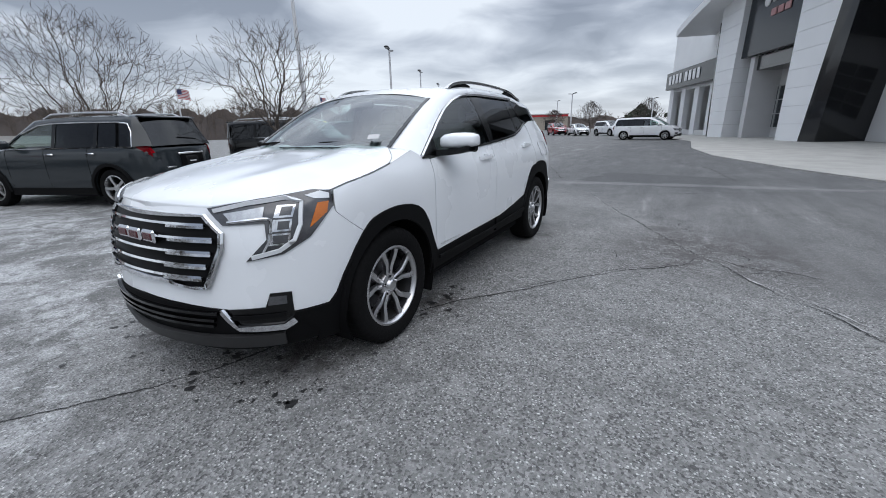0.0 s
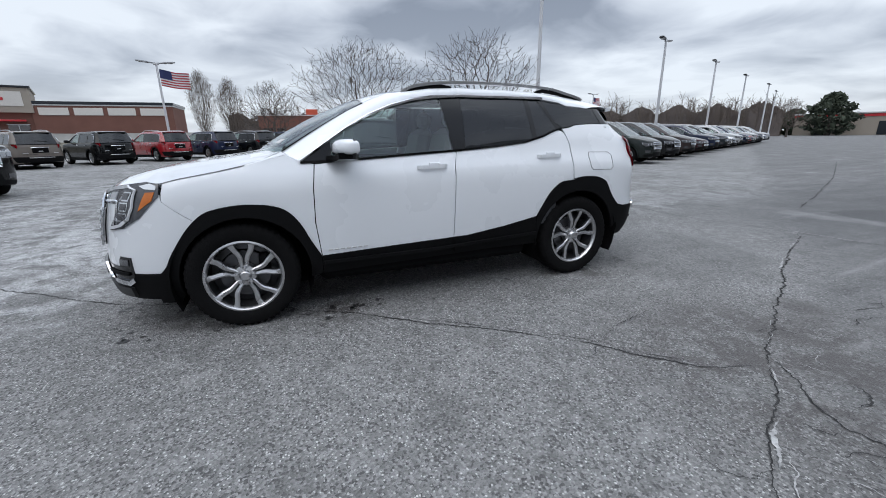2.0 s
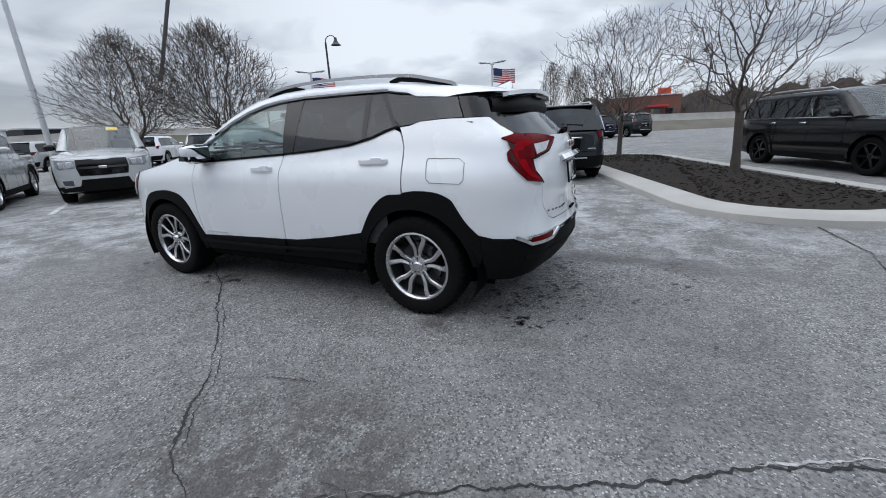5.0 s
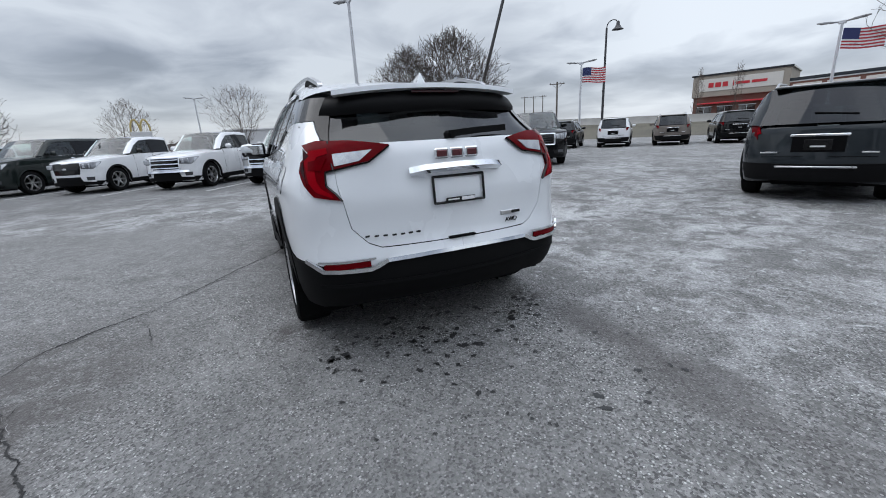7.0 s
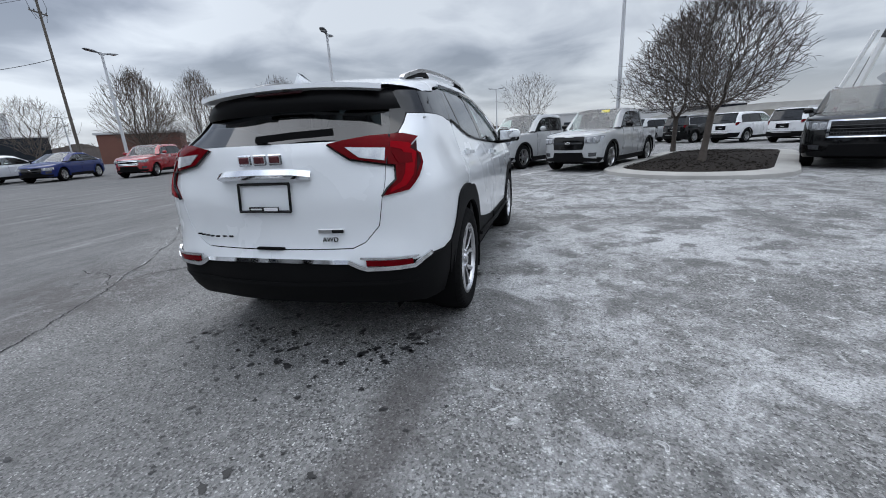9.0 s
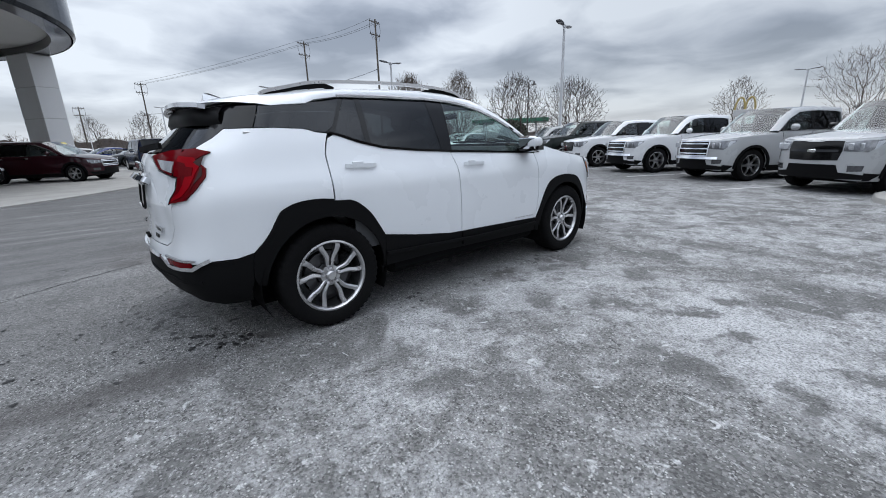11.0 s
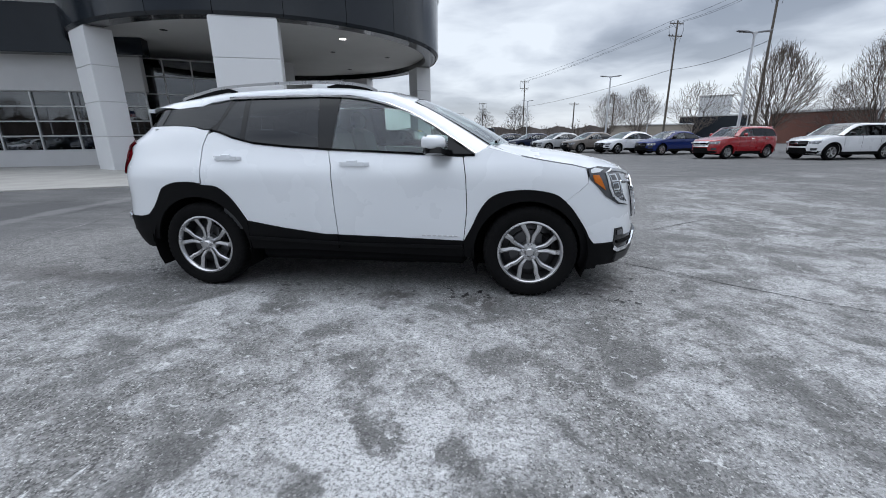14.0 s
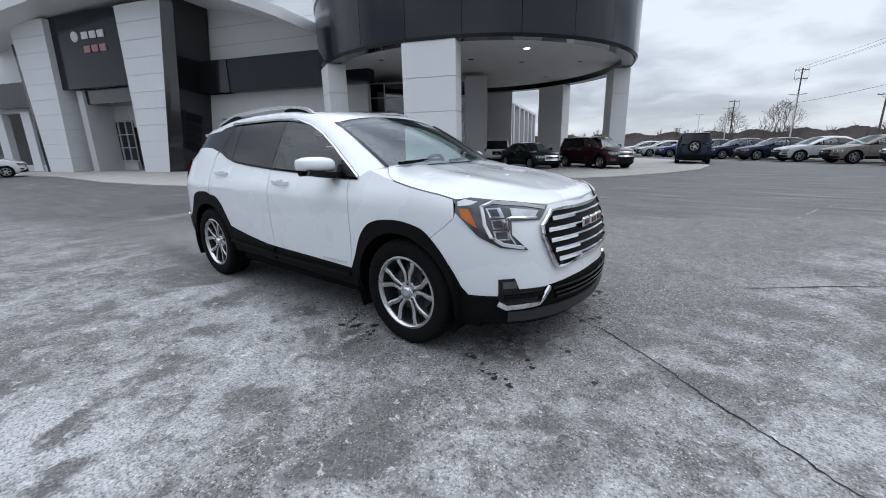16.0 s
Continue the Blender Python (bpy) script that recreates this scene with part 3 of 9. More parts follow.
def blot(cx, cy, r, seed, z=0.004, sx=1.0, turn=0.0):
    rnd = random.Random(seed)
    n = 14
    pts = []
    for i in range(n):
        a = 2 * math.pi * i / n
        q = r * rnd.uniform(0.35, 1.3)
        x, y = q * math.cos(a) * sx, q * math.sin(a)
        pts.append((cx + x * math.cos(turn) - y * math.sin(turn), cy + x * math.sin(turn) + y * math.cos(turn), z))
    return Geo().add([(cx, cy, z)] + pts, [(0, 1 + i, 1 + (i + 1) % n) for i in range(n)])


WET = material("wet_asphalt_drip", (0.016, 0.016, 0.017), 0.5, 0, (0.026, 0.026, 0.027), 8, 90, 0.6, 0.2)
rnd = random.Random(5)
drips = Geo()
for k in range(420):
    zone = rnd.random()
    if zone < 0.35:
        x, y = rnd.gauss(-2.05, 0.16), rnd.uniform(-0.8, 0.85)
    elif zone < 0.6:
        x, y = rnd.uniform(-0.9, 1.3), rnd.choice((0.86, -0.92)) + rnd.gauss(0, 0.07)
    elif zone < 0.85:
        x, y = rnd.gauss(2.05, 0.20), rnd.uniform(-0.95, 0.9)
    else:
        x, y = rnd.uniform(-3.2, -2.2), rnd.gauss(-0.1, 0.5)
    s_ = blot(x, y, abs(rnd.gauss(0.006, 0.009)) + 0.004, k, 0.004, rnd.uniform(0.8, 1.7), rnd.uniform(0, 3))
    drips.add(s_.v, s_.f)
tagged(solid("drip_stains", drips, WET, "dark wet drip stains scattered round the parked vehicle", "stains", kind="stuff", smooth=0, fix=False))

def line_mark(x, y, ang, length, width=0.10):
    g = Geo().box((0, 0, 0.003), (length, width, 0.004))
    solid("parking_line", g, LINE_PAINT, "worn white painted parking bay line on asphalt", "line", "parking bay lines", "structure", m=pose(x, y, 0, 0, 0, ang), smooth=0)


for k in range(-1, 5):
    line_mark(10.3 + 1.75 * k + 1.55, 1.9 + 2.95 * k - 0.85, 149, 5.2)
for k in range(-5, 8):
    line_mark(12.2 + 2.34 * k + 2.2, -19.0 + 1.89 * k - 1.4, -51, 5.0)
for k in range(0, 8):
    line_mark(-11.4 - 2.63 * k + 1.0, -9.0 - 1.22 * k - 2.2, 115, 5.2)


def island(cx, cy, ang, length, half, name_label):
    """A kerbed planting bed: rounded ends, concrete kerb round dark mulch."""
    def outline(h, l0, l1, n=10):
        p = []
        for i in range(n + 1):
            a = math.pi / 2 + math.pi * i / n
            p.append((l0 + h * 0.85 * math.cos(a), h * math.sin(a)))
        for i in range(n + 1):
            a = -math.pi / 2 + math.pi * i / n
            p.append((l1 + h * 0.85 * math.cos(a), h * math.sin(a)))
        return p

    m = pose(cx, cy, 0, 0, 0, ang)
    outer, inner = outline(half, half * 0.85, length - half), outline(half - 0.50, half * 0.85, length - half)
    n = len(outer)
    bed = thing("planting_island", m, name_label, "island", "", "structure")
    g = Geo()
    g.add([(x, y, 0.0) for x, y in outer] + [(x, y, 0.08) for x, y in outline(half - 0.02, half * 0.85, length - half)] + [(x, y, 0.11) for x, y in outline(half - 0.08, half * 0.85, length - half)] + [(x, y, 0.125) for x, y in inner] + [(x, y, 0.05) for x, y in inner], [(k * n + i, k * n + (i + 1) % n, (k + 1) * n + (i + 1) % n, (k + 1) * n + i) for k in range(4) for i in range(n)])
    part("kerb", g, CONCRETE, bed, "pale concrete kerb", fix=False)
    rnd = random.Random(int(cx * 10))
    rows = []
    ring = inner
    for k, f in enumerate((1.0, 0.85, 0.6, 0.3, 0.0)):
        rows.append([((x - length / 2) * f + length / 2, y * f, 0.10 + 0.13 * (1 - f) + rnd.uniform(-0.012, 0.012)) for x, y in ring])
    part("mulch", Geo().grid(rows, wrap=True), MULCH, bed, "dark wood mulch", fix=False)
    chips = Geo()
    for k in range(900):
        f = math.sqrt(rnd.random()) * 0.97
        i = rnd.randrange(len(ring))
        t = rnd.random()
        x, y = (ring[i - 1][0] + (ring[i][0] - ring[i - 1][0]) * t, ring[i - 1][1] + (ring[i][1] - ring[i - 1][1]) * t)
        x, y = (x - length / 2) * f + length / 2, y * f
        chips.box((x, y, 0.13 + 0.12 * (1 - f)), (rnd.uniform(0.03, 0.08), 0.018, 0.012), 0, pose(0, 0, 0, rnd.uniform(-30, 30), rnd.uniform(-30, 30), rnd.uniform(0, 180)).to_3x3())
    tagged(part("wood_chips", chips, MULCH, bed, smooth=0), kind="stuff")
    return bed


island(6.05, -4.15, -25, 10.5, 2.15, "kerbed planting island with dark mulch and bare trees")
island(-5.35, -2.75, -70, 11.0, 1.75, "kerbed planting island with dark mulch between parking rows")

# dealership: frame with u along the front, v out towards the car park
ORIGIN, ANG = Vector((-29.3, 7.5, 0)), 20.0
FRONT = pose(ORIGIN.x, ORIGIN.y, 0, 0, 0, ANG)  # local x = along front, local y = into the building
DRUM, DRUM_R, SOFFIT_Z = (-11.2, 19.3), 9.0, 5.45


def facade():
    b = thing("dealership_building", FRONT, "white and charcoal panelled car dealership with leaning entrance pillars", "building")
    # main walls behind the pillars
    def wall(u0, u1, v0, v1, z0, z1, mat, name="wall", label="", bev=0.02):
        part(name, Geo().box(((u0 + u1) / 2, (v0 + v1) / 2, (z0 + z1) / 2), (abs(u1 - u0), abs(v1 - v0), z1 - z0), bev), mat, b, label)

    wall(-26, -10.4, 1.6, 2.0, 0.0, 0.5, STUCCO)
    wall(-26, -10.4, 1.6, 2.0, 4.6, 11.0, PANEL_WHITE)
    for u in (-26, -22.5, -19, -15.5, -12):
        wall(u, u + 1.1, 1.5, 2.0, 0.0, 4.7, PANEL_WHITE, "pier")
    wall(-26, -10.2, 0.9, 1.5, 4.9, 6.7, PANEL_DARK, "sign_band", "charcoal sign band")
    for k in range(8):
        part("sign_letter", Geo().box((-24.6 + k * 1.02 + (0.5 if k > 3 else 0), 0.86, 5.85), (0.62, 0.06, 0.95), 0.05), LETTER, b)
    # entrance recess: back wall with door opening, logo panel
    wall(-7.2, -5.2, 2.6, 2.9, 0, 7.0, STUCCO)
    wall(-2.2, -1.0, 2.6, 2.9, 0, 7.0, STUCCO)
    wall(-5.2, -2.2, 2.6, 2.9, 3.2, 7.0, STUCCO)
    wall(-8.3, -0.9, 0.4, 0.8, 5.75, 10.4, PANEL_DARK, "logo_panel", "charcoal logo panel")
    wall(-7.2, -6.6, 0.7, 2.7, 0.0, 5.7, STUCCO, "reveal")
    wall(-6.6, -0.6, 0.9, 2.6, 4.75, 5.74, PANEL_BLACK, "canopy", "gloss black door canopy")
    for k in range(3):
        part("sign_shape", Geo().box((-4.6 + k * 0.75, 0.36, 9.0), (0.6, 0.08, 0.45), 0.06), LETTER, b, "white brand mark shape")
        part("sign_shape", Geo().box((-4.6 + k * 0.75, 0.36, 8.15), (0.6, 0.08, 0.45), 0.06), material("red_grey_mark", (0.42, 0.20, 0.20), 0.35), b, "red-grey brand mark shape")
    part("sign_shape", Geo().lathe([(0, 0), (0.32, 0), (0.34, 0.05), (0, 0.06)], 20, pose(-5.6, 0.34, 9.0)), LETTER, b, "round white brand mark shape")
    # leaning pillars clad in white panels: (left, slope), (right, slope)
    for (l0, ls), (r0, rs) in (((-10.8, -0.055), (-8.27, 0.045)), ((-1.03, 0.006), (1.25, 0.163))):
        for k in range(10):
            pts = []
            for z in (1.03 * k, 1.03 * (k + 1) - 0.022):
                lu, ru = l0 + ls * z, r0 + rs * z
                pts += [(lu, 0.0, z), (ru, 0.0, z), (ru, 1.6, z), (lu, 1.6, z)]
            part("pillar_panel", Geo().add(pts, [(3, 2, 1, 0), (4, 5, 6, 7), (0, 1, 5, 4), (1, 2, 6, 5), (2, 3, 7, 6), (3, 0, 4, 7)]), PANEL_WHITE, b, smooth=0)
        core = []
        for z in (0.0, 10.3):
            lu, ru = l0 + ls * z + 0.04, r0 + rs * z - 0.04
            core += [(lu, 0.05, z), (ru, 0.05, z), (ru, 1.5, z), (lu, 1.5, z)]
        part("pillar_core", Geo().add(core, [(3, 2, 1, 0), (4, 5, 6, 7), (0, 1, 5, 4), (1, 2, 6, 5), (2, 3, 7, 6), (3, 0, 4, 7)]), STUCCO, b, smooth=0)
    fin = Geo()
    fin.add([(1.28, -0.05, 0), (2.3, 0.2, 0), (2.3, 2.7, 0), (1.28, 2.7, 0), (2.97, -0.05, 10.4), (3.7, 0.2, 10.4), (3.7, 2.7, 10.4), (2.97, 2.7, 10.4)], [(3, 2, 1, 0), (4, 5, 6, 7), (0, 1, 5, 4), (1, 2, 6, 5), (2, 3, 7, 6), (3, 0, 4, 7)])
    part("dark_fin", fin, PANEL_BLACK, b, "gloss black leaning fin", smooth=0)
    fin2 = Geo()
    fin2.add([(-11.3, 0.1, 0), (-10.83, 0.05, 0), (-10.83, 1.6, 0), (-11.3, 1.6, 0), (-11.75, 0.1, 9), (-11.33, 0.05, 9), (-11.33, 1.6, 9), (-11.75, 1.6, 9)], [(3, 2, 1, 0), (4, 5, 6, 7), (0, 1, 5, 4), (1, 2, 6, 5), (2, 3, 7, 6), (3, 0, 4, 7)])
    part("dark_fin", fin2, PANEL_DARK, b, "charcoal leaning fin", smooth=0)
    # arched white eyebrow roof over the entrance
    arch, n = [], 30
    for i in range(n + 1):
        u = -16.4 + 28.8 * i / n
        z = 10.75 - (0.0081 if u < -1.5 else 0.0152) * (u + 1.5) ** 2
        arch.append([(u, -1.7, z), (u, -1.75, z + 0.55), (u, 4, z + 0.6), (u, 4, z)])
    g = Geo().grid(arch, wrap=True)
    g.f += [(0, 1, 2, 3), tuple(len(g.v) - 4 + j for j in (3, 2, 1, 0))]
    part("eyebrow_roof", g, PANEL_WHITE, b, "curved white eyebrow roof", smooth=30)
    # showroom wing between fin and portico
    wall(2.3, 15.0, 2.6, 3.0, 0.0, 0.75, STUCCO)
    wall(2.3, 15.0, 2.6, 3.0, 3.5, 5.1, STUCCO)
    wall(2.3, 3.6, 2.6, 3.0, 0.7, 3.55, STUCCO, "pier")
    wall(2.3, 15.5, 1.9, 2.6, 5.05, 7.05, PANEL_DARK, "dark_band", "charcoal fascia band")
    wall(2.3, 5.4, 1.82, 2.5, 5.05, 7.05, PANEL_BLACK, "black_band", "gloss black fascia panel")
    wall(2.3, 17.0, 2.8, 3.2, 7.05, 11.0, PANEL_WHITE, "upper_wall", "white upper wall panels")
    for k in range(4):
        part("panel_seam", Geo().box((9.6, 2.79, 8.1 + 1.1 * k), (14.6, 0.02, 0.03)), STUCCO, b, smooth=0)
    win = part("showroom_window", Geo().box((9.3, 2.82, 2.12), (11.3, 0.03, 2.76)), SHOP_GLASS, b, "large dark showroom window")
    win.visible_shadow = False
    for k in range(8):
        part("mullion", Geo().box((3.65 + 1.61 * k, 2.76, 2.12), (0.07, 0.1, 2.76), 0.01), MULLION, win)
    for k in range(5):
        part("transom", Geo().box((9.3, 2.765, 0.78 + 0.68 * k), (11.3, 0.08, 0.06), 0.01), MULLION, win)
    door = part("entrance_window", Geo().box((-6.3, 2.55, 2.2), (3.1, 0.03, 3.0)), SHOP_GLASS, b, "gridded entrance window with pale frames")
    for k in range(5):
        part("mullion", Geo().box((-7.8 + 0.75 * k, 2.5, 2.2), (0.07, 0.1, 3.0), 0.01), MULLION, door)
    for k in range(4):
        part("transom", Geo().box((-6.3, 2.5, 0.74 + 0.97 * k), (3.1, 0.09, 0.07), 0.01), MULLION, door)
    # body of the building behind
    # added charcoal backing: the showroom's dimness is put into its colour
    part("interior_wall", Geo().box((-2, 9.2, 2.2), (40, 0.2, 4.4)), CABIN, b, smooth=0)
    part("interior_floor", Geo().box((-2, 6.0, 0.05), (42, 6.2, 0.1)), CONCRETE, b, smooth=0)
    part("roof_slab", Geo().box((-2, 9.0, 10.8), (48, 12.0, 0.5)), PANEL_WHITE, b, smooth=0)
    part("end_wall", Geo().box((-26.2, 8.3, 5.5), (0.4, 13.4, 11.0)), PANEL_WHITE, b, smooth=0)
    part("back_wall", Geo().box((-2, 15.0, 5.5), (48, 0.4, 11.0)), STUCCO, b, smooth=0)
    return b


facade()


def portico():
    cx, cy = DRUM
    p = thing("entrance_portico", pose(cx, cy, 0, 0, 0, 0), "round charcoal portico canopy on square white columns", "portico")
    R, z0 = DRUM_R, SOFFIT_Z
    n = 72
    seg = 24
    for k in range(seg):
        a0, a1 = 2 * math.pi * (k + 0.004) / seg, 2 * math.pi * (k + 0.996) / seg
        rows = []
        for i in range(7):
            a = a0 + (a1 - a0) * i / 6
            c, s = math.cos(a), math.sin(a)
            rows.append([(c * (R - 0.10), s * (R - 0.10), z0), (c * R, s * R, z0 + 0.12), (c * R, s * R, z0 + 2.9), (c * (R - 0.1), s * (R - 0.1), z0 + 2.92)])
        part("fascia_panel", Geo().grid(rows), PANEL_DARK, p, smooth=30)
    part("band", Geo().lathe([(R - 0.16, z0 + 0.02), (R - 0.04, z0 + 1.2), (R - 0.16, z0 + 3.0)], n, pose(0, 0, 0, 90, 0, 0)), GLOSS_BLACK, p)
    part("parapet", Geo().lathe([(R - 0.2, z0 + 2.9), (R + 0.06, z0 + 2.95), (R + 0.06, z0 + 3.9), (R - 0.4, z0 + 3.95)], n, pose(0, 0, 0, 90, 0, 0)), PANEL_WHITE, p, "white parapet band")
    part("lower_ring", Geo().lathe([(R - 0.15, z0 + 0.01), (R - 0.75, z0 + 0.02), (R - 0.78, z0 + 0.35), (R - 0.8, z0 + 0.36)], n, pose(0, 0, 0, 90, 0, 0)), PANEL_BLACK, p, "gloss black soffit ring")
    part("soffit", Geo().lathe([(0.0, z0 + 0.34), (R - 0.7, z0 + 0.34)], n, pose(0, 0, 0, 90, 0, 0)), SOFFIT, p, "grey soffit")
    part("deck", Geo().lathe([(0.0, z0 + 3.2), (R - 0.1, z0 + 3.2)], n, pose(0, 0, 0, 90, 0, 0)), STUCCO, p)
    for ang, w in ((-69, 2.3), (-117, 1.7), (31, 1.5), (78, 2.1), (-30, 0)):
        if not w:
            continue
        col = part("column_core", Geo().box((0, 0, z0 / 2), (0.86, w - 0.06, z0)), STUCCO, p, smooth=0, m=pose((R - 0.55) * math.cos(radians(ang)), (R - 0.55) * math.sin(radians(ang)), 0, 0, 0, ang))
        for k in range(4):
            part("cladding_panel", Geo().box((0, 0, 0.02 + 1.35 * k + 0.67), (0.92, w, 1.33), 0.012), PANEL_WHITE, col)
    for k, (r, a) in enumerate(((5.6, -30), (6.1, 20), (6.1, -75), (6.1, -110), (3.0, -60), (3.2, 0), (6.1, 70), (6.2, -145))):
        lit = k == 0
        part("downlight", Geo().lathe([(0, 0), (0.14, 0), (0.17, 0.02)], 18, pose(r * math.cos(radians(a)), r * math.sin(radians(a)), z0 + 0.33, 90, 0, 0)), LED if lit else GLOSS_BLACK, p, "lit white downlight" if lit else "unlit dark downlight")
    # glazed showroom wall at the back of the portico
    m = pose(-4.6, -2.2, 0, 0, 0, 35)
    back = part("rear_glazing", Geo().box((0, 0, 2.7), (9.0, 0.04, 5.2)), SHOP_GLASS, p, "dark gridded showroom glazing", m=m)
    for k in range(8):
        part("mullion", Geo().box((-4.5 + 1.286 * k, -0.05, 2.7), (0.07, 0.1, 5.2), 0.01), MULLION, back)
    for k in range(7):
        part("transom", Geo().box((0, -0.05, 0.1 + 0.86 * k), (9.0, 0.08, 0.06), 0.01), MULLION, back)
    # added dark sheet behind the panes, standing for an unlit interior
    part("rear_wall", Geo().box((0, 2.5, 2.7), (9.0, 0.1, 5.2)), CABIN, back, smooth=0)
    part("pier", Geo().box((5.2, 0.4, 2.75), (1.4, 1.2, 5.5), 0.02), STUCCO, back)
    return p


portico()


def service_wing():
    """White panelled wing running back from the portico, with piers and tall windows."""
    x0, y0, x1, y1, h = -17.8, 31.5, -28.8, 65.4, 6.2
    ln = math.hypot(x1 - x0, y1 - y0)
    w = thing("service_wing", pose(x0, y0, 0, 0, 0, math.degrees(math.atan2(y1 - y0, x1 - x0))), "white panelled service wing with tall windows", "building")
    part("wall", Geo().box((ln / 2, 6.2, h / 2), (ln, 12, h), 0.02), PANEL_WHITE, w)
    part("roof_edge", Geo().box((ln / 2, 6.0, h + 0.2), (ln + 0.5, 12.8, 0.4), 0.04), PANEL_WHITE, w)
    for k in range(9):
        part("pier", Geo().box((0.5 + (ln - 1) * k / 8, -0.1, h / 2), (0.9, 0.7, h), 0.02), STUCCO, w)
    for k in range(8):
        g = part("window", Geo().box((0.5 + (ln - 1) * (k + 0.5) / 8, 0.17, 2.3), (2.4, 0.06, 3.6)), SHOP_GLASS, w)
        part("frame", Geo().box((0.5 + (ln - 1) * (k + 0.5) / 8, 0.12, 2.3), (0.07, 0.08, 3.6)), MULLION, g)


service_wing()


def apron():
    """Low concrete apron under the portico and along the front."""
    pts = [(-44, -1.0), (-30, 2.6), (-21, 2.6), (-15.5, 3.3), (-10.9, 4.8), (-8.5, 5.9), (-7.0, 7.9), (-5.3, 9.4), (-3.2, 11.5), (-1.2, 14.0), (0.3, 17.0), (1.1, 20.0), (1.2, 23.5), (0.2, 27.5), (-2.0, 32), (-6, 36), (-30, 26), (-48, 4)]
    g = Geo()
    n = len(pts)
    g.add([(x, y, 0) for x, y in pts] + [(x, y, 0.035) for x, y in pts], [tuple(range(n, 2 * n))] + [(i, (i + 1) % n, n + (i + 1) % n, n + i) for i in range(n)])
    solid("pavement", g, CONCRETE, "low pale concrete apron along the dealership front", "pavement", kind="structure", smooth=0)


apron()

# ---- the white sport utility: its skin as one unrolled surface ----
WIDTH = [(0.12, 0.80), (0.30, 0.872), (0.42, 0.896), (0.55, 0.906), (0.75, 0.914), (0.90, 0.912), (0.97, 0.904), (1.03, 0.884), (1.08, 0.860), (1.14, 0.836), (1.25, 0.796), (1.35, 0.752), (1.45, 0.704), (1.52, 0.668), (1.60, 0.60)]
NOSE = [(0.12, 2.10), (0.20, 2.225), (0.30, 2.285), (0.45, 2.30), (0.60, 2.285), (0.75, 2.262), (0.85, 2.232), (0.93, 2.192), (0.99, 2.14), (1.05, 2.06)]
TAIL = [(0.18, 1.95), (0.28, 2.14), (0.40, 2.245), (0.50, 2.275), (0.60, 2.278), (0.70, 2.252), (0.80, 2.245), (0.90, 2.250), (1.00, 2.236), (1.10, 2.224), (1.19, 2.205), (1.23, 2.160), (1.30, 2.078), (1.38, 1.995), (1.46, 1.935), (1.52, 1.89)]
BEND, N_FRONT, N_REAR = 1.2, 4.2, 6.0


def arc_table(n):
    out, last, total = [(0.0, 0.0)], (0.0, 0.9), 0.0
    for i in range(1, 201):
        a = math.pi / 2 * i / 200
        x, y = 1.05 * math.sin(a) ** (2 / n), 0.9 * math.cos(a)
        total += math.hypot(x - last[0], y - last[1])
        out.append((total, a))
        last = (x, y)
    return out


ARC = {1: arc_table(N_FRONT), -1: arc_table(N_REAR)}
END = {k: v[-1][0] for k, v in ARC.items()}
BACK = {k: [(a, l) for l, a in v] for k, v in ARC.items()}


def skin(q, z, off=0.0):
    """The place on the left body side at the unrolled length q and height z."""
    def at_(q, z):
        e = 1 if q >= 0 else -1
        d = abs(q) - BEND
        w = soft(WIDTH, z)
        if d <= 0:
            return Vector((q, w, z))
        a = lerp(ARC[e], min(d, END[e]))
        n = N_FRONT if e > 0 else N_REAR
        reach = soft(NOSE if e > 0 else TAIL, z) - BEND
        y = w * math.cos(a)
        if d > END[e]:
            y = -(d - END[e])
        return Vector((e * (BEND + reach * math.sin(a) ** (2 / n)), y, z))

    p = at_(q, z)
    if off:
        h = 0.004
        du, dv = at_(q + h, z) - at_(q - h, z), at_(q, z + h) - at_(q, z - h)
        nrm = dv.cross(du)
        if nrm.length > 1e-9:
            p = p + nrm.normalized() * off
    return p


def X(x, z):
    """Unrolled length from a place x along the car."""
    e = 1 if x >= 0 else -1
    if abs(x) <= BEND:
        return (x, z)
    s = min(1.0, (abs(x) - BEND) / (soft(NOSE if e > 0 else TAIL, z) - BEND))
    n = N_FRONT if e > 0 else N_REAR
    return (e * (BEND + lerp(BACK[e], math.asin(s ** (n / 2)))), z)


def Y(y, z, e=1):
    """Unrolled length on the nose (e=1) or tail (e=-1) from a place y across."""
    a = math.acos(max(-1.0, min(1.0, y / soft(WIDTH, z))))
    return (e * (BEND + lerp(BACK[e], a)), z)


from mathutils.geometry import delaunay_2d_cdt


def in_poly(x, y, poly):
    c = False
    for (x0, y0), (x1, y1) in zip(poly, poly[1:] + poly[:1]):
        if (y0 > y) != (y1 > y) and x < (x1 - x0) * (y - y0) / (y1 - y0) + x0:
            c = not c
    return c


def shrink(poly, d):
    area = sum(a[0] * b[1] - b[0] * a[1] for a, b in zip(poly, poly[1:] + poly[:1]))
    s = 1 if area > 0 else -1
    out, n = [], len(poly)
    for i, (x, y) in enumerate(poly):
        ax, ay = x - poly[i - 1][0], y - poly[i - 1][1]
        bx, by = poly[(i + 1) % n][0] - x, poly[(i + 1) % n][1] - y
        la, lb = math.hypot(ax, ay) or 1, math.hypot(bx, by) or 1
        nx, ny = -ay / la - by / lb, ax / la + bx / lb
        l = math.hypot(nx, ny) or 1
        k = min(2.0, 2 / l)
        out.append((x + s * nx / l * d * k, y + s * ny / l * d * k))
    return out


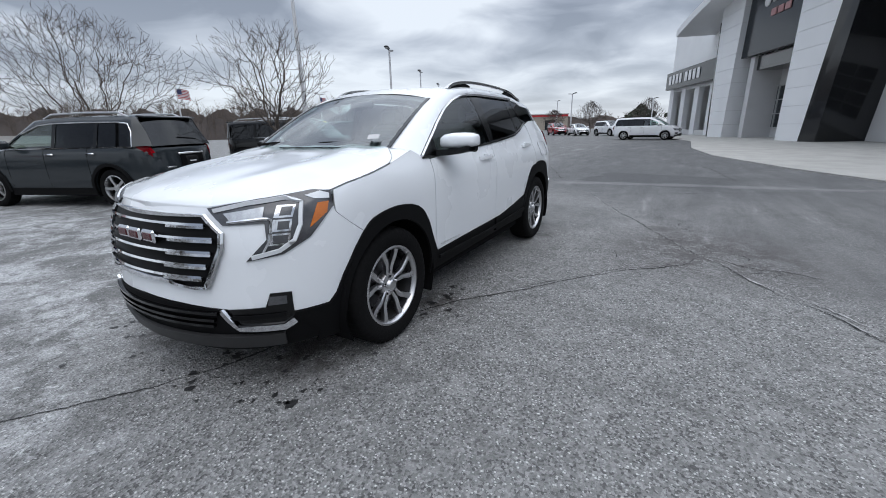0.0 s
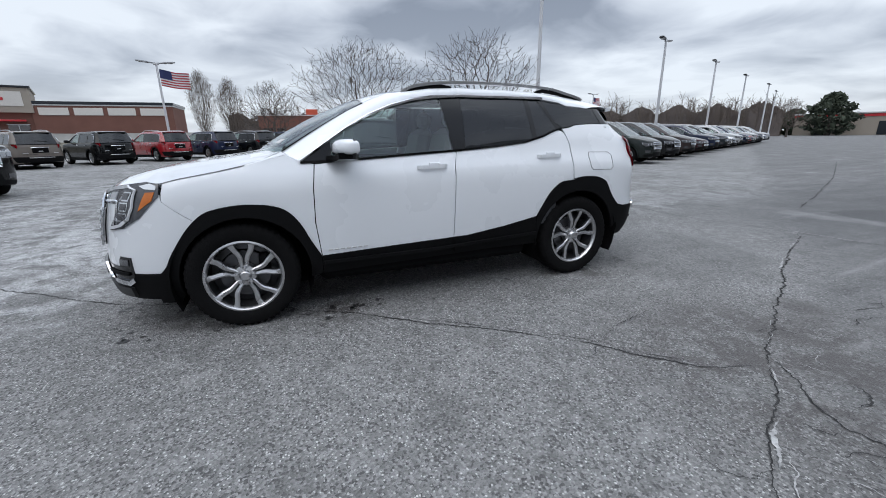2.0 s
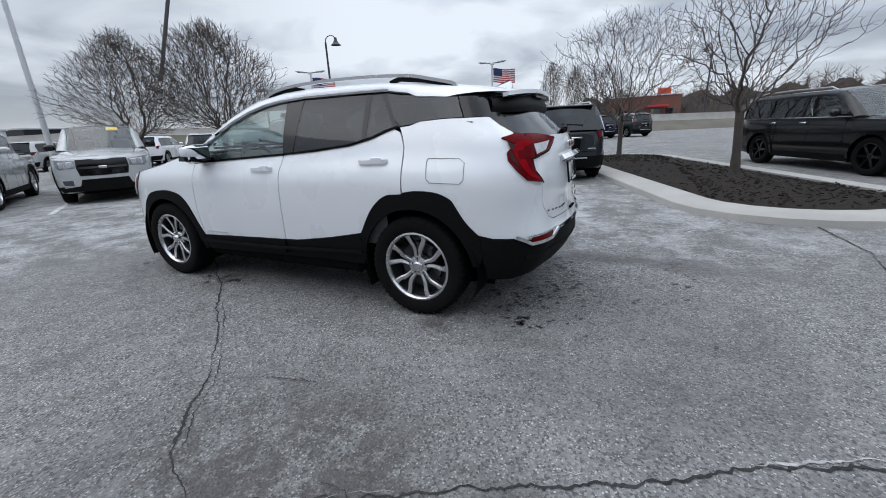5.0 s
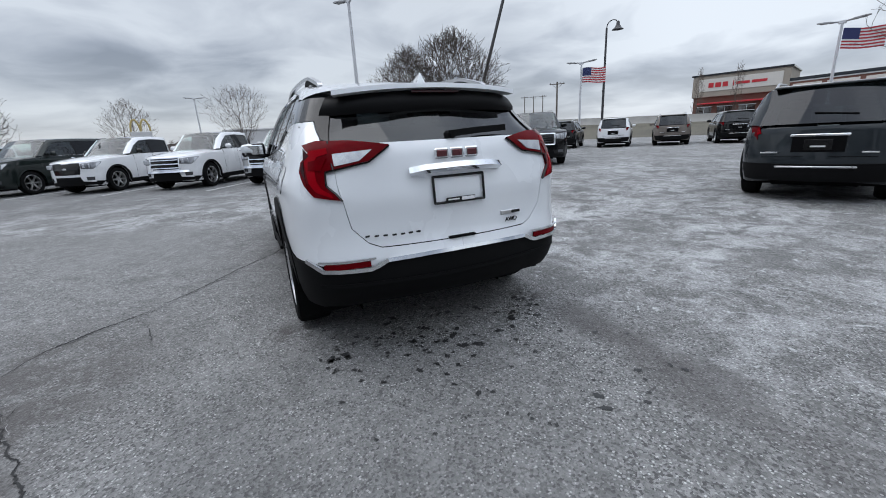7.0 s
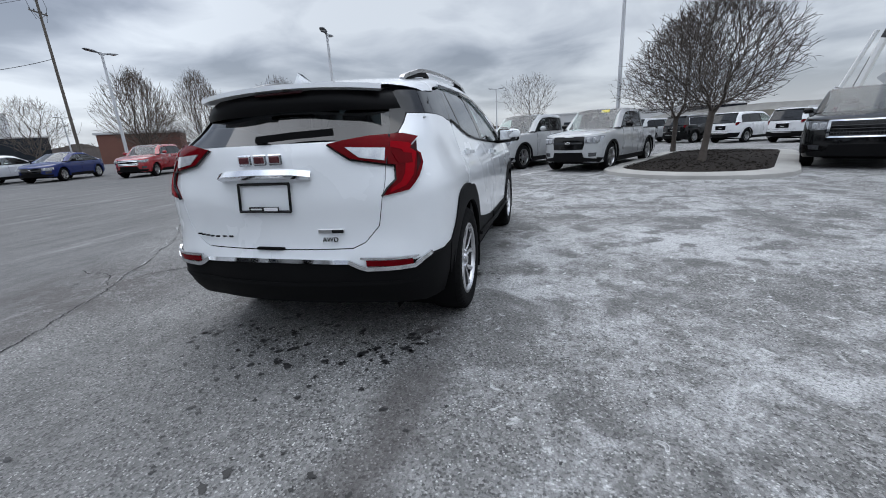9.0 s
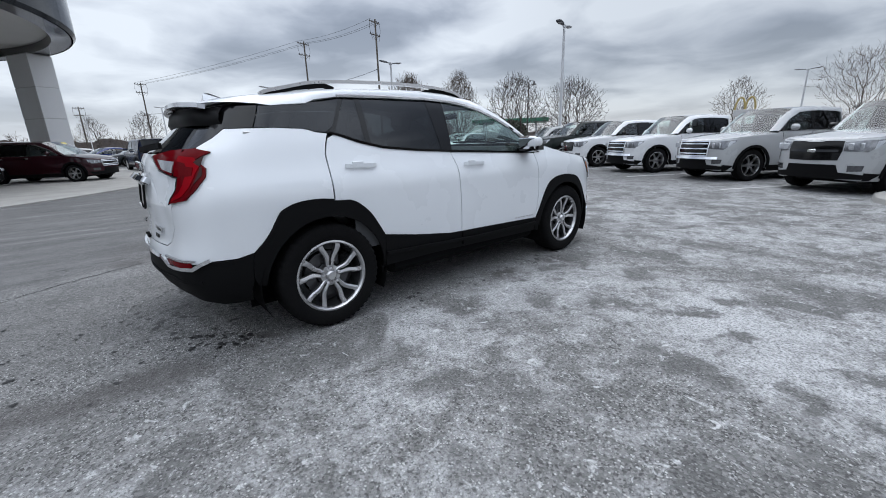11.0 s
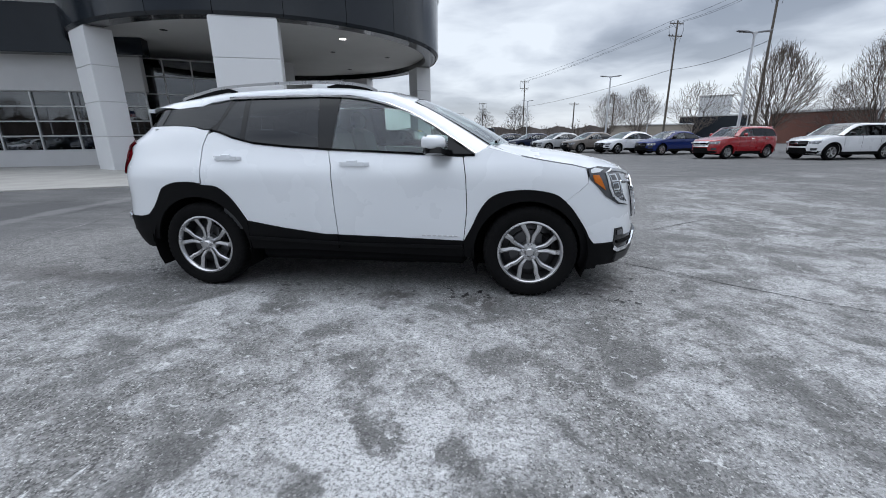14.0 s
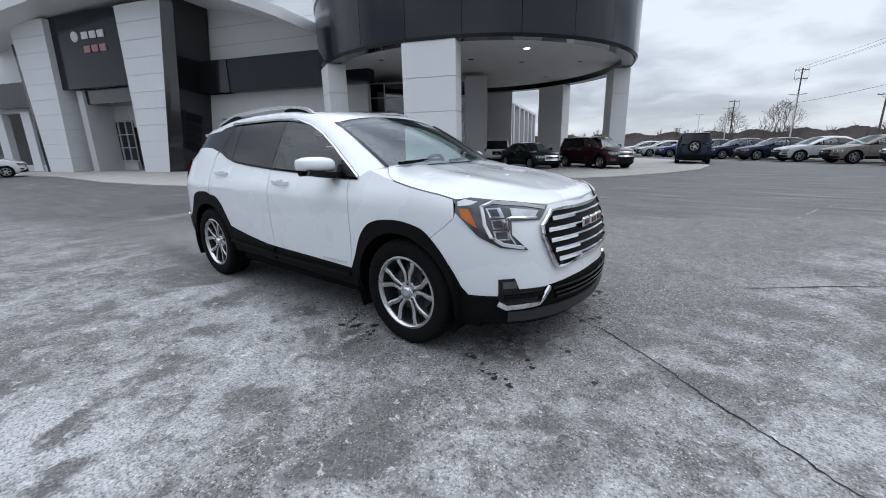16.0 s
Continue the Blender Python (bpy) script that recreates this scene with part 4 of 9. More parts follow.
def panel_geo(poly, off=0.0, gap=0.0009, depth=0.016, res=0.05, surf=skin, mirror=1, middle=False):
    """A body panel: a polygon of the unrolled skin, meshed, curved onto it and folded back along its edges."""
    flat = list(poly)
    poly = shrink(poly, gap) if gap else list(poly)
    rim = max(abs(q) for q, _ in flat)
    # keep centre-line edges where they are, so that the two halves meet
    poly = [(a[0], b[1]) if abs(a[0]) > rim - 1e-4 and middle else b for a, b in zip(flat, poly)]
    ring = []
    for (x0, y0), (x1, y1) in zip(poly, poly[1:] + poly[:1]):
        k = max(1, int(math.hypot(x1 - x0, y1 - y0) / res))
        ring += [(x0 + (x1 - x0) * i / k, y0 + (y1 - y0) * i / k) for i in range(k)]
    n = len(ring)
    pts = [Vector(p) for p in ring]
    xs, ys = [p[0] for p in ring], [p[1] for p in ring]
    row, y = 0, min(ys) + res * 0.5
    while y < max(ys):
        x = min(xs) + res * (0.5 if row % 2 else 0.25)
        while x < max(xs):
            if in_poly(x, y, ring) and min((x - a) ** 2 + (y - b) ** 2 for a, b in ring) > (0.45 * res) ** 2:
                pts.append(Vector((x, y)))
            x += res
        y += res * 0.87
        row += 1
    vs, _, fs, orig, _, _ = delaunay_2d_cdt(pts, [(i, (i + 1) % n) for i in range(n)], [], 1, 1e-6)
    g = Geo()
    up = [surf(v[0], v[1], off) for v in vs]
    low = [surf(v[0], v[1], off - depth) for v in vs]
    where = {}
    for i, o in enumerate(orig):
        for k in o:
            where[k] = i
    idx = [where[i] for i in range(n)]
    if mirror < 0:
        up, low = [Vector((p.x, -p.y, p.z)) for p in up], [Vector((p.x, -p.y, p.z)) for p in low]
    g.add(up, [tuple(f) for f in fs])
    if depth:
        g.add([low[i] for i in idx], [])
        k = len(up)
        for a in range(n):
            b = (a + 1) % n
            g.f.append((idx[a], idx[b], k + b, k + a))
    return g


def both(g):
    """The left half and its mirror image in one mesh."""
    k = len(g.v)
    g.v += [(x, -y, z) for x, y, z in g.v]
    g.f += [tuple(i + k for i in f[::-1]) for f in list(g.f)]
    return g


def on_skin(pts, off=0.0):
    return [skin(q, z, off) for q, z in pts]


def dense(pts, k=4):
    out = []
    for (a, b), (c, d) in zip(pts, pts[1:]):
        out += [(a + (c - a) * i / k, b + (d - b) * i / k) for i in range(k)]
    return out + [pts[-1]]


def ring_arc(cx, cz, r, a0, a1, n=18):
    return [(cx + r * math.cos(radians(a0 + (a1 - a0) * i / n)), cz + r * math.sin(radians(a0 + (a1 - a0) * i / n))) for i in range(n + 1)]


def eased(pts, k=4):
    """The points with a smooth curve led through them."""
    out = []
    for i in range(len(pts) - 1):
        a, b, c, d = pts[max(i - 1, 0)], pts[i], pts[i + 1], pts[min(i + 2, len(pts) - 1)]
        for j in range(k):
            t = j / k
            out.append(tuple(0.5 * (2 * b[n] + (c[n] - a[n]) * t + (2 * a[n] - 5 * b[n] + 4 * c[n] - d[n]) * t * t + (3 * b[n] - a[n] - 3 * c[n] + d[n]) * t**3) for n in (0, 1)))
    return out + [pts[-1]]


def hero():
    car = thing("sport_utility_car", pose(0, 0, 0), "white compact sport utility with black cladding and chrome grille", "car")
    FA = [(0.853, 0.450), (0.914, 0.565), (0.976, 0.698), (1.063, 0.797), (1.202, 0.842), (1.37, 0.846), X(1.521, 0.818), X(1.600, 0.765), X(1.665, 0.695), X(1.752, 0.569), X(1.80, 0.48), X(1.84, 0.436)]
    RA = [(-0.933, 0.582), (-1.027, 0.738), (-1.09, 0.808), (-1.153, 0.853), (-1.225, 0.876), X(-1.300, 0.884), X(-1.37, 0.894), X(-1.43, 0.897), X(-1.51, 0.894), X(-1.573, 0.883), X(-1.62, 0.864), X(-1.665, 0.833), X(-1.735, 0.722), X(-1.815, 0.622)]
    fender = [X(1.735, 0.999), X(1.647, 1.020), X(1.55, 1.036), X(1.426, 1.056), X(1.27, 1.088), (1.195, 1.108), (1.12, 1.128), (1.02, 1.150), (0.935, 1.110), (0.845, 1.085), (0.868, 0.93), (0.877, 0.69), ] + eased(FA[:8]) + [X(1.69, 0.835), X(1.755, 0.895)]
    bumper = [X(1.755, 0.895), X(1.69, 0.835), X(1.600, 0.765), X(1.665, 0.695), X(1.752, 0.569), X(1.80, 0.48), X(1.84, 0.436), Y(0.776, 0.434), Y(0.515, 0.472), Y(0.3, 0.488), Y(0, 0.50), Y(0, 0.952), Y(0.2, 0.950), Y(0.425, 0.944), Y(0.62, 0.972), Y(0.79, 1.000), X(1.76, 0.992)]
    door_f = [(0.84, 1.083), (0.60, 1.098), (0.3, 1.113), (0.09, 1.125), (-0.2, 1.138), (-0.215, 1.13), (-0.186, 1.02), (-0.168, 0.60), (-0.163, 0.478), (0.147, 0.470), (0.497, 0.460), (0.849, 0.448), (0.872, 0.69), (0.863, 0.93)]
    door_r = [(-0.222, 1.141), (-0.533, 1.160), (-0.844, 1.190), (-1.03, 1.233), X(-1.225, 1.292), X(-1.252, 1.27), X(-1.29, 1.168), X(-1.294, 0.986), X(-1.292, 0.880)] + eased(RA[:5])[::-1] + [(-0.638, 0.529), (-0.288, 0.482), (-0.168, 0.479), (-0.173, 0.6), (-0.192, 1.02)]
    quarter = [X(-1.24, 1.300), X(-1.40, 1.330), X(-1.56, 1.338), X(-1.84, 1.336), X(-1.97, 1.236), Y(0.70, 1.215, -1), Y(0.645, 1.205, -1), Y(0.632, 0.92, -1), Y(0.605, 0.775, -1), Y(0.525, 0.688, -1), Y(0.46, 0.660, -1), Y(0, 0.660, -1), Y(0, 0.606, -1), Y(0.44, 0.590, -1), Y(0.50, 0.562, -1), Y(0.78, 0.585, -1), X(-2.03, 0.600), X(-1.885, 0.602)] + eased(RA[4:])[::-1] + [X(-1.300, 0.986), X(-1.297, 1.168), X(-1.257, 1.275)]
    gate = [Y(0, 0.664, -1), Y(0.46, 0.664, -1), Y(0.525, 0.692, -1), Y(0.602, 0.777, -1), Y(0.630, 0.92, -1), Y(0.645, 1.203, -1), Y(0.3, 1.206, -1), Y(0, 1.206, -1)]
    for s in (1, -1):
        part("front_wing", panel_geo(fender, mirror=s), WHITE_PAINT, car)
        df = part("front_door", panel_geo(door_f, mirror=s), WHITE_PAINT, car)
        dr = part("rear_door", panel_geo(door_r, mirror=s), WHITE_PAINT, car)
        part("rear_quarter", panel_geo(quarter, mirror=s), WHITE_PAINT, car)
        for d, hx, hz in ((df, 0.0, 1.035), (dr, -1.06, 1.082)):
            h = Geo()
            y = soft(WIDTH, hz) + 0.022
            h.strip([(hx + 0.115, s * (y - 0.022), hz), (hx + 0.09, s * y, hz), (hx - 0.09, s * (y + 0.002), hz + 0.004), (hx - 0.115, s * (y - 0.022), hz + 0.004)], 0.025, 0.018, (0, 0, 1))
            part("door_handle", h, WHITE_PAINT, d)
            part("handle_cup", Geo().box((hx - 0.02, s * (y - 0.024), hz + 0.008), (0.085, 0.012, 0.048), 0.005), WHITE_PAINT, d)
        # dark cladding
        arch_f = [X(1.84, 0.434)] + eased(FA)[-2::-1] + [(0.853, 0.32), (0.925, 0.30)] + [X(x, z) for x, z in ring_arc(1.335, 0.36, 0.405, 188, -12, 20)] + [X(1.76, 0.22), X(1.88, 0.22), Y(0.80, 0.28)] + [Y(0.776, 0.432)]
        part("front_arch_cladding", panel_geo(arch_f, 0.010, mirror=s), CLADDING, car)
        arch_r = eased(RA) + [X(-1.83, 0.47), X(-1.815, 0.415), X(-1.785, 0.405)] + [X(x, z) for x, z in ring_arc(-1.365, 0.36, 0.415, 174, -10, 20)] + [(-0.965, 0.34), (-0.935, 0.34)]
        part("rear_arch_cladding", panel_geo(arch_r, 0.010, mirror=s), CLADDING, car)
        sill = [(0.850, 0.449), (0.497, 0.459), (0.147, 0.469), (-0.288, 0.481), (-0.638, 0.528), (-0.930, 0.580), (-0.935, 0.34), (-0.5, 0.345), (0.4, 0.325), (0.850, 0.315)]
        part("sill_cladding", panel_geo(sill, 0.008, mirror=s), CLADDING, car)
        part("sill_step", Geo().strip([(0.84, s * 0.915, 0.40), (0, s * 0.925, 0.405), (-0.93, s * 0.918, 0.44)], 0.022, 0.02, (0, 0, 1)), CLADDING, car)
        part("door_seam", Geo().box((-0.165, s * 0.905, 0.42), (0.006, 0.03, 0.11)), SHADOW_GAP, car, smooth=0)
        # glass and black pillars
        fg = [(0.725, 1.105), (0.725, 1.228), (0.61, 1.302), (0.43, 1.398), (0.25, 1.468), (0.08, 1.510), (-0.09, 1.531), (-0.150, 1.535), (-0.195, 1.145), (0.09, 1.130)]
        rg = [(-0.330, 1.545), (-0.92, 1.543), (-0.935, 1.222), (-0.844, 1.199), (-0.533, 1.169), (-0.305, 1.154)]
        rq = [(-0.962, 1.543), (-1.045, 1.539), (-1.19, 1.302), (-1.03, 1.245), (-0.975, 1.233)]
        dg = [(-1.085, 1.536), X(-1.22, 1.512), X(-1.37, 1.485), X(-1.63, 1.473), X(-1.69, 1.342), X(-1.56, 1.342), X(-1.40, 1.334), X(-1.245, 1.308)]
        part("front_side_window", panel_geo(fg, -0.006, 0, 0, mirror=s), CLEAR, car)
        part("rear_side_window", panel_geo(rg, -0.006, 0, 0, mirror=s), TINTED, car, "dark tinted window")
        part("rear_side_window", panel_geo(rq, -0.006, 0, 0, mirror=s), TINTED, car, "small dark tinted window")
        part("quarter_window", panel_geo(dg, -0.003, 0.002, 0.004, mirror=s), TINTED, car, "dark tinted wrapped window")
        part("centre_pillar", panel_geo([(-0.152, 1.548), (-0.328, 1.553), (-0.302, 1.152), (-0.198, 1.142)], -0.004, 0, 0.03, mirror=s), GLOSS_BLACK, car)
        part("pillar_strip", panel_geo([(-0.92, 1.548), (-0.962, 1.548), (-0.975, 1.231), (-0.935, 1.220)], -0.004, 0, 0.03, mirror=s), GLOSS_BLACK, car)
        part("rear_pillar", panel_geo([(-1.045, 1.546), (-1.085, 1.543), X(-1.245, 1.306), X(-1.19, 1.298)], -0.004, 0, 0.03, mirror=s), GLOSS_BLACK, car)
        part("mirror_sail", panel_geo([(0.925, 1.107), (0.72, 1.100), (0.722, 1.232), (0.80, 1.182)], 0.002, 0, 0.03, mirror=s), GLOSS_BLACK, car)
        part("tail_pillar", panel_geo([X(-1.635, 1.475), (-2.10, 1.468), Y(0.58, 1.43, -1), Y(0.60, 1.35, -1), Y(0.645, 1.225, -1), X(-1.97, 1.238), X(-1.84, 1.340), X(-1.695, 1.342)], -0.002, 0.001, 0.02, mirror=s), GLOSS_BLACK, car)
        # bright strip over the side glass, dark strip under it
        S = [(0.935, 1.103), (0.80, 1.190), (0.61, 1.310), (0.43, 1.406), (0.25, 1.476), (0.08, 1.519), (-0.09, 1.541), (-0.33, 1.554), (-0.75, 1.553), (-1.05, 1.547), (-1.10, 1.545)]
        fl = lambda P: [Vector((p.x, s * p.y, p.z)) for p in P]  # noqa: E731
        part("bright_strip", Geo().strip(fl(on_skin(dense(S, 3), 0.011)), 0.015, 0.014, (0, 0.5 * s, 1)), CHROME, car, "chrome window strip")
        part("belt_strip", Geo().strip(fl(on_skin(dense([(0.93, 1.096), (0.6, 1.103), (0.3, 1.119), (0.09, 1.130), (-0.2, 1.144), (-0.533, 1.166), (-0.844, 1.196), (-1.03, 1.240), X(-1.23, 1.303)], 3), 0.004)), 0.016, 0.012, (0, 0, 1)), GLOSS_BLACK, car)
        # windscreen pillar and cant rail
        Sv = [skin(x, z) for x, z in [(0.945, 1.106), (0.805, 1.197), (0.615, 1.317), (0.435, 1.413), (0.255, 1.483), (0.085, 1.526), (-0.09, 1.547), (-0.33, 1.560), (-0.75, 1.559), (-1.05, 1.553), (-1.22, 1.522), (-1.37, 1.494), (-1.62, 1.482), (-1.72, 1.474)]]
        Ev = [Vector(p) for p in [(1.05, 0.67, 1.158), (0.87, 0.66, 1.268), (0.70, 0.65, 1.367), (0.54, 0.632, 1.452), (0.40, 0.61, 1.514), (0.25, 0.592, 1.568), (-0.09, 0.588, 1.615), (-0.33, 0.588, 1.624), (-0.75, 0.587, 1.620), (-1.05, 0.583, 1.606), (-1.22, 0.58, 1.594), (-1.37, 0.575, 1.578), (-1.70, 0.562, 1.533), (-1.92, 0.545, 1.488)]]
        rows = []
        for a, e in zip(Sv, Ev):
            mid = (a + e) / 2
            out = Vector((0.25, 1, 0.8)).normalized() * 0.018
            rows.append(fl([a + Vector((0, -0.02, -0.01)), a, a * 0.8 + e * 0.2 + out * 0.75, mid + out, a * 0.2 + e * 0.8 + out * 0.7, e, e + Vector((0, -0.03, -0.02))]))
        part("windscreen_pillar", Geo().grid(rows), WHITE_PAINT, car, smooth=45)
        # roof rail
        pts = [(0.135, 1.590), (0.115, 1.605), (0.04, 1.635), (-0.095, 1.658), (-0.28, 1.671), (-0.55, 1.676), (-0.83, 1.671), (-1.06, 1.661), (-1.25, 1.645), (-1.39, 1.615), (-1.54, 1.580), (-1.58, 1.560)]
        rl = Geo().strip([(x, s * lerp([(-1.66, 0.572), (0.17, 0.595)], x), z - 0.010) for x, z in eased(pts, 3)], 0.030, 0.022, (0, 1, 0))
        rail = part("roof_rail", rl, SATIN, car, "silver roof rail")
        part("rail_foot", Geo().strip([(0.12, s * 0.592, 1.580), (0.02, s * 0.588, 1.615), (-0.2, s * 0.586, 1.632), (-0.28, s * 0.586, 1.618)], 0.022, 0.028, (0, 1, 0)), CLADDING, rail)
        part("rail_foot", Geo().strip([(-1.08, s * 0.583, 1.600), (-1.15, s * 0.582, 1.622), (-1.35, s * 0.578, 1.598), (-1.56, s * 0.573, 1.550)], 0.022, 0.030, (0, 1, 0)), CLADDING, rail)
        # door mirror
        mir = Geo()
        rws = []
        for k, (yy, f) in enumerate(((0.862, 0.72), (0.885, 0.92), (0.94, 1.02), (1.02, 1.0), (1.07, 0.90), (1.098, 0.72), (1.106, 0.45))):
            c = Vector((0.648 - 0.05 * (yy - 0.86) / 0.24, s * yy, 1.178 + 0.01 * k / 6))
            rws.append([c + Vector((0.085 * f * math.copysign(abs(math.cos(a)) ** 0.75, math.cos(a)) * (1.0 if math.cos(a) > 0 else 0.5), 0, 0.064 * f * math.copysign(abs(math.sin(a)) ** 0.62, math.sin(a)) * (1.0 if math.sin(a) > 0 else 0.62))) for a in [2 * math.pi * j / 16 for j in range(16)]])
        mir.grid(rws, wrap=True)
        mir.f += [tuple(range(16)), tuple(len(mir.v) - 16 + j for j in range(15, -1, -1))]
        mob = part("door_mirror", mir, WHITE_PAINT, car, smooth=50)
        part("mirror_base", Geo().strip([(0.70, s * 0.84, 1.115), (0.67, s * 0.93, 1.118), (0.65, s * 1.00, 1.126), (0.64, s * 1.07, 1.140)], 0.13, 0.040, (1, 0, 0)), GLOSS_BLACK, mob)
        part("mirror_housing", Geo().box((0.600, s * 0.985, 1.180), (0.03, 0.228, 0.130), 0.014), GLOSS_BLACK, mob, "black mirror housing edge")
        part("mirror_glass", Geo().box((0.583, s * 0.985, 1.180), (0.012, 0.19, 0.10), 0.004, pose(0, 0, 0, 0, -9, 0).to_3x3()), material("mirror_silver", (0.8, 0.82, 0.84), 0.03, 1.0), mob)
        # headlight
        hl_poly = [Y(0.425, 0.940), Y(0.53, 0.867), Y(0.695, 0.874), Y(0.708, 0.80), Y(0.636, 0.704), Y(0.762, 0.728), Y(0.83, 0.795), X(1.765, 0.925), X(1.752, 0.997), Y(0.80, 1.008), Y(0.63, 0.978)]
        head = part("headlight", panel_geo(hl_poly, 0.007, 0, 0.02, 0.04, mirror=s), LAMP_DARK, car)
        part("amber_marker", panel_geo([X(1.778, 0.952), Y(0.832, 0.950), Y(0.826, 0.835), X(1.80, 0.900)], 0.0105, 0.002, 0.006, 0.03, mirror=s), AMBER, head, "amber side marker")
        part("corner_strip", panel_geo([X(1.765, 0.986), Y(0.822, 0.999), Y(0.790, 0.984), Y(0.822, 0.966), X(1.772, 0.962)], 0.0105, 0.001, 0.006, 0.03, mirror=s), GUIDE, head)
        drl = [Y(0.47, 0.928), Y(0.60, 0.957), Y(0.74, 0.978), Y(0.792, 0.958), Y(0.804, 0.86), Y(0.792, 0.79), Y(0.752, 0.748), Y(0.66, 0.722)]
        part("light_guide", Geo().strip(fl(on_skin(dense(drl, 3), 0.013)), 0.019, 0.010, [Vector((0, 0, 1))] * 7 + [Vector((0, s, 0.4))] * 2 + [Vector((-0.6, s, 0))] * 7 + [Vector((0, 0.2 * s, 1))] * 6), GUIDE, head, "pale C-shaped light guide")
        part("upper_lens", panel_geo([Y(0.52, 0.918), Y(0.68, 0.945), Y(0.685, 0.900), Y(0.56, 0.884)], 0.0105, 0, 0.006, 0.03, mirror=s), WHITE_LENS, head)
        part("lens_frame", Geo().strip(fl(on_skin(dense([Y(0.55, 0.880), Y(0.69, 0.893), Y(0.715, 0.89), Y(0.722, 0.80), Y(0.70, 0.745)], 3), 0.013)), 0.010, 0.010, (0, s * 0.7, 0.7)), CHROME, head)
        for z in (0.922, 0.860, 0.798):
            y0, y1 = 0.722 - 0.01 * (z < 0.83), 0.780
            cell = part("projector_lens", panel_geo([Y(y0, z - 0.027), Y(y1, z - 0.027), Y(y1, z + 0.027), Y(y0, z + 0.027)], 0.0105, 0, 0.006, 0.03, mirror=s), CHROME, head, "chrome projector cell")
            part("lens", panel_geo([Y(y0 + 0.018, z - 0.018), Y(y1 - 0.006, z - 0.018), Y(y1 - 0.006, z + 0.019), Y(y0 + 0.018, z + 0.019)], 0.0135, 0, 0.004, 0.03, mirror=s), LAMP_DARK, cell)
        # fog pocket
        fog = part("fog_pocket", panel_geo([Y(0.51, 0.469), Y(0.69, 0.475), Y(0.71, 0.543), Y(0.775, 0.54), Y(0.772, 0.42), Y(0.738, 0.368), Y(0.567, 0.376)], 0.006, 0, 0.02, 0.04, mirror=s), GLOSS_BLACK, car)
        part("fog_chrome", Geo().strip(fl(on_skin(dense([Y(0.515, 0.470), Y(0.545, 0.42), Y(0.575, 0.374), Y(0.735, 0.366), Y(0.770, 0.395)], 3), 0.014)), 0.030, 0.014, [Vector((0, 0.75 * s, 0.66))] * 7 + [Vector((0, 0, 1))] * 6), CHROME, fog, "chrome fog-lamp surround")
        part("fog_lamp", panel_geo([Y(0.705, 0.528), Y(0.760, 0.525), Y(0.758, 0.485), Y(0.70, 0.485)], 0.010, 0, 0.006, 0.03, mirror=s), LAMP_DARK, fog)
        part("fog_slat", Geo().strip(fl(on_skin(dense([Y(0.56, 0.43), Y(0.75, 0.43)], 4), 0.012)), 0.02, 0.01, (0, 0, 1)), CLADDING, fog)
        # tail light
        tl = [Y(0.362, 1.190, -1), Y(0.475, 1.116, -1), Y(0.648, 1.083, -1), Y(0.690, 1.076, -1), Y(0.698, 1.005, -1), Y(0.660, 0.965, -1), Y(0.635, 0.928, -1), Y(0.755, 0.950, -1), X(-2.0, 1.010), X(-1.945, 1.075), X(-1.935, 1.122), X(-1.972, 1.165), Y(0.76, 1.204, -1), Y(0.70, 1.222, -1), Y(0.55, 1.215, -1)]
        tail = part("tail_light", panel_geo(tl, 0.014, 0, 0.03, 0.035, mirror=s), RED_LENS, car)
        part("reversing_lens", panel_geo([Y(0.45, 1.170, -1), Y(0.640, 1.158, -1), Y(0.640, 1.098, -1), Y(0.52, 1.118, -1)], 0.018, 0, 0.008, 0.03, mirror=s), WHITE_LENS, tail, "clear reversing lens")
        part("dark_lens_edge", Geo().strip(fl(on_skin(dense([Y(0.362, 1.186, -1), Y(0.475, 1.110, -1), Y(0.648, 1.079, -1), Y(0.688, 1.071, -1), Y(0.694, 1.005, -1), Y(0.655, 0.962, -1), Y(0.630, 0.925, -1)], 3), 0.012)), 0.007, 0.010, (0, s * 0.5, 0.8)), GLOSS_BLACK, tail)
        part("lens_seam", Geo().strip(fl(on_skin([Y(0.648, 1.215, -1), Y(0.650, 1.08, -1)], 0.016)), 0.008, 0.008, (0, 1, 0)), GLOSS_BLACK, tail)
        part("smoked_corner", panel_geo([Y(0.758, 1.190, -1), Y(0.774, 1.10, -1), Y(0.776, 0.990, -1), X(-2.010, 1.025), X(-1.957, 1.080), X(-1.948, 1.118), X(-1.982, 1.152)], 0.017, 0.001, 0.004, 0.025, mirror=s), SMOKED, tail, "smoked dark red corner lens")
        part("corner_marker", panel_geo([X(-2.06, 1.140), X(-2.055, 1.075), X(-2.0, 1.078), X(-1.985, 1.125)], 0.0185, 0.001, 0.004, 0.03, mirror=s), RED_LENS, tail)
        bar_c = [Y(0.660, 1.190, -1), Y(0.735, 1.178, -1), Y(0.766, 1.135, -1), Y(0.768, 1.02, -1), Y(0.742, 0.972, -1), Y(0.668, 0.940, -1), Y(0.676, 0.962, -1), Y(0.718, 0.992, -1), Y(0.732, 1.03, -1), Y(0.730, 1.112, -1), Y(0.710, 1.146, -1), Y(0.660, 1.160, -1)]
        part("light_bar", panel_geo(bar_c, 0.0165, 0.001, 0.004, 0.025, mirror=s), material("bright_red_bar", (0.26, 0.002, 0.007), 0.2, spec=0.04), tail)
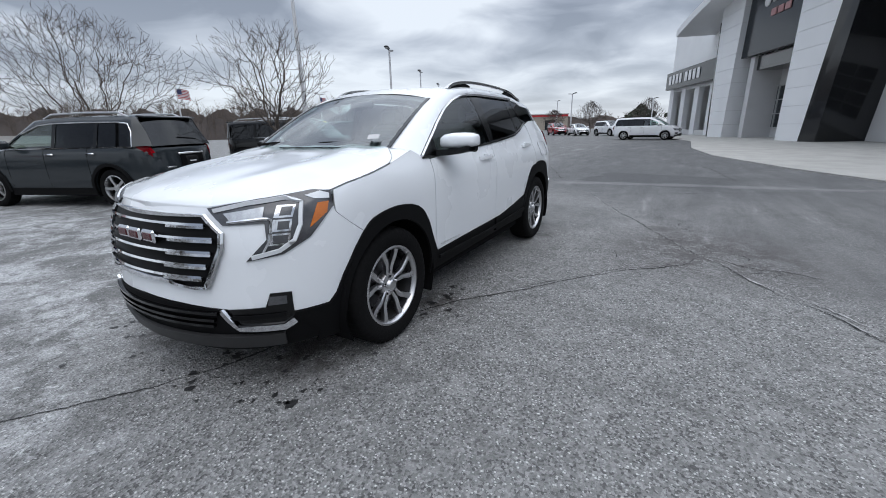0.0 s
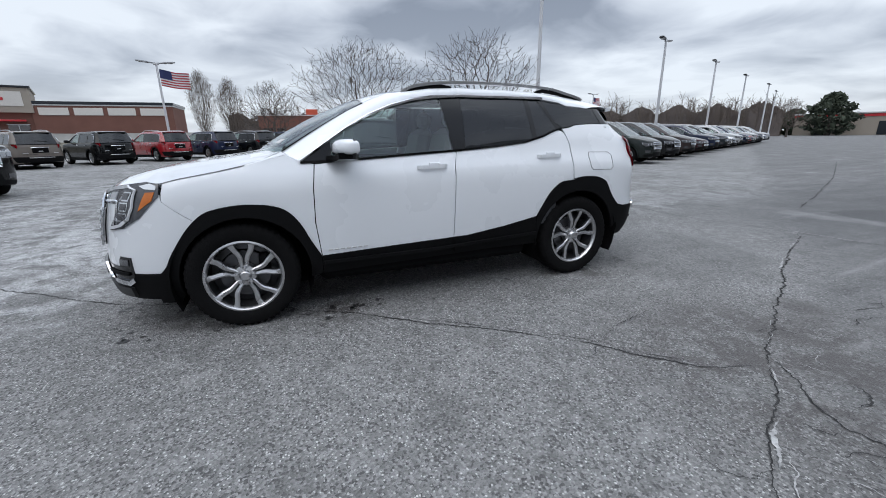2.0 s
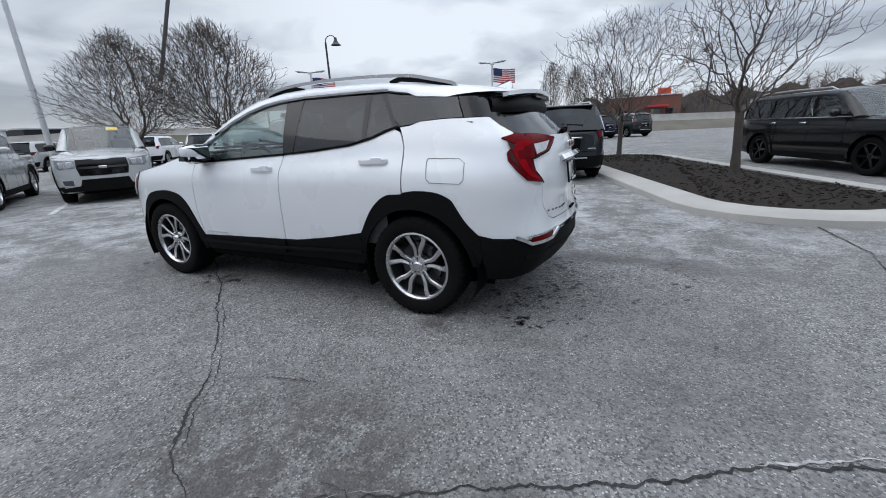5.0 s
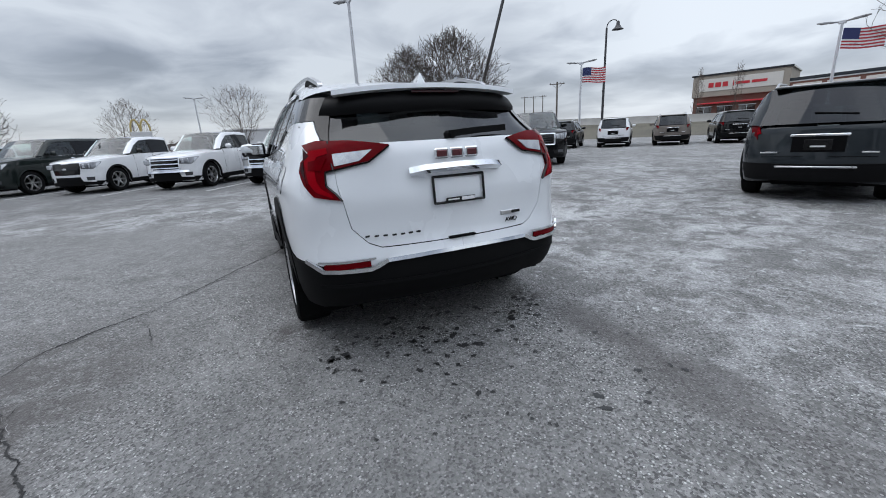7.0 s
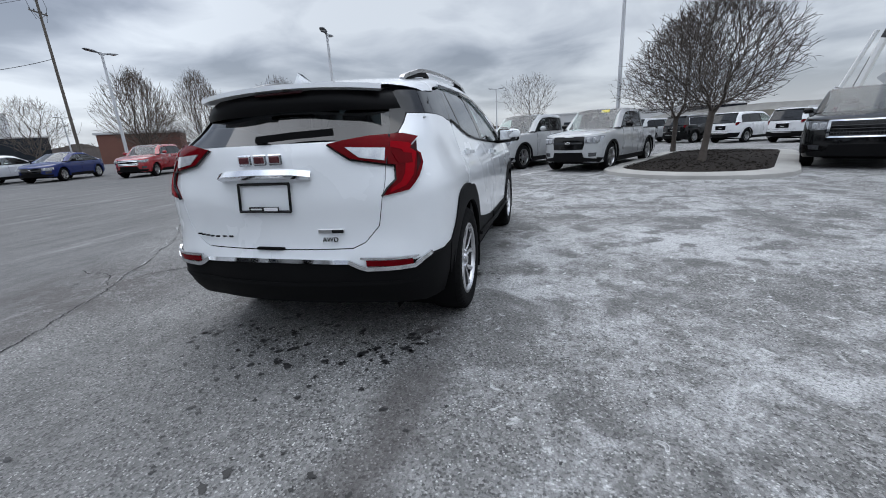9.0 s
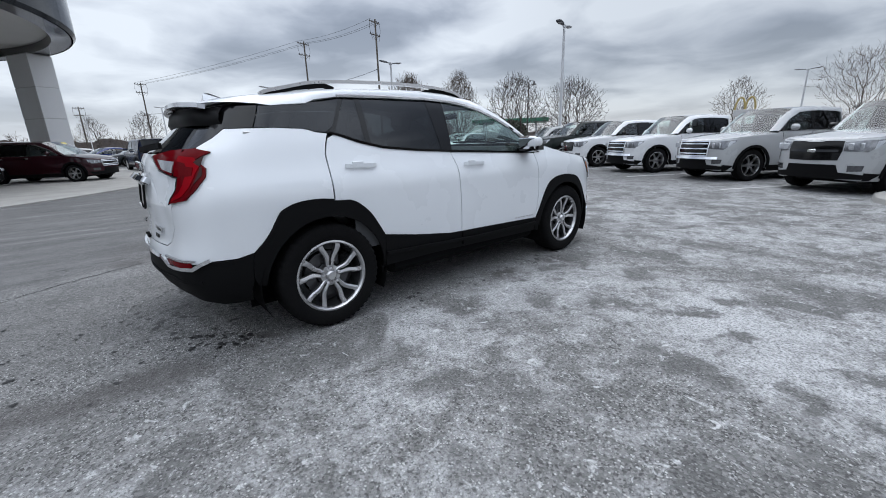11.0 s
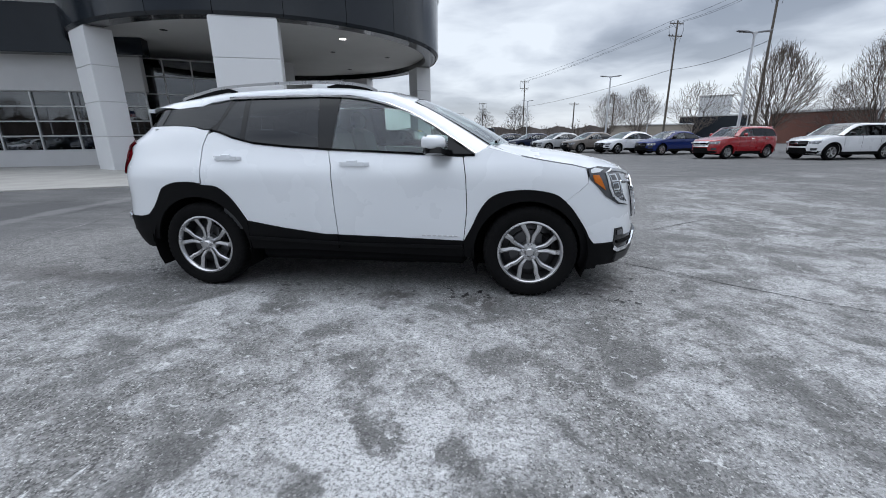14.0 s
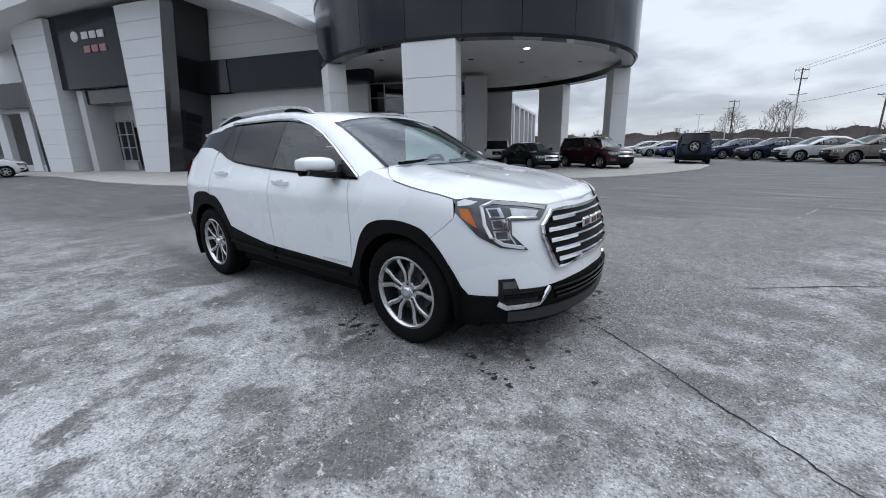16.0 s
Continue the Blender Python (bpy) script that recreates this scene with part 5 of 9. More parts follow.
        # rear reflector with chrome frame
        ref = part("rear_reflector", panel_geo([Y(0.53, 0.601, -1), Y(0.755, 0.597, -1), Y(0.755, 0.568, -1), Y(0.53, 0.572, -1)], 0.018, 0, 0.01, 0.04, mirror=s), RED_LENS, car)
        part("reflector_chrome", Geo().strip(fl(on_skin(dense([Y(0.44, 0.598, -1), Y(0.49, 0.570, -1), Y(0.53, 0.556, -1), Y(0.76, 0.560, -1), Y(0.80, 0.592, -1), X(-2.00, 0.612)], 3), 0.017)), 0.022, 0.014, (0, 0, 1)), CHROME, ref, "chrome reflector frame")
        part("reflector_chrome", Geo().strip(fl(on_skin(dense([Y(0.50, 0.612, -1), Y(0.78, 0.608, -1)], 5), 0.015)), 0.010, 0.012, (0, 0, 1)), CHROME, ref)
        # fuel flap outline on the left flank, badges as plain bars
        for k in range(7):
            part("door_badge", Geo().box((0.79 - 0.042 * k, s * 0.908, 0.487), (0.028, 0.005, 0.010), 0.002), SATIN, car)
        part("trim_badge", Geo().box((-1.70, s * (soft(WIDTH, 1.315) * 0.965 + 0.006), 1.312), (0.11, 0.006, 0.012), 0.002), SATIN, car)
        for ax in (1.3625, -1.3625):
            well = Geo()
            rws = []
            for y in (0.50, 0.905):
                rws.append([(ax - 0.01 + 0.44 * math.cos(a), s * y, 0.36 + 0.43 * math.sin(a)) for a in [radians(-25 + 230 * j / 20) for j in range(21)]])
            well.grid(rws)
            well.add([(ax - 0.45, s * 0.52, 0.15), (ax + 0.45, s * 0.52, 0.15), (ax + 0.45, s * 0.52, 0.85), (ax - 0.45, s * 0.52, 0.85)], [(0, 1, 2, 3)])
            # well sheets coloured near-black for the shade round the wheel
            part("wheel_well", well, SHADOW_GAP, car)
            hero_wheel(car, ax, s)
    fl_out = [X(-1.484, 1.100), X(-1.70, 1.095), X(-1.735, 1.07), X(-1.738, 0.97), X(-1.715, 0.945), X(-1.51, 0.950), X(-1.485, 0.975), X(-1.475, 1.075), X(-1.484, 1.100)]
    part("fuel_flap_seam", Geo().strip(on_skin(dense(fl_out, 2), 0.0008), 0.005, 0.003, [skin(q, z, 0.1) - skin(q + 0.0, z, 0.0) for q, z in dense(fl_out, 2)]), material("grey_panel_seam", (0.16, 0.165, 0.17), 0.6), car)
    part("front_bumper", both(panel_geo(bumper, 0, 0.0015, middle=True)), WHITE_PAINT, car)
    tg = part("tailgate", both(panel_geo(gate, 0, 0.0004, middle=True)), WHITE_PAINT, car)
    # bonnet
    YE = [(0.95, 0.60), (1.035, 0.655), (1.10, 0.725), (1.17, 0.79), (1.27, 0.850), (1.43, 0.872), (1.65, 0.868), (1.75, 0.850), (1.81, 0.805), (2.02, 0.632), (2.13, 0.425), (2.165, 0.25), (2.19, 0.02)]
    ZE = [(0.95, 1.185), (1.035, 1.170), (1.10, 1.146), (1.17, 1.118), (1.27, 1.093), (1.43, 1.061), (1.55, 1.041), (1.65, 1.025), (1.75, 1.000), (1.81, 1.006), (2.02, 0.982), (2.13, 0.948), (2.165, 0.953), (2.19, 0.956)]
    ZC = [(0.95, 1.190), (1.07, 1.176), (1.35, 1.136), (1.63, 1.104), (1.87, 1.062), (2.04, 1.020), (2.13, 0.988), (2.17, 0.968), (2.19, 0.956)]
    side_edge = lambda x: skin(*X(x, lerp(ZE, x))).y - 0.004  # noqa: E731
    YE = [(x, side_edge(x)) if 1.26 < x < 1.76 else (x, y) for x, y in YE[:5] + [(1.35, 0), (1.43, 0), (1.55, 0), (1.65, 0)] + YE[7:]]
    for s in (1, -1):
        top = [X(1.27, 1.088), (1.195, 1.108), (1.12, 1.128), (1.06, 1.142), (1.02, 1.150), (0.94, 1.112)]
        outer = [skin(q, z, -0.001) for q, z in top]
        innr = [Vector((x, lerp(YE, x) + 0.004, lerp(ZE, x))) for x in (1.27, 1.20, 1.13, 1.08, 1.045)] + [Vector((1.03, 0.66, 1.165))]
        part("wing_corner", Geo().grid([[Vector((p.x, s * p.y, p.z)) for p in (a, a.lerp(b, 0.35) + Vector((0, 0, 0.003)), a.lerp(b, 0.7) + Vector((0, 0, 0.003)), b, b - Vector((0, 0, 0.03)))] for a, b in zip(outer, innr)]), WHITE_PAINT, car, smooth=50)
    rows = []
    for i in range(33):
        x = 1.03 + (2.188 - 1.03) * (1 - (1 - i / 32) ** 1.5)
        ye, ze, zc = lerp(YE, x), lerp(ZE, x), soft(ZC, x)
        row = []
        for j in range(29):
            f = -1 + 2 * j / 28
            f = math.copysign(abs(f) ** 0.85, f)
            z = zc - (zc - ze) * abs(f) ** 3.0
            fade = max(0, min(1, (2.1 - x) / 0.35))
            z += fade * 0.010 * math.exp(-(((abs(f) - 0.56) / 0.10) ** 2)) - fade * 0.004 * math.exp(-(((abs(f) - 0.34) / 0.12) ** 2))
            row.append((x, ye * f, z))
        rows.append(row)
    bon = Geo().grid(rows)
    edge = [r[0] for r in rows] + rows[-1][1:] + [r[-1] for r in rows[-2::-1]]
    k = len(bon.v)
    bon.add([(x, y * 0.985, z - 0.03) for x, y, z in edge], [])
    m_ = 29
    ids = [i * m_ for i in range(33)] + [32 * m_ + j for j in range(1, m_)] + [i * m_ + m_ - 1 for i in range(31, -1, -1)]
    bon.f += [(ids[i], ids[i + 1], k + i + 1, k + i) for i in range(len(ids) - 1)]
    part("bonnet", bon, WHITE_PAINT, car, smooth=50)
    for s in (1, -1):
        line = [Vector((x, s * (lerp(YE, x) + 0.003), lerp(ZE, x) - 0.001)) for x in [1.05 + 0.70 * k / 24 for k in range(25)]]
        part("bonnet_seam", Geo().strip(line, 0.004, 0.005, (0, s, 0.3)), material("grey_panel_seam", (0.16, 0.165, 0.17), 0.6), car)
    part("cowl", Geo().grid([[(1.10 - 0.02 + 0.06 * (1 - f * f), 0.70 * f, 1.150 + 0.012 * (1 - f * f)) for f in [-1 + j / 8 for j in range(17)]], [(0.96 + 0.18 * (1 - f * f), 0.70 * f, 1.168 + 0.004 * (1 - f * f)) for f in [-1 + j / 8 for j in range(17)]]]), GLOSS_BLACK, car)
    for y0, y1 in ((-0.08, 0.52), (-0.60, -0.12)):
        part("wiper", Geo().strip([(1.155 - 0.2 * abs(y0) ** 2, y0, 1.188), (1.145 - 0.3 * ((y0 + y1) / 2) ** 2, (y0 + y1) / 2, 1.200), (1.11 - 0.35 * y1 * y1, y1, 1.200)], 0.02, 0.02, (0, 0, 1)), GLOSS_BLACK, car)
    # windscreen
    rows = []
    for i in range(13):
        v = i / 12
        e = Vector((1.035, 0.668, 1.165)).lerp(Vector((0.440, 0.612, 1.496)), v) + Vector((0, 0, 0.012 * 4 * v * (1 - v)))
        c = Vector((1.200, 0, 1.176)).lerp(Vector((0.430, 0, 1.556)), v) + Vector((0.02 * 4 * v * (1 - v), 0, 0.02 * 4 * v * (1 - v)))
        rows.append([Vector((c.x + (e.x - c.x) * f * f, e.y * f, c.z + (e.z - c.z) * f * f)) for f in [-1 + j / 10 for j in range(21)]])
    part("windscreen", Geo().grid(rows), SCREEN, car, "clear windscreen with a faint green tint", smooth=80)
    fr = Geo()
    fr.strip([r[0] + Vector((0.004, 0, 0.002)) for r in rows], 0.03, 0.006, (0, 1, 0))
    part("windscreen_edge", fr, GLOSS_BLACK, car)
    fr = Geo()
    fr.strip([r[-1] + Vector((0.004, 0, 0.002)) for r in rows], 0.03, 0.006, (0, 1, 0))
    part("windscreen_edge", fr, GLOSS_BLACK, car)
    for y, z, w in ((0.55, 1.245, 0.075),):
        part("paper_sticker", Geo().box((1.02 - (z - 1.255) * 1.9, y, z - 0.01), (0.004, w, 0.05), 0.0, pose(0, 0, 0, 0, -58, 20).to_3x3()), STUCCO, car, "small pale windscreen sticker", smooth=0)
    # roof
    RT = [(0.44, 0.43, 0.612, 1.496, 1.557), (0.36, 0.34, 0.604, 1.526, 1.584), (0.25, 0.22, 0.592, 1.568, 1.612), (-0.09, -0.09, 0.588, 1.615, 1.638), (-0.33, -0.33, 0.588, 1.624, 1.645), (-0.75, -0.75, 0.587, 1.620, 1.641), (-1.05, -1.05, 0.583, 1.606, 1.628), (-1.37, -1.37, 0.575, 1.578, 1.600), (-1.70, -1.72, 0.562, 1.533, 1.557), (-1.92, -1.975, 0.545, 1.488, 1.514)]
    rows = []
    for xe, xc, ye, ze, zc in RT:
        rows.append([Vector((xc + (xe - xc) * f * f, ye * f, zc + (ze - zc) * abs(f) ** 2.4)) for f in [-1 + j / 10 for j in range(21)]])
    last = rows[-1]
    rows.append([p + Vector((-0.006, 0, -0.012)) for p in last])
    rows.append([p + Vector((0.01, 0, -0.028)) for p in last])
    rows.append([p + Vector((0.14, 0, -0.034)) for p in last])
    part("roof", Geo().grid(rows), WHITE_PAINT, car, smooth=50)
    part("roof_aerial", Geo().add([(-1.62, 0, 1.556), (-1.80, 0.030, 1.538), (-1.80, -0.030, 1.538), (-1.785, 0, 1.604), (-1.745, 0, 1.602)], [(0, 4, 3, 1), (0, 2, 3, 4), (1, 3, 2), (0, 1, 2)]), WHITE_PAINT, car, "white shark-fin aerial", smooth=0)
    # rear glass, spoiler band, wiper
    part("rear_window", both(panel_geo([Y(0, 1.212, -1), Y(0.36, 1.210, -1), Y(0.670, 1.222, -1), Y(0.640, 1.345, -1), Y(0.625, 1.425, -1), Y(0, 1.440, -1)], -0.010, 0, 0, 0.05)), TINTED, tg, "dark tinted rear window")
    band = []
    for k, (x, z, w) in enumerate(((-1.955, 1.490, 0.590), (-1.985, 1.462, 0.612), (-2.000, 1.40, 0.640), (-1.985, 1.368, 0.648), (-1.93, 1.375, 0.64))):
        band.append([(x + 0.13 * abs(f) ** 5 + 0.02 * f * f, w * f, z - (0.025 if k < 2 else 0.012) * f * f) for f in [-1 + j / 10 for j in range(21)]])
    part("spoiler_band", Geo().grid(band), DEEP_BLACK, tg, "black spoiler band", smooth=60)
    lip = [(-1.990 + 0.055 * abs(f) ** 4 + 0.02 * f * f, 0.572 * f, 1.500 - 0.03 * f * f) for f in [-1 + j / 12 for j in range(25)]]
    part("spoiler_lip", Geo().strip(lip, 0.026, 0.05, (0.15, 0, 1)), WHITE_PAINT, tg)
    part("brake_light", Geo().box((-2.000, 0, 1.470), (0.02, 0.30, 0.014), 0.004), material("dark_red_brake_lens", (0.022, 0.003, 0.004), 0.2), tg)
    part("rear_wiper", Geo().strip([(-2.205, 0.02, 1.232), (-2.165, -0.18, 1.245), (-2.135, -0.38, 1.252)], 0.035, 0.02, (0, 0, 1)), CLADDING, tg)
    part("wiper_boss", Geo().box((-2.185, 0.01, 1.228), (0.04, 0.07, 0.04), 0.012), CLADDING, tg)
    # plate and gate trim
    bar = Geo()
    bar.strip([(-2.225, 0.275, 1.045), (-2.262, 0.20, 1.058), (-2.270, 0, 1.062), (-2.262, -0.20, 1.058), (-2.225, -0.275, 1.045)], 0.036, 0.034, (0.9, 0, 1))
    part("gate_bar", bar, CHROME, tg, "chrome tailgate bar")
    fr = Geo()
    for z in (0.868, 1.010):
        fr.box((-2.262 if z < 0.95 else -2.245, 0, z), (0.014, 0.32, 0.014), 0.004)
    for y in (-0.155, 0.155):
        fr.box((-2.253, y, 0.939), (0.014, 0.013, 0.150), 0.004, pose(0, 0, 0, 0, 6, 0).to_3x3())
    pf = part("plate_frame", fr, GLOSS_BLACK, tg, "black plate frame with no plate")
    part("name_bar", Geo().box((-2.268, 0.0, 0.882), (0.008, 0.18, 0.024), 0.002), GLOSS_BLACK, pf)
    part("name_bar", Geo().box((-2.272, -0.045, 0.882), (0.006, 0.082, 0.018), 0.002), LETTER, pf)
    part("name_bar", Geo().box((-2.272, 0.045, 0.882), (0.006, 0.07, 0.008), 0.002), LETTER, pf)
    badge_red = material("red_badge_fill", (0.12, 0.035, 0.04), 0.25, 0.5)
    for k, y in enumerate((0.092, 0.0, -0.092)):
        b = part("maker_badge", Geo().box((-2.238, y, 1.132), (0.014, 0.082, 0.056), 0.008), CHROME, tg, "chrome-edged red maker badge block")
        part("badge_fill", Geo().box((-2.244, y, 1.132), (0.010, 0.060, 0.034), 0.004), badge_red, b)
    for k in range(7):
        part("model_badge", Geo().box((-2.262 + (0.075 if k == 0 else 0.05 if k == 1 else 0.035 if k == 2 else 0.02 if k == 3 else 0.012), 0.53 - 0.045 * k, 0.728), (0.010, 0.026, 0.010), 0.003), GLOSS_BLACK, tg)
    part("dealer_badge", Geo().box((-2.226, -0.355, 0.757), (0.010, 0.145, 0.024), 0.003, pose(0, 0, 0, 0, 0, 5).to_3x3()), SATIN, tg)
    part("dealer_badge", Geo().box((-2.226, -0.392, 0.757), (0.014, 0.065, 0.018), 0.003, pose(0, 0, 0, 0, 0, 5).to_3x3()), GLOSS_BLACK, tg)
    txt = bpy.data.curves.new("drive_badge", "FONT")
    txt.body, txt.size, txt.extrude, txt.align_x = "AWD", 0.036, 0.003, "CENTER"
    tob = new("drive_badge", txt)
    txt.materials.append(GLOSS_BLACK)
    tob.matrix_world = pose(-2.240, -0.352, 0.703, 90, 0, -90) @ pose(0, 0, 0, 0, 5, 0)
    tob.parent = tg
    # chrome bumper strip and lower valance
    part("bumper_chrome", Geo().strip([skin(q, z, 0.012) for q, z in dense([Y(0.44, 0.594, -1), Y(0.2, 0.603, -1), Y(0, 0.605, -1)], 4)] + [Vector((p.x, -p.y, p.z)) for p in [skin(q, z, 0.012) for q, z in dense([Y(0, 0.605, -1), Y(0.2, 0.603, -1), Y(0.44, 0.594, -1)], 4)][1:]], 0.022, 0.016, (0.35, 0, 1)), CHROME, car, "chrome rear bumper strip")
    val = [X(-1.815, 0.620), X(-1.885, 0.598), X(-2.03, 0.596), Y(0.78, 0.581, -1), Y(0.50, 0.558, -1), Y(0.44, 0.586, -1), Y(0, 0.602, -1), Y(0, 0.34, -1), Y(0.5, 0.335, -1), Y(0.75, 0.325, -1), X(-1.96, 0.315), X(-1.84, 0.320), X(-1.83, 0.45)]
    part("rear_valance", both(panel_geo(val, 0.006, 0.001, 0.03, middle=True)), CLADDING, car, "matt black rear valance")
    part("valance_crease", Geo().strip([skin(*Y(y, 0.47, -1), 0.008) if y >= 0 else Vector((skin(*Y(-y, 0.47, -1), 0.008).x, y, 0.47)) for y in [0.78 - 1.56 * k / 16 for k in range(17)]], 0.02, 0.012, (0, 0, 1)), CLADDING, car)
    part("gate_handle", Geo().box((-2.262, 0, 0.668), (0.03, 0.17, 0.014), 0.004), SHADOW_GAP, tg)
    fval = [Y(0.776, 0.432), Y(0.738, 0.36), Y(0.567, 0.370), Y(0.51, 0.468), Y(0.3, 0.486), Y(0, 0.498), Y(0, 0.22), Y(0.45, 0.22), Y(0.80, 0.25), Y(0.82, 0.33)]
    part("front_valance", both(panel_geo(fval, 0.004, 0.001, 0.03, middle=True)), CLADDING, car, "matt black front valance")
    for z, w, mt in ((0.455, 0.50, GLOSS_BLACK), (0.42, 0.48, GLOSS_BLACK), (0.39, 0.47, GLOSS_BLACK)):
        part("intake_slat", Geo().strip([skin(*Y(abs(y), z), 0.016) * 1.0 if y >= 0 else Vector((skin(*Y(-y, z), 0.016).x, y, z)) for y in [w - 2 * w * k / 14 for k in range(15)]], 0.014, 0.02, (0, 0, 1)), mt, car)
    part("front_lip", Geo().strip([skin(*Y(abs(y), 0.30), 0.014) if y >= 0 else Vector((skin(*Y(-y, 0.30), 0.014).x, y, 0.30)) for y in [0.72 - 1.44 * k / 20 for k in range(21)]], 0.07, 0.02, (0.3, 0, 1)), material("grey_plastic_lip", (0.022, 0.022, 0.023), 0.5), car)
    # grille
    gp = [Y(0, 0.600), Y(0.22, 0.602), Y(0.30, 0.588), Y(0.40, 0.578), Y(0.462, 0.582), Y(0.50, 0.665), Y(0.538, 0.77), Y(0.532, 0.835), Y(0.43, 0.910), Y(0.2, 0.908), Y(0, 0.907)]
    gr = part("grille", both(panel_geo(gp, 0.005, 0, 0.02)), DEEP_BLACK, car, "black grille with chrome bars")
    half = on_skin(dense(gp, 3), 0.012)
    sym = half + [Vector((p.x, -p.y, p.z)) for p in half[-2:0:-1]]
    rim = Geo()
    n = len(sym)
    vs = []
    cz = 0.75
    for p in sym:
        d = Vector((0, p.y, (p.z - cz) * 1.6)).normalized()
        vs += [p + d * 0.014, p + d * 0.010 + Vector((0.012, 0, 0)), p - d * 0.012 + Vector((0.012, 0, 0)), p - d * 0.016 - Vector((0.01, 0, 0))]
    rim.add(vs, [(4 * i + j, 4 * i + j + 1, 4 * ((i + 1) % n) + j + 1, 4 * ((i + 1) % n) + j) for i in range(n) for j in range(3)])
    part("grille_surround", rim, CHROME, gr)
    lim = [(0.58, 0.44), (0.665, 0.48), (0.77, 0.52), (0.835, 0.515), (0.90, 0.43)]
    for z in (0.873, 0.812, 0.750, 0.690, 0.632):
        w = lerp(lim, z) - 0.015
        ys = [w - 2 * w * k / 20 for k in range(21)]
        pts = [Vector((skin(*Y(abs(y), z), 0.022).x + 0.0, math.copysign(skin(*Y(abs(y), z), 0.022).y, y) if y else 0, z)) for y in ys]
        b = part("grille_bar", Geo().strip(pts, 0.012, 0.018, (-0.55, 0, 1)), CHROME, gr)
        for s in (1, -1):
            e0 = [p - Vector((0, 0, 0.009)) for p in (pts[:6] if s > 0 else pts[-6:])]
            part("bar_end", Geo().strip(e0, 0.020, 0.018, (-0.45, 0, 1)), CHROME, b)
    for y in (0.125, 0.0, -0.125):
        x = skin(*Y(abs(y), 0.81), 0.03).x
        b = part("maker_badge", Geo().box((x, y, 0.808), (0.022, 0.112, 0.066), 0.012), CHROME, gr, "chrome-edged red maker badge block")
        part("badge_fill", Geo().box((x + 0.008, y, 0.808), (0.014, 0.086, 0.040), 0.006), badge_red, b)
    part("grille_camera", Geo().box((2.23, -0.43, 0.605), (0.03, 0.05, 0.03), 0.008), GLOSS_BLACK, gr)
    # near-black filler boxes for the shade inside the shell, then floor and cabin
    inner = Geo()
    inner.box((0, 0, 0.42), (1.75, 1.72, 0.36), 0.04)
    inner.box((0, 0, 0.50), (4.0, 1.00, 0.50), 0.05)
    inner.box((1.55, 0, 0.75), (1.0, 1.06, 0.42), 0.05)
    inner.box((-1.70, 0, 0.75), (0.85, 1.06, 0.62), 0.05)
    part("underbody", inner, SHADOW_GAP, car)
    for s in (1, -1):
        liner = Geo().add([(p.x, s * p.y, p.z) for p in [skin(x, z, -0.03) for x in (0.85, 0.3, -0.3, -0.9, -1.15) for z in (0.5, 0.8, 1.08)]], [(3 * i + j, 3 * i + j + 1, 3 * i + j + 4, 3 * i + j + 3) for i in range(4) for j in range(2)])
        part("door_lining", liner, CABIN, car)
    cab = Geo()
    cab.box((0.93, 0, 1.02), (0.42, 1.46, 0.26), 0.06)
    part("dashboard", cab, CABIN, car)
    for y in (0.37, -0.37):
        st = Geo()
        st.box((0.02, y, 0.72), (0.52, 0.52, 0.20), 0.07)
        st.box((-0.28, y, 1.02), (0.16, 0.50, 0.62), 0.07, pose(0, 0, 0, 0, -14, 0).to_3x3())
        st.box((-0.37, y, 1.40), (0.10, 0.26, 0.17), 0.05)
        part("front_seat", st, SEAT, car)
    rs = Geo()
    rs.box((-0.90, 0, 0.72), (0.50, 1.30, 0.2), 0.07)
    rs.box((-1.18, 0, 1.02), (0.16, 1.30, 0.60), 0.07, pose(0, 0, 0, 0, -16, 0).to_3x3())
    for y in (0.42, -0.42):
        rs.box((-1.27, y, 1.36), (0.09, 0.26, 0.15), 0.05)
    part("rear_seat", rs, SEAT, car)
    part("cabin_floor", Geo().box((-0.4, 0, 0.60), (2.6, 1.5, 0.04)), CABIN, car)
    part("headliner", Geo().grid([[p + Vector((0.03 if i == 0 else 0, 0, -0.035)) for p in rows[i]] for i in range(len(RT))]), SEAT, car)
    sw = Geo()
    ring = [Vector((0.60, 0.37 + 0.185 * math.cos(a), 1.05 + 0.17 * math.sin(a))) + Vector((0.06 * math.sin(a), 0, 0)) for a in [2 * math.pi * j / 24 for j in range(25)]]
    sw.tube(ring, 0.016, 8, False)
    sw.box((0.62, 0.37, 1.05), (0.05, 0.16, 0.10), 0.02)
    sw.strip([(0.61, 0.20, 1.05), (0.61, 0.54, 1.05)], 0.03, 0.02)
    part("steering_wheel", sw, CABIN, car)
    part("rear_view_mirror", Geo().box((0.50, 0, 1.47), (0.04, 0.24, 0.06), 0.015), GLOSS_BLACK, car)
    # the lower rear corners stand out squarer than the swept skin
    ramp = lambda v: max(0.0, min(1.0, v)) ** 2 * (3 - 2 * max(0.0, min(1.0, v)))  # noqa: E731
    for ob in car.children_recursive:
        if ob.type == "MESH" and ob.location.length < 0.01:
            for v in ob.data.vertices:
                x, y, z = v.co
                v.co.x = x - 0.050 * ramp((-1.72 - x) / 0.25) * ramp((abs(y) - 0.45) / 0.35) * ramp((1.31 - z) / 0.12)
    return car


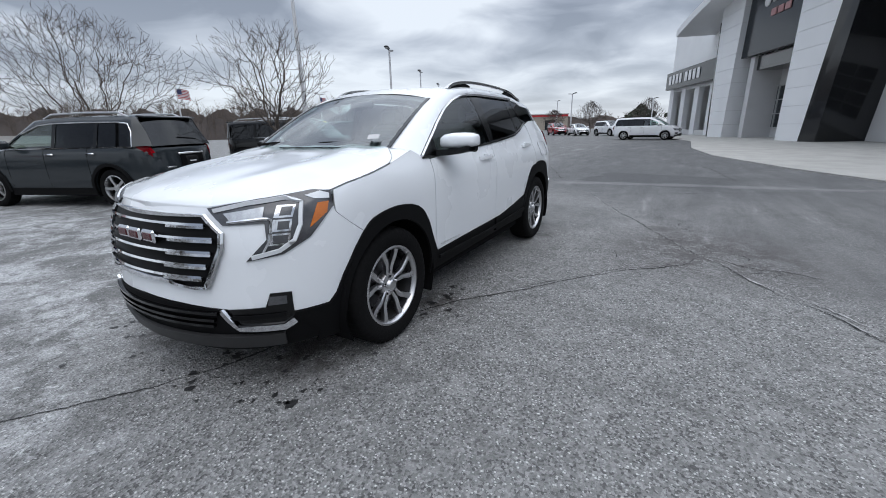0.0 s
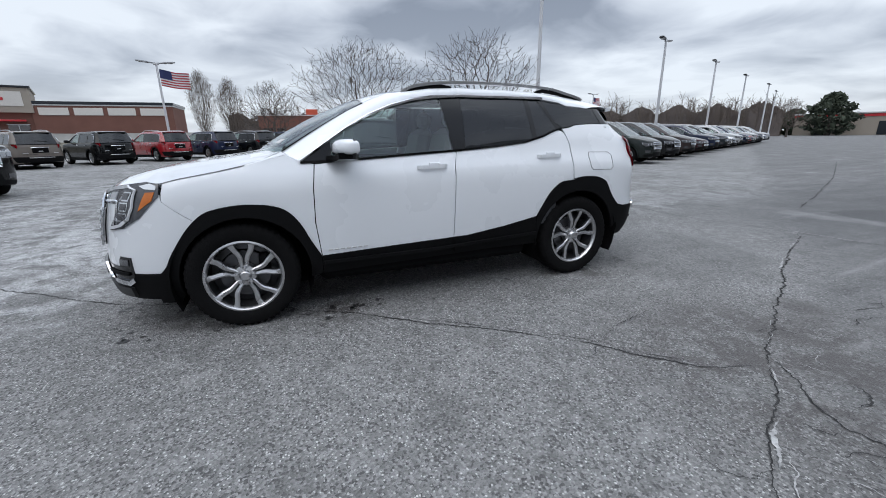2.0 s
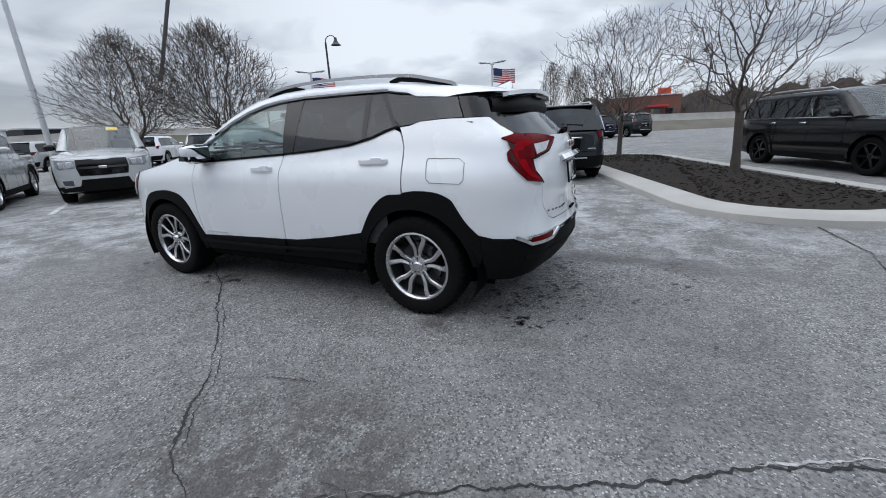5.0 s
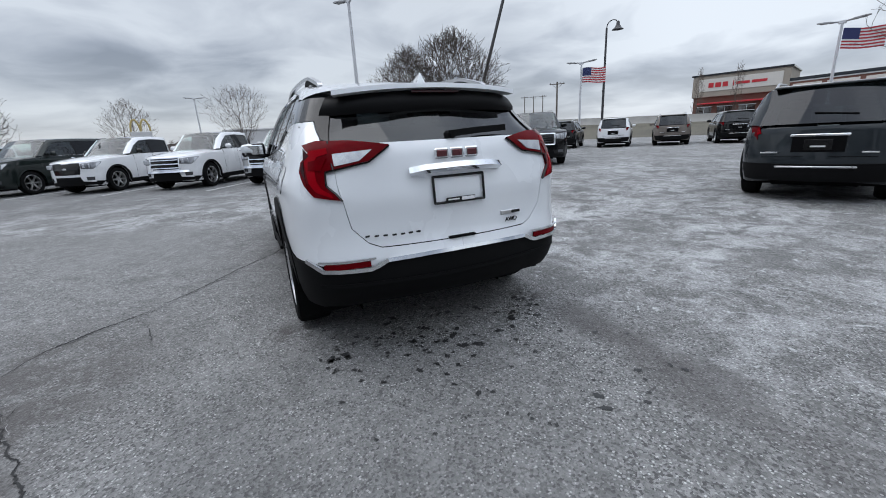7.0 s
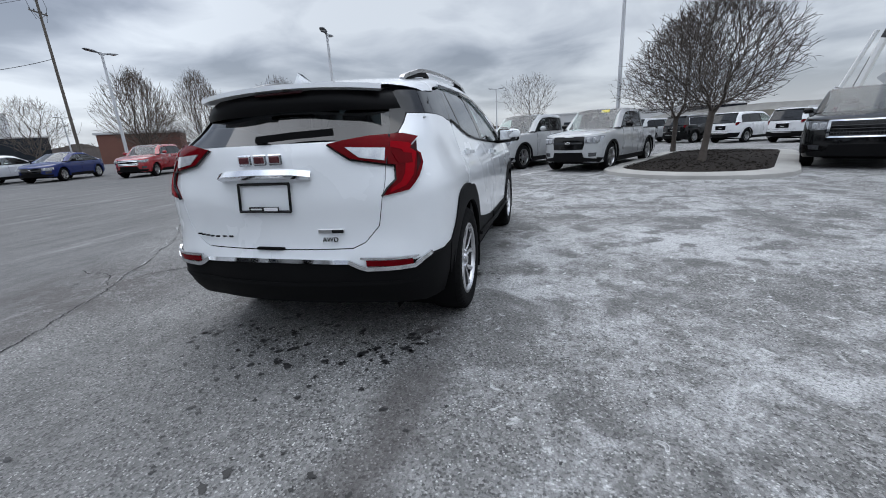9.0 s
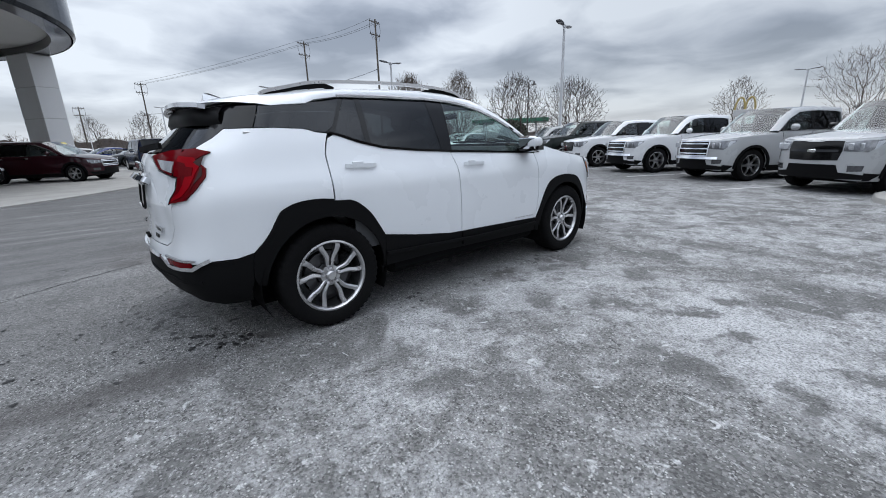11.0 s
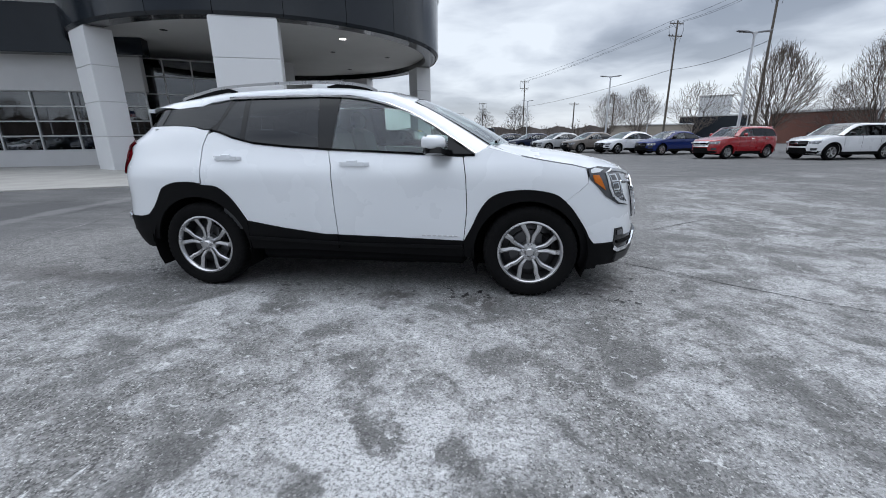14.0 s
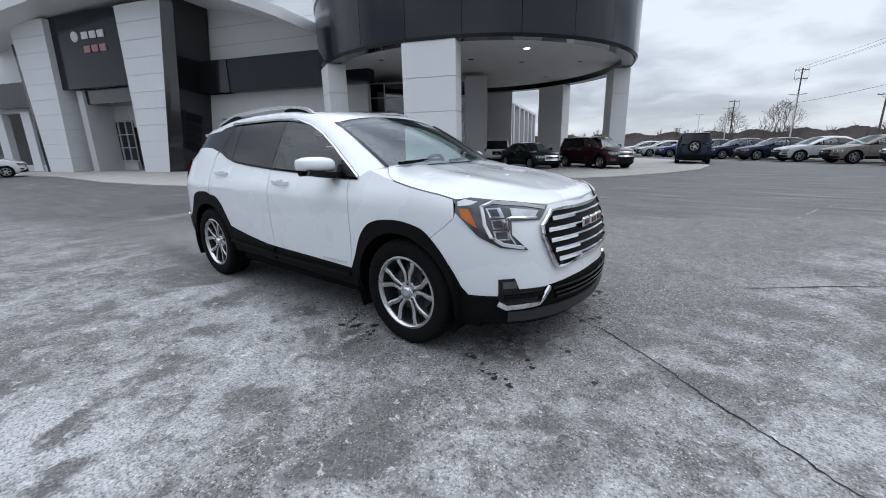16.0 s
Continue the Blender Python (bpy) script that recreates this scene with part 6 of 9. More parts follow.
def hero_wheel(car, ax, s):
    m = pose(ax, s * 0.795, 0.362, 0, 0, 0 if s > 0 else 180)
    if "hero" not in WHEELS_HERO:
        R, rr, h = 0.362, 0.243, 0.112
        tyre = Geo().lathe([(rr - 0.002, -h * 0.85), (rr + 0.012, -h * 0.97), (0.30, -h * 1.02), (R - 0.03, -h), (R - 0.008, -h * 0.86), (R - 0.001, -h * 0.6), (R, 0), (R - 0.001, h * 0.6), (R - 0.008, h * 0.86), (R - 0.03, h), (0.30, h * 1.02), (rr + 0.012, h * 0.97), (rr - 0.002, h * 0.85)], 150)
        # shoulder blocks: the outer tread steps in and out round the tyre
        for k, (x, y, z) in enumerate(tyre.v):
            r_ = math.hypot(x, z)
            if r_ > R - 0.02 and abs(y) > h * 0.5 and (k // 13) % 3 == 0:
                tyre.v[k] = (x * (1 - 0.008 / r_), y * 0.985, z * (1 - 0.008 / r_))
        rim = Geo().lathe([(rr + 0.004, h * 0.86), (rr + 0.006, h * 0.92), (rr - 0.006, h * 0.95), (rr - 0.016, h * 0.86), (rr - 0.020, h * 0.70)], 64)
        barrel = Geo().lathe([(rr - 0.018, h * 0.74), (rr - 0.024, h * 0.35), (rr - 0.03, -h * 0.8)], 64)
        spokes = []
        for k in range(5):
            for d in (-1, 1):
                rows = []
                a0 = 2 * math.pi * k / 5 + math.pi / 2
                for i in range(11):
                    t = i / 10
                    r = 0.044 + (rr - 0.010 - 0.044) * t
                    a = a0 + d * (0.26 - 0.09 * math.sin(min(1, t * 1.25) * math.pi) ** 2 + 0.03 * t * t) + 0.05 * math.sin(t * math.pi)
                    w = lerp([(0, 0.009), (0.3, 0.013), (0.6, 0.0165), (0.85, 0.0165), (1, 0.021)], t)
                    y = h * (0.64 + 0.20 * t)
                    c, q = Vector((math.cos(a), 0, math.sin(a))), Vector((-math.sin(a), 0, math.cos(a)))
                    p = c * r + Vector((0, y, 0))
                    rows.append([p - q * w - Vector((0, 0.032, 0)), p - q * w - Vector((0, 0.006, 0)), p + q * (w * 0.35 * d), p + q * w - Vector((0, 0.006, 0)), p + q * w - Vector((0, 0.032, 0))])
                spokes.append(Geo().grid(rows))
        hub = Geo().lathe([(0, h * 0.84), (0.026, h * 0.84), (0.034, h * 0.78), (0.040, h * 0.66), (0.070, h * 0.60), (0.080, h * 0.45), (0.08, h * 0.2)], 32)
        nuts = Geo()
        for k in range(5):
            a = 2 * math.pi * k / 5 + math.pi / 2
            nuts.lathe([(0, h * 0.80), (0.010, h * 0.80), (0.013, h * 0.66)], 8, pose(0.057 * math.cos(a), 0, 0.052 * math.sin(a)))
        disc = Geo().lathe([(0, h * 0.1), (0.16, h * 0.1), (0.16, -0.02), (0, -0.02)], 40)
        disc.lathe([(0.165, -h * 0.2), (rr - 0.03, -h * 0.3)], 40)
        cal = Geo().box((-0.13, h * 0.18, 0.06), (0.07, 0.07, 0.15), 0.02)
        WHEELS_HERO["hero"] = {"tyre": (tyre.mesh("tyre", 40), RUBBER), "barrel": (barrel.mesh("barrel", 35), BARREL), "rim": (rim.mesh("rim", 35), SATIN), "hub": (hub.mesh("hub", 35), SATIN), "wheel_nut": (nuts.mesh("wheel_nut", 35), CHROME), "brake_disc": (disc.mesh("brake_disc", 35), material("brake_steel", (0.10, 0.10, 0.105), 0.4, 0.8)), "caliper": (cal.mesh("caliper", 35), CLADDING), "spokes": [g.mesh("spoke", 40) for g in spokes]}
        for k, v in WHEELS_HERO["hero"].items():
            for me in (v if k == "spokes" else [v[0]]):
                me.materials.append(SATIN if k == "spokes" else v[1])
    H = WHEELS_HERO["hero"]
    w = part("wheel", H["brake_disc"][0], None, car, m=m)
    for k in ("tyre", "barrel", "rim", "hub", "wheel_nut", "caliper"):
        part(k, H[k][0], None, w)
    for me in H["spokes"]:
        part("spoke", me, None, w)


WHEELS_HERO = {}
hero()

# ---- parked vehicles ----
def paint(name, color, tint=None):
    return material(name, color, 0.26 if max(color) > 0.2 else 0.08, 0.0, tint or tuple(c * 0.85 for c in color), 1.5, 90, 0.3, 0, 1.0 if max(color) > 0.2 else 0.0, spec=0.5 if max(color) > 0.2 else 0.42)


class Skin:
    """An unrolled body surface like the white car's, from tables of half width, nose and tail by height."""

    def __init__(self, width, nose, tail, bend_f, bend_r, nf, nr):
        self.width, self.nose, self.tail = width, nose, tail
        self.bend, self.n = {1: bend_f, -1: bend_r}, {1: nf, -1: nr}
        self.arc = {e: arc_table(self.n[e]) for e in (1, -1)}
        self.back = {e: [(a, l) for l, a in v] for e, v in self.arc.items()}
        self.end = {e: v[-1][0] for e, v in self.arc.items()}

    def raw(self, q, z):
        e = 1 if q >= 0 else -1
        d, w = abs(q) - self.bend[e], lerp(self.width, z)
        if d <= 0:
            return Vector((q, w, z))
        a = lerp(self.arc[e], min(d, self.end[e]))
        reach = lerp(self.nose if e > 0 else self.tail, z) - self.bend[e]
        return Vector((e * (self.bend[e] + reach * math.sin(a) ** (2 / self.n[e])), w * math.cos(a), z))

    def __call__(self, q, z, off=0.0):
        p = self.raw(q, z)
        if off:
            h = 0.006
            nrm = (self.raw(q, z + h) - self.raw(q, z - h)).cross(self.raw(q + h, z) - self.raw(q - h, z))
            if nrm.length > 1e-9:
                p = p + nrm.normalized() * off
        return p

    def X(self, x, z):
        e = 1 if x >= 0 else -1
        if abs(x) <= self.bend[e]:
            return (x, z)
        s = min(1.0, (abs(x) - self.bend[e]) / (lerp(self.nose if e > 0 else self.tail, z) - self.bend[e]))
        return (e * (self.bend[e] + lerp(self.back[e], math.asin(s ** (self.n[e] / 2)))), z)

    def Y(self, y, z, e=1):
        return (e * (self.bend[e] + lerp(self.back[e], math.acos(max(-1.0, min(1.0, y / lerp(self.width, z)))))), z)


WHEELS = {}


def wheel_meshes(r, rim_r, width, spokes, dark):
    key = (round(r, 3), round(rim_r, 3), spokes, dark)
    if key in WHEELS:
        return WHEELS[key]
    tyre, rim = Geo(), Geo()
    h = width / 2
    tyre.lathe([(rim_r, -h * 0.9), (rim_r + 0.015, h * -0.98), (r - 0.035, -h), (r - 0.008, -h * 0.82), (r, -h * 0.5), (r, h * 0.5), (r - 0.008, h * 0.82), (r - 0.035, h), (rim_r + 0.015, h * 0.98), (rim_r, h * 0.9)], 36)
    rim.lathe([(rim_r, h * 0.9), (rim_r - 0.012, h * 0.93), (rim_r - 0.03, h * 0.6), (rim_r - 0.035, -h * 0.6)], 36)
    rim.lathe([(0.0, h * 0.72), (0.05, h * 0.72), (0.075, h * 0.6), (0.08, h * 0.3)], 20)
    for i in range(spokes):
        a = 2 * math.pi * i / spokes
        c, s = math.cos(a), math.sin(a)
        rim.strip([(c * 0.05, h * 0.6, s * 0.05), (c * rim_r * 0.6, h * 0.74, s * rim_r * 0.6), (c * (rim_r - 0.015), h * 0.80, s * (rim_r - 0.015))], 0.05, 0.03, (-s, 0, c))
    disc = Geo().lathe([(0.0, 0.0), (rim_r - 0.03, 0.0), (rim_r - 0.03, -0.02), (0, -0.02)], 28)
    WHEELS[key] = (tyre.mesh("tyre", 40), rim.mesh("rim", 35), disc.mesh("brake_disc", 35))
    WHEELS[key][0].materials.append(RUBBER)
    WHEELS[key][1].materials.append(GLOSS_BLACK if dark else SATIN)
    WHEELS[key][2].materials.append(SHADOW_GAP)
    return WHEELS[key]


# wheelbase, overhangs, half width, height, belt, bonnet heights, windscreen and rear-glass base/top x, wheel radius, corner exponents
SPECS = {
    "suv": dict(wb=2.86, fo=0.95, ro=0.96, w=0.92, h=1.66, belt=1.10, nose=0.93, cowl=1.12, ws=(1.05, 0.30), rg=(-1.98, -2.24), r=0.36, nf=3.6, nr=5, lean=0.235),
    "big_suv": dict(wb=2.95, fo=1.02, ro=1.20, w=1.02, h=1.88, belt=1.27, nose=1.14, cowl=1.29, ws=(0.95, 0.42), rg=(-2.35, -2.58), r=0.40, nf=6, nr=7, lean=0.22),
    "wagon": dict(wb=2.99, fo=0.95, ro=1.15, w=0.96, h=1.70, belt=1.13, nose=1.04, cowl=1.14, ws=(1.05, 0.48), rg=(-2.40, -2.52), r=0.37, nf=6, nr=7, lean=0.20),
    "van": dict(wb=3.06, fo=0.95, ro=1.10, w=0.98, h=1.72, belt=1.10, nose=0.90, cowl=1.12, ws=(1.40, 0.50), rg=(-2.25, -2.5), r=0.35, nf=3.6, nr=6, lean=0.27),
    "hatch": dict(wb=2.63, fo=0.92, ro=0.92, w=0.88, h=1.60, belt=1.10, nose=0.92, cowl=1.10, ws=(0.80, 0.28), rg=(-1.75, -2.1), r=0.33, nf=3.4, nr=5, lean=0.26),
    "sedan": dict(wb=2.75, fo=0.95, ro=1.05, w=0.90, h=1.44, belt=0.97, nose=0.78, cowl=0.99, ws=(0.95, 0.12), rg=(-1.05, -1.85), r=0.34, nf=3.2, nr=4.5, lean=0.32, boot=1.03),
    "sports": dict(wb=2.68, fo=0.98, ro=0.80, w=0.92, h=1.24, belt=0.88, nose=0.66, cowl=0.89, ws=(0.60, -0.25), rg=(-0.85, -1.75), r=0.34, nf=2.8, nr=4.5, lean=0.34, boot=0.96),
    "pickup": dict(wb=3.25, fo=0.93, ro=1.15, w=0.94, h=1.78, belt=1.20, nose=1.05, cowl=1.20, ws=(1.0, 0.46), rg=(-1.08, -1.18), r=0.39, nf=5.5, nr=8, lean=0.22, bed=1.16),
    "off_roader": dict(wb=2.65, fo=0.80, ro=0.82, w=0.91, h=1.80, belt=1.17, nose=1.02, cowl=1.17, ws=(0.78, 0.48), rg=(-2.02, -2.12), r=0.37, nf=6, nr=7, lean=0.18),
}
RECIPES = {}
BODY = "body paint"


def recipe(kind, grille, rails, dark, spokes):
    key = (kind, grille, rails, dark, spokes)
    if key in RECIPES:
        return RECIPES[key]
    s = SPECS[kind]
    out = []

    def put(name, geo, mat, parent=None, smooth=38.0, m=None, label=""):
        me = geo.mesh(name, smooth) if isinstance(geo, Geo) else geo
        if not me.materials:
            me.materials.append(WHITE_PAINT if mat is BODY else mat)
        out.append((name, me, mat is BODY, parent, m, label))
        return len(out) - 1

    xf, xr = s["wb"] / 2 + s["fo"], -s["wb"] / 2 - s["ro"]
    w, belt, h, nose, cowl = s["w"], s["belt"], s["h"], s["nose"], s["cowl"]
    ws, rg, bed, boot = s["ws"], s["rg"], s.get("bed"), s.get("boot")
    tail_z = bed or boot or belt
    wr = w - s["lean"]
    low = 0.26
    width = [(0.15, w * 0.90), (low, w * 0.955), (0.48, w * 0.995), (belt * 0.75, w), (belt - 0.10, w * 0.985), (belt, w * 0.945), (h - 0.10, wr + 0.03), (h, wr - 0.05)]
    nosez = [(0.15, xf - 0.14), (0.30, xf - 0.02), (0.55, xf), (nose - 0.18, xf - 0.015), (nose - 0.04, xf - 0.06), (nose + 0.05, xf - 0.16), (h, xf - 0.5)]
    tailz = [(0.18, -xr - 0.15), (0.34, -xr - 0.01), (0.6, -xr), (tail_z - 0.06, -xr - 0.03), (tail_z + 0.01, -xr - 0.05)] + ([] if bed or boot else [(h - 0.12, -rg[0] + 0.02), (h, -rg[0] - 0.1)])
    sk = Skin(width, nosez, tailz, s["wb"] / 2 - 0.2, s["wb"] / 2 - 0.1, s["nf"], s["nr"])
    qf, qr = sk.bend[1] + sk.end[1], sk.bend[-1] + sk.end[-1]
    R = s["r"] + 0.065

    def hood_edge(x):
        t = max(0, min(1, (x - ws[0]) / (xf - 0.12 - ws[0])))
        return cowl - 0.05 + (nose - cowl + 0.02) * t**1.5

    def top(q):
        x = sk.raw(q, belt * 0.85).x
        if x > ws[0]:
            return hood_edge(x)
        if x < rg[1] + 0.12:
            return tail_z - 0.03
        if x > ws[0] - 0.25:
            k = (ws[0] - x) / 0.25
            return hood_edge(ws[0]) * (1 - k) + belt * k
        return belt

    qs = sorted({-qr + (qf + qr) * i / 96 for i in range(97)} | {sgn * s["wb"] / 2 + R * c for sgn in (1, -1) for c in (-1.001, -0.97, -0.9, -0.75, -0.5, 0, 0.5, 0.75, 0.9, 0.97, 1.001)})
    rows = []
    for q in qs:
        x = sk.raw(q, 0.5).x
        zl = low + 0.07 * max(0, (abs(q) - min(qf, qr) + 0.7) / 0.7)
        for ax in (s["wb"] / 2, -s["wb"] / 2):
            d = abs(x - ax)
            if d < R:
                zl = max(zl, s["r"] + math.sqrt(R * R - d * d))
        t = top(q)
        rows.append([sk(q, zl, -0.06), sk(q, zl, -0.012)] + [sk(q, zl + (t - zl) * f) for f in (0.03, 0.15, 0.3, 0.45, 0.6, 0.75, 0.88, 0.96)] + [sk(q, t, -0.004), sk(q, t, -0.03) + Vector((0, 0, 0.004))])
    shell = both(Geo().grid(rows))
    put("body", shell, BODY, smooth=45)
    # bonnet
    rws = []
    for i in range(15):
        x = ws[0] - 0.02 + (xf - 0.10 - ws[0]) * i / 14
        ze = hood_edge(x)
        q = sk.X(x, ze)[0]
        p = sk(q, ze, -0.012)
        crown = 0.055 * (1 - (i / 14) ** 4) + 0.01
        rws.append([(p.x + (0.06 * (1 - f * f) * (i / 14) ** 2), p.y * f, ze + crown * (1 - abs(f) ** 2.6)) for f in [-1 + k / 8 for k in range(17)]])
    p0 = rws[-1]
    rws.append([(x + 0.035 * (1 - abs(y) / w), y, z - 0.05) for x, y, z in p0])
    put("bonnet", Geo().grid(rws), BODY, smooth=50)
    # boot lid or load bed
    if boot or bed:
        x0, x1 = rg[1] + 0.12, xr + 0.06
        if boot:
            rws = [[(x0 + (x1 - x0) * i / 8, sk(sk.X(x0 + (x1 - x0) * i / 8, tail_z - 0.03)[0], tail_z - 0.03, -0.02).y * f, tail_z - 0.03 + 0.035 * (1 - abs(f) ** 2.5)) for f in [-1 + k / 6 for k in range(13)]] for i in range(9)]
            put("boot_lid", Geo().grid(rws), BODY, smooth=50)
        else:
            put("bed_floor", Geo().box(((x0 + x1) / 2, 0, 0.75), (abs(x1 - x0) - 0.05, w * 1.7, 0.04)), SHADOW_GAP)
            for y in (1, -1):
                put("bed_rail", Geo().box(((x0 + x1) / 2, y * w * 0.90, tail_z - 0.03), (abs(x1 - x0), 0.09, 0.07), 0.025), CLADDING)
            put("tailgate", Geo().box((x1 + 0.0, 0, 0.90), (0.06, w * 1.72, 0.52), 0.025), BODY)
            put("bulkhead", Geo().box((x0 + 0.05, 0, 0.90), (0.06, w * 1.72, 0.55), 0.02), BODY)
    # greenhouse: S along the side glass, E along screen, roof edge and rear glass
    zt = h - 0.13
    S = [(ws[0] - 0.06, belt), (ws[0] * 0.45 + ws[1] * 0.55 - 0.10, belt + (zt - belt) * 0.62), (ws[1] - 0.16, zt - 0.015), (ws[1] - 0.45, zt + 0.012), ((ws[1] + rg[0]) / 2, zt + 0.018), (rg[0] + 0.35, zt), (rg[0] + 0.12, zt - 0.03), ((rg[0] + rg[1]) / 2 + 0.16, (belt + zt) / 2 + 0.04), (rg[1] + 0.26, belt)]
    hw = lambda z: lerp(width, z)  # noqa: E731
    E = [(ws[0] + 0.06, hw(belt) - 0.16, cowl - 0.01), (ws[0] * 0.45 + ws[1] * 0.55, hw(belt + (h - belt) * 0.6) - 0.11, belt + (h - belt) * 0.60), (ws[1], wr - 0.03, h - 0.055), (ws[1] - 0.35, wr - 0.045, h - 0.025), ((ws[1] + rg[0]) / 2, wr - 0.05, h - 0.012), (rg[0] + 0.3, wr - 0.05, h - 0.03), (rg[0], wr - 0.04, h - 0.06), ((rg[0] + rg[1]) / 2, hw((belt + h) / 2) - 0.13, (belt + h) / 2 - 0.02), (rg[1], hw(belt) - 0.17, belt + 0.0 if not boot else boot)]
    for y in (1, -1):
        rws = []
        for (x, z), e in zip(S, E):
            a, b = Vector((x, hw(z), z)), Vector(e)
            n = Vector((0, 0.7, 0.7)) * 0.014
            rws.append([Vector((p.x, y * p.y, p.z)) for p in (a - Vector((0, 0.03, 0)), a, a.lerp(b, 0.3) + n, a.lerp(b, 0.7) + n, b, b - Vector((0, 0.03, 0.02)))])
        put("pillar_frame", Geo().grid(rws), BODY, smooth=50)

        def s_top(x):
            best = belt
            for (xa, za), (xb, zb) in zip(S, S[1:]):
                if xb <= x <= xa:
                    best = za + (zb - za) * (xa - x) / (xa - xb)
            return best

        a, b = S[0][0] - 0.16, S[-1][0] + 0.03
        n = 2 if kind in ("sedan", "pickup") else 1 if kind == "sports" else 3
        cuts = {1: [0, 1], 2: [0, 0.52, 1], 3: [0, 0.38, 0.72, 1]}[n]
        for k in range(n):
            xa, xb = a + (b - a) * cuts[k] - (0.03 if k else 0), a + (b - a) * cuts[k + 1] + (0.03 if k < n - 1 else 0)
            xs = [xa + (xb - xa) * j / 6 for j in range(7)]
            g = Geo().grid([[Vector((x, y * (hw(z) - 0.012), z)) for z in (belt - 0.02, (belt + s_top(x)) / 2, s_top(x) + 0.012)] for x in xs])
            put("side_window", g, TINTED if k else CLEAR, smooth=60)
            if k:
                put("door_pillar", Geo().grid([[Vector((x, y * (hw(z) - 0.002), z)) for z in (belt - 0.02, (belt + s_top(x)) / 2, s_top(x) + 0.012)] for x in (xa + 0.07, xa - 0.01)]), GLOSS_BLACK)
        put("window_trim", Geo().strip([(S[0][0], y * (hw(belt) + 0.004), belt), (0, y * (hw(belt) + 0.006), belt), (S[-1][0], y * (hw(belt) + 0.004), belt)], 0.02, 0.014, (0, 0, 1)), CHROME if grille == "chrome" else GLOSS_BLACK)
    for name, i0, i1, front in (("windscreen", 0, 2, True), ("rear_window", 6, 8, False)):
        idx = (0, 1, 2) if front else (6, 7, 8)
        g = Geo().grid([[Vector((E[i][0] + (0.10 if front else -0.05) * (1 - f * f), (E[i][1] - 0.005) * f, E[i][2] + (0.035 if i in (2, 6) else 0.01) * (1 - f * f))) for f in [-1 + k / 6 for k in range(13)]] for i in idx])
        put(name, g, CLEAR if front else TINTED, smooth=70)
    put("roof", Geo().grid([[Vector((E[i][0] + (0.10 if i == 2 else -0.05 if i == 6 else 0) * (1 - f * f), E[i][1] * f, E[i][2] + 0.035 * (1 - abs(f) ** 2.2))) for f in [-1 + k / 7 for k in range(15)]] for i in (2, 3, 4, 5, 6)]), BODY, smooth=50)
    # cabin behind the glass
    cabin = Geo()
    cabin.box(((ws[0] + rg[1]) / 2, 0, belt - 0.12), (ws[0] - rg[1] - 0.15, w * 1.70, 0.08), 0.02)
    for x in ([0.0] if kind == "sports" else [0.05, -0.85]):
        for y in (0.38, -0.38):
            cabin.box((x - 0.25, y, belt + 0.02), (0.14, 0.46, 0.42), 0.05)
            cabin.box((x - 0.30, y, belt + 0.29), (0.09, 0.24, 0.14), 0.04)
    put("seat_bench", cabin, CABIN)
    # filler boxes in the same near-black, for the shade beneath the body
    put("underbody", Geo().box((0, 0, 0.42), (s["wb"] + 1.1, w * 1.15, 0.42), 0.05).box((0, 0, 0.34), (s["wb"] - 2 * R, w * 1.75, 0.16), 0.03), SHADOW_GAP)
    dark_low = kind in ("suv", "off_roader", "pickup")
    for y in (1, -1):
        sill = [(s["wb"] / 2 - R - 0.02, 0.38), (-s["wb"] / 2 + R + 0.02, 0.38), (-s["wb"] / 2 + R - 0.0, 0.24), (s["wb"] / 2 - R, 0.24)]
        put("sill", panel_geo(sill, 0.01, 0, 0.03, 0.2, sk, y), CLADDING)
        for ax in (s["wb"] / 2, -s["wb"] / 2):
            arc = []
            for k in range(15):
                a = radians(-8 + 196 * k / 14)
                x, z = ax + (R + 0.012) * math.cos(a), s["r"] + (R + 0.012) * math.sin(a)
                p = sk(*sk.X(x, z), 0.004)
                arc.append(Vector((p.x, y * p.y, p.z)))
            put("arch_trim", Geo().strip(arc, 0.035, 0.06, (0, 1, 0)), CLADDING if dark_low else BODY)
            well = Geo().grid([[(ax + (R + 0.01) * math.cos(radians(a)), y * yy, s["r"] + (R + 0.01) * math.sin(radians(a))) for a in range(-20, 201, 20)] for yy in (w * 0.55, w * 0.96)])
            put("wheel_well", well, SHADOW_GAP)
        # mirrors, handles, seams
        put("mirror", Geo().box((ws[0] - 0.34, y * (w + 0.09), belt + 0.08), (0.11, 0.22, 0.15), 0.045), BODY if grille != "dark" else GLOSS_BLACK)
        put("mirror_arm", Geo().strip([(ws[0] - 0.32, y * (hw(belt) - 0.02), belt + 0.03), (ws[0] - 0.34, y * (w + 0.04), belt + 0.04)], 0.06, 0.03, (1, 0, 0)), GLOSS_BLACK)
        for hx in (-0.18, -1.10):
            if hx - 0.35 > rg[1]:
                put("door_handle", Geo().box((hx, y * (hw(belt - 0.11) + 0.02), belt - 0.11), (0.19, 0.03, 0.032), 0.01), CHROME if grille == "chrome" else BODY)
        for gx in (ws[0] - 0.16, -0.02, -1.0):
            if gx > rg[1] + 0.15:
                pts = [sk(gx, z, 0.001) for z in (0.40, 0.6, 0.8, belt - 0.1, belt - 0.01)]
                put("door_seam", Geo().strip([Vector((p.x, y * p.y, p.z)) for p in pts], 0.007, 0.004, (1, 0, 0)), SHADOW_GAP, smooth=0)
        # lamps on the corners
        big = kind in ("pickup", "big_suv", "wagon")
        lh = 0.20 if big else 0.14
        zt_, zb_ = nose - 0.06, nose - 0.06 - lh
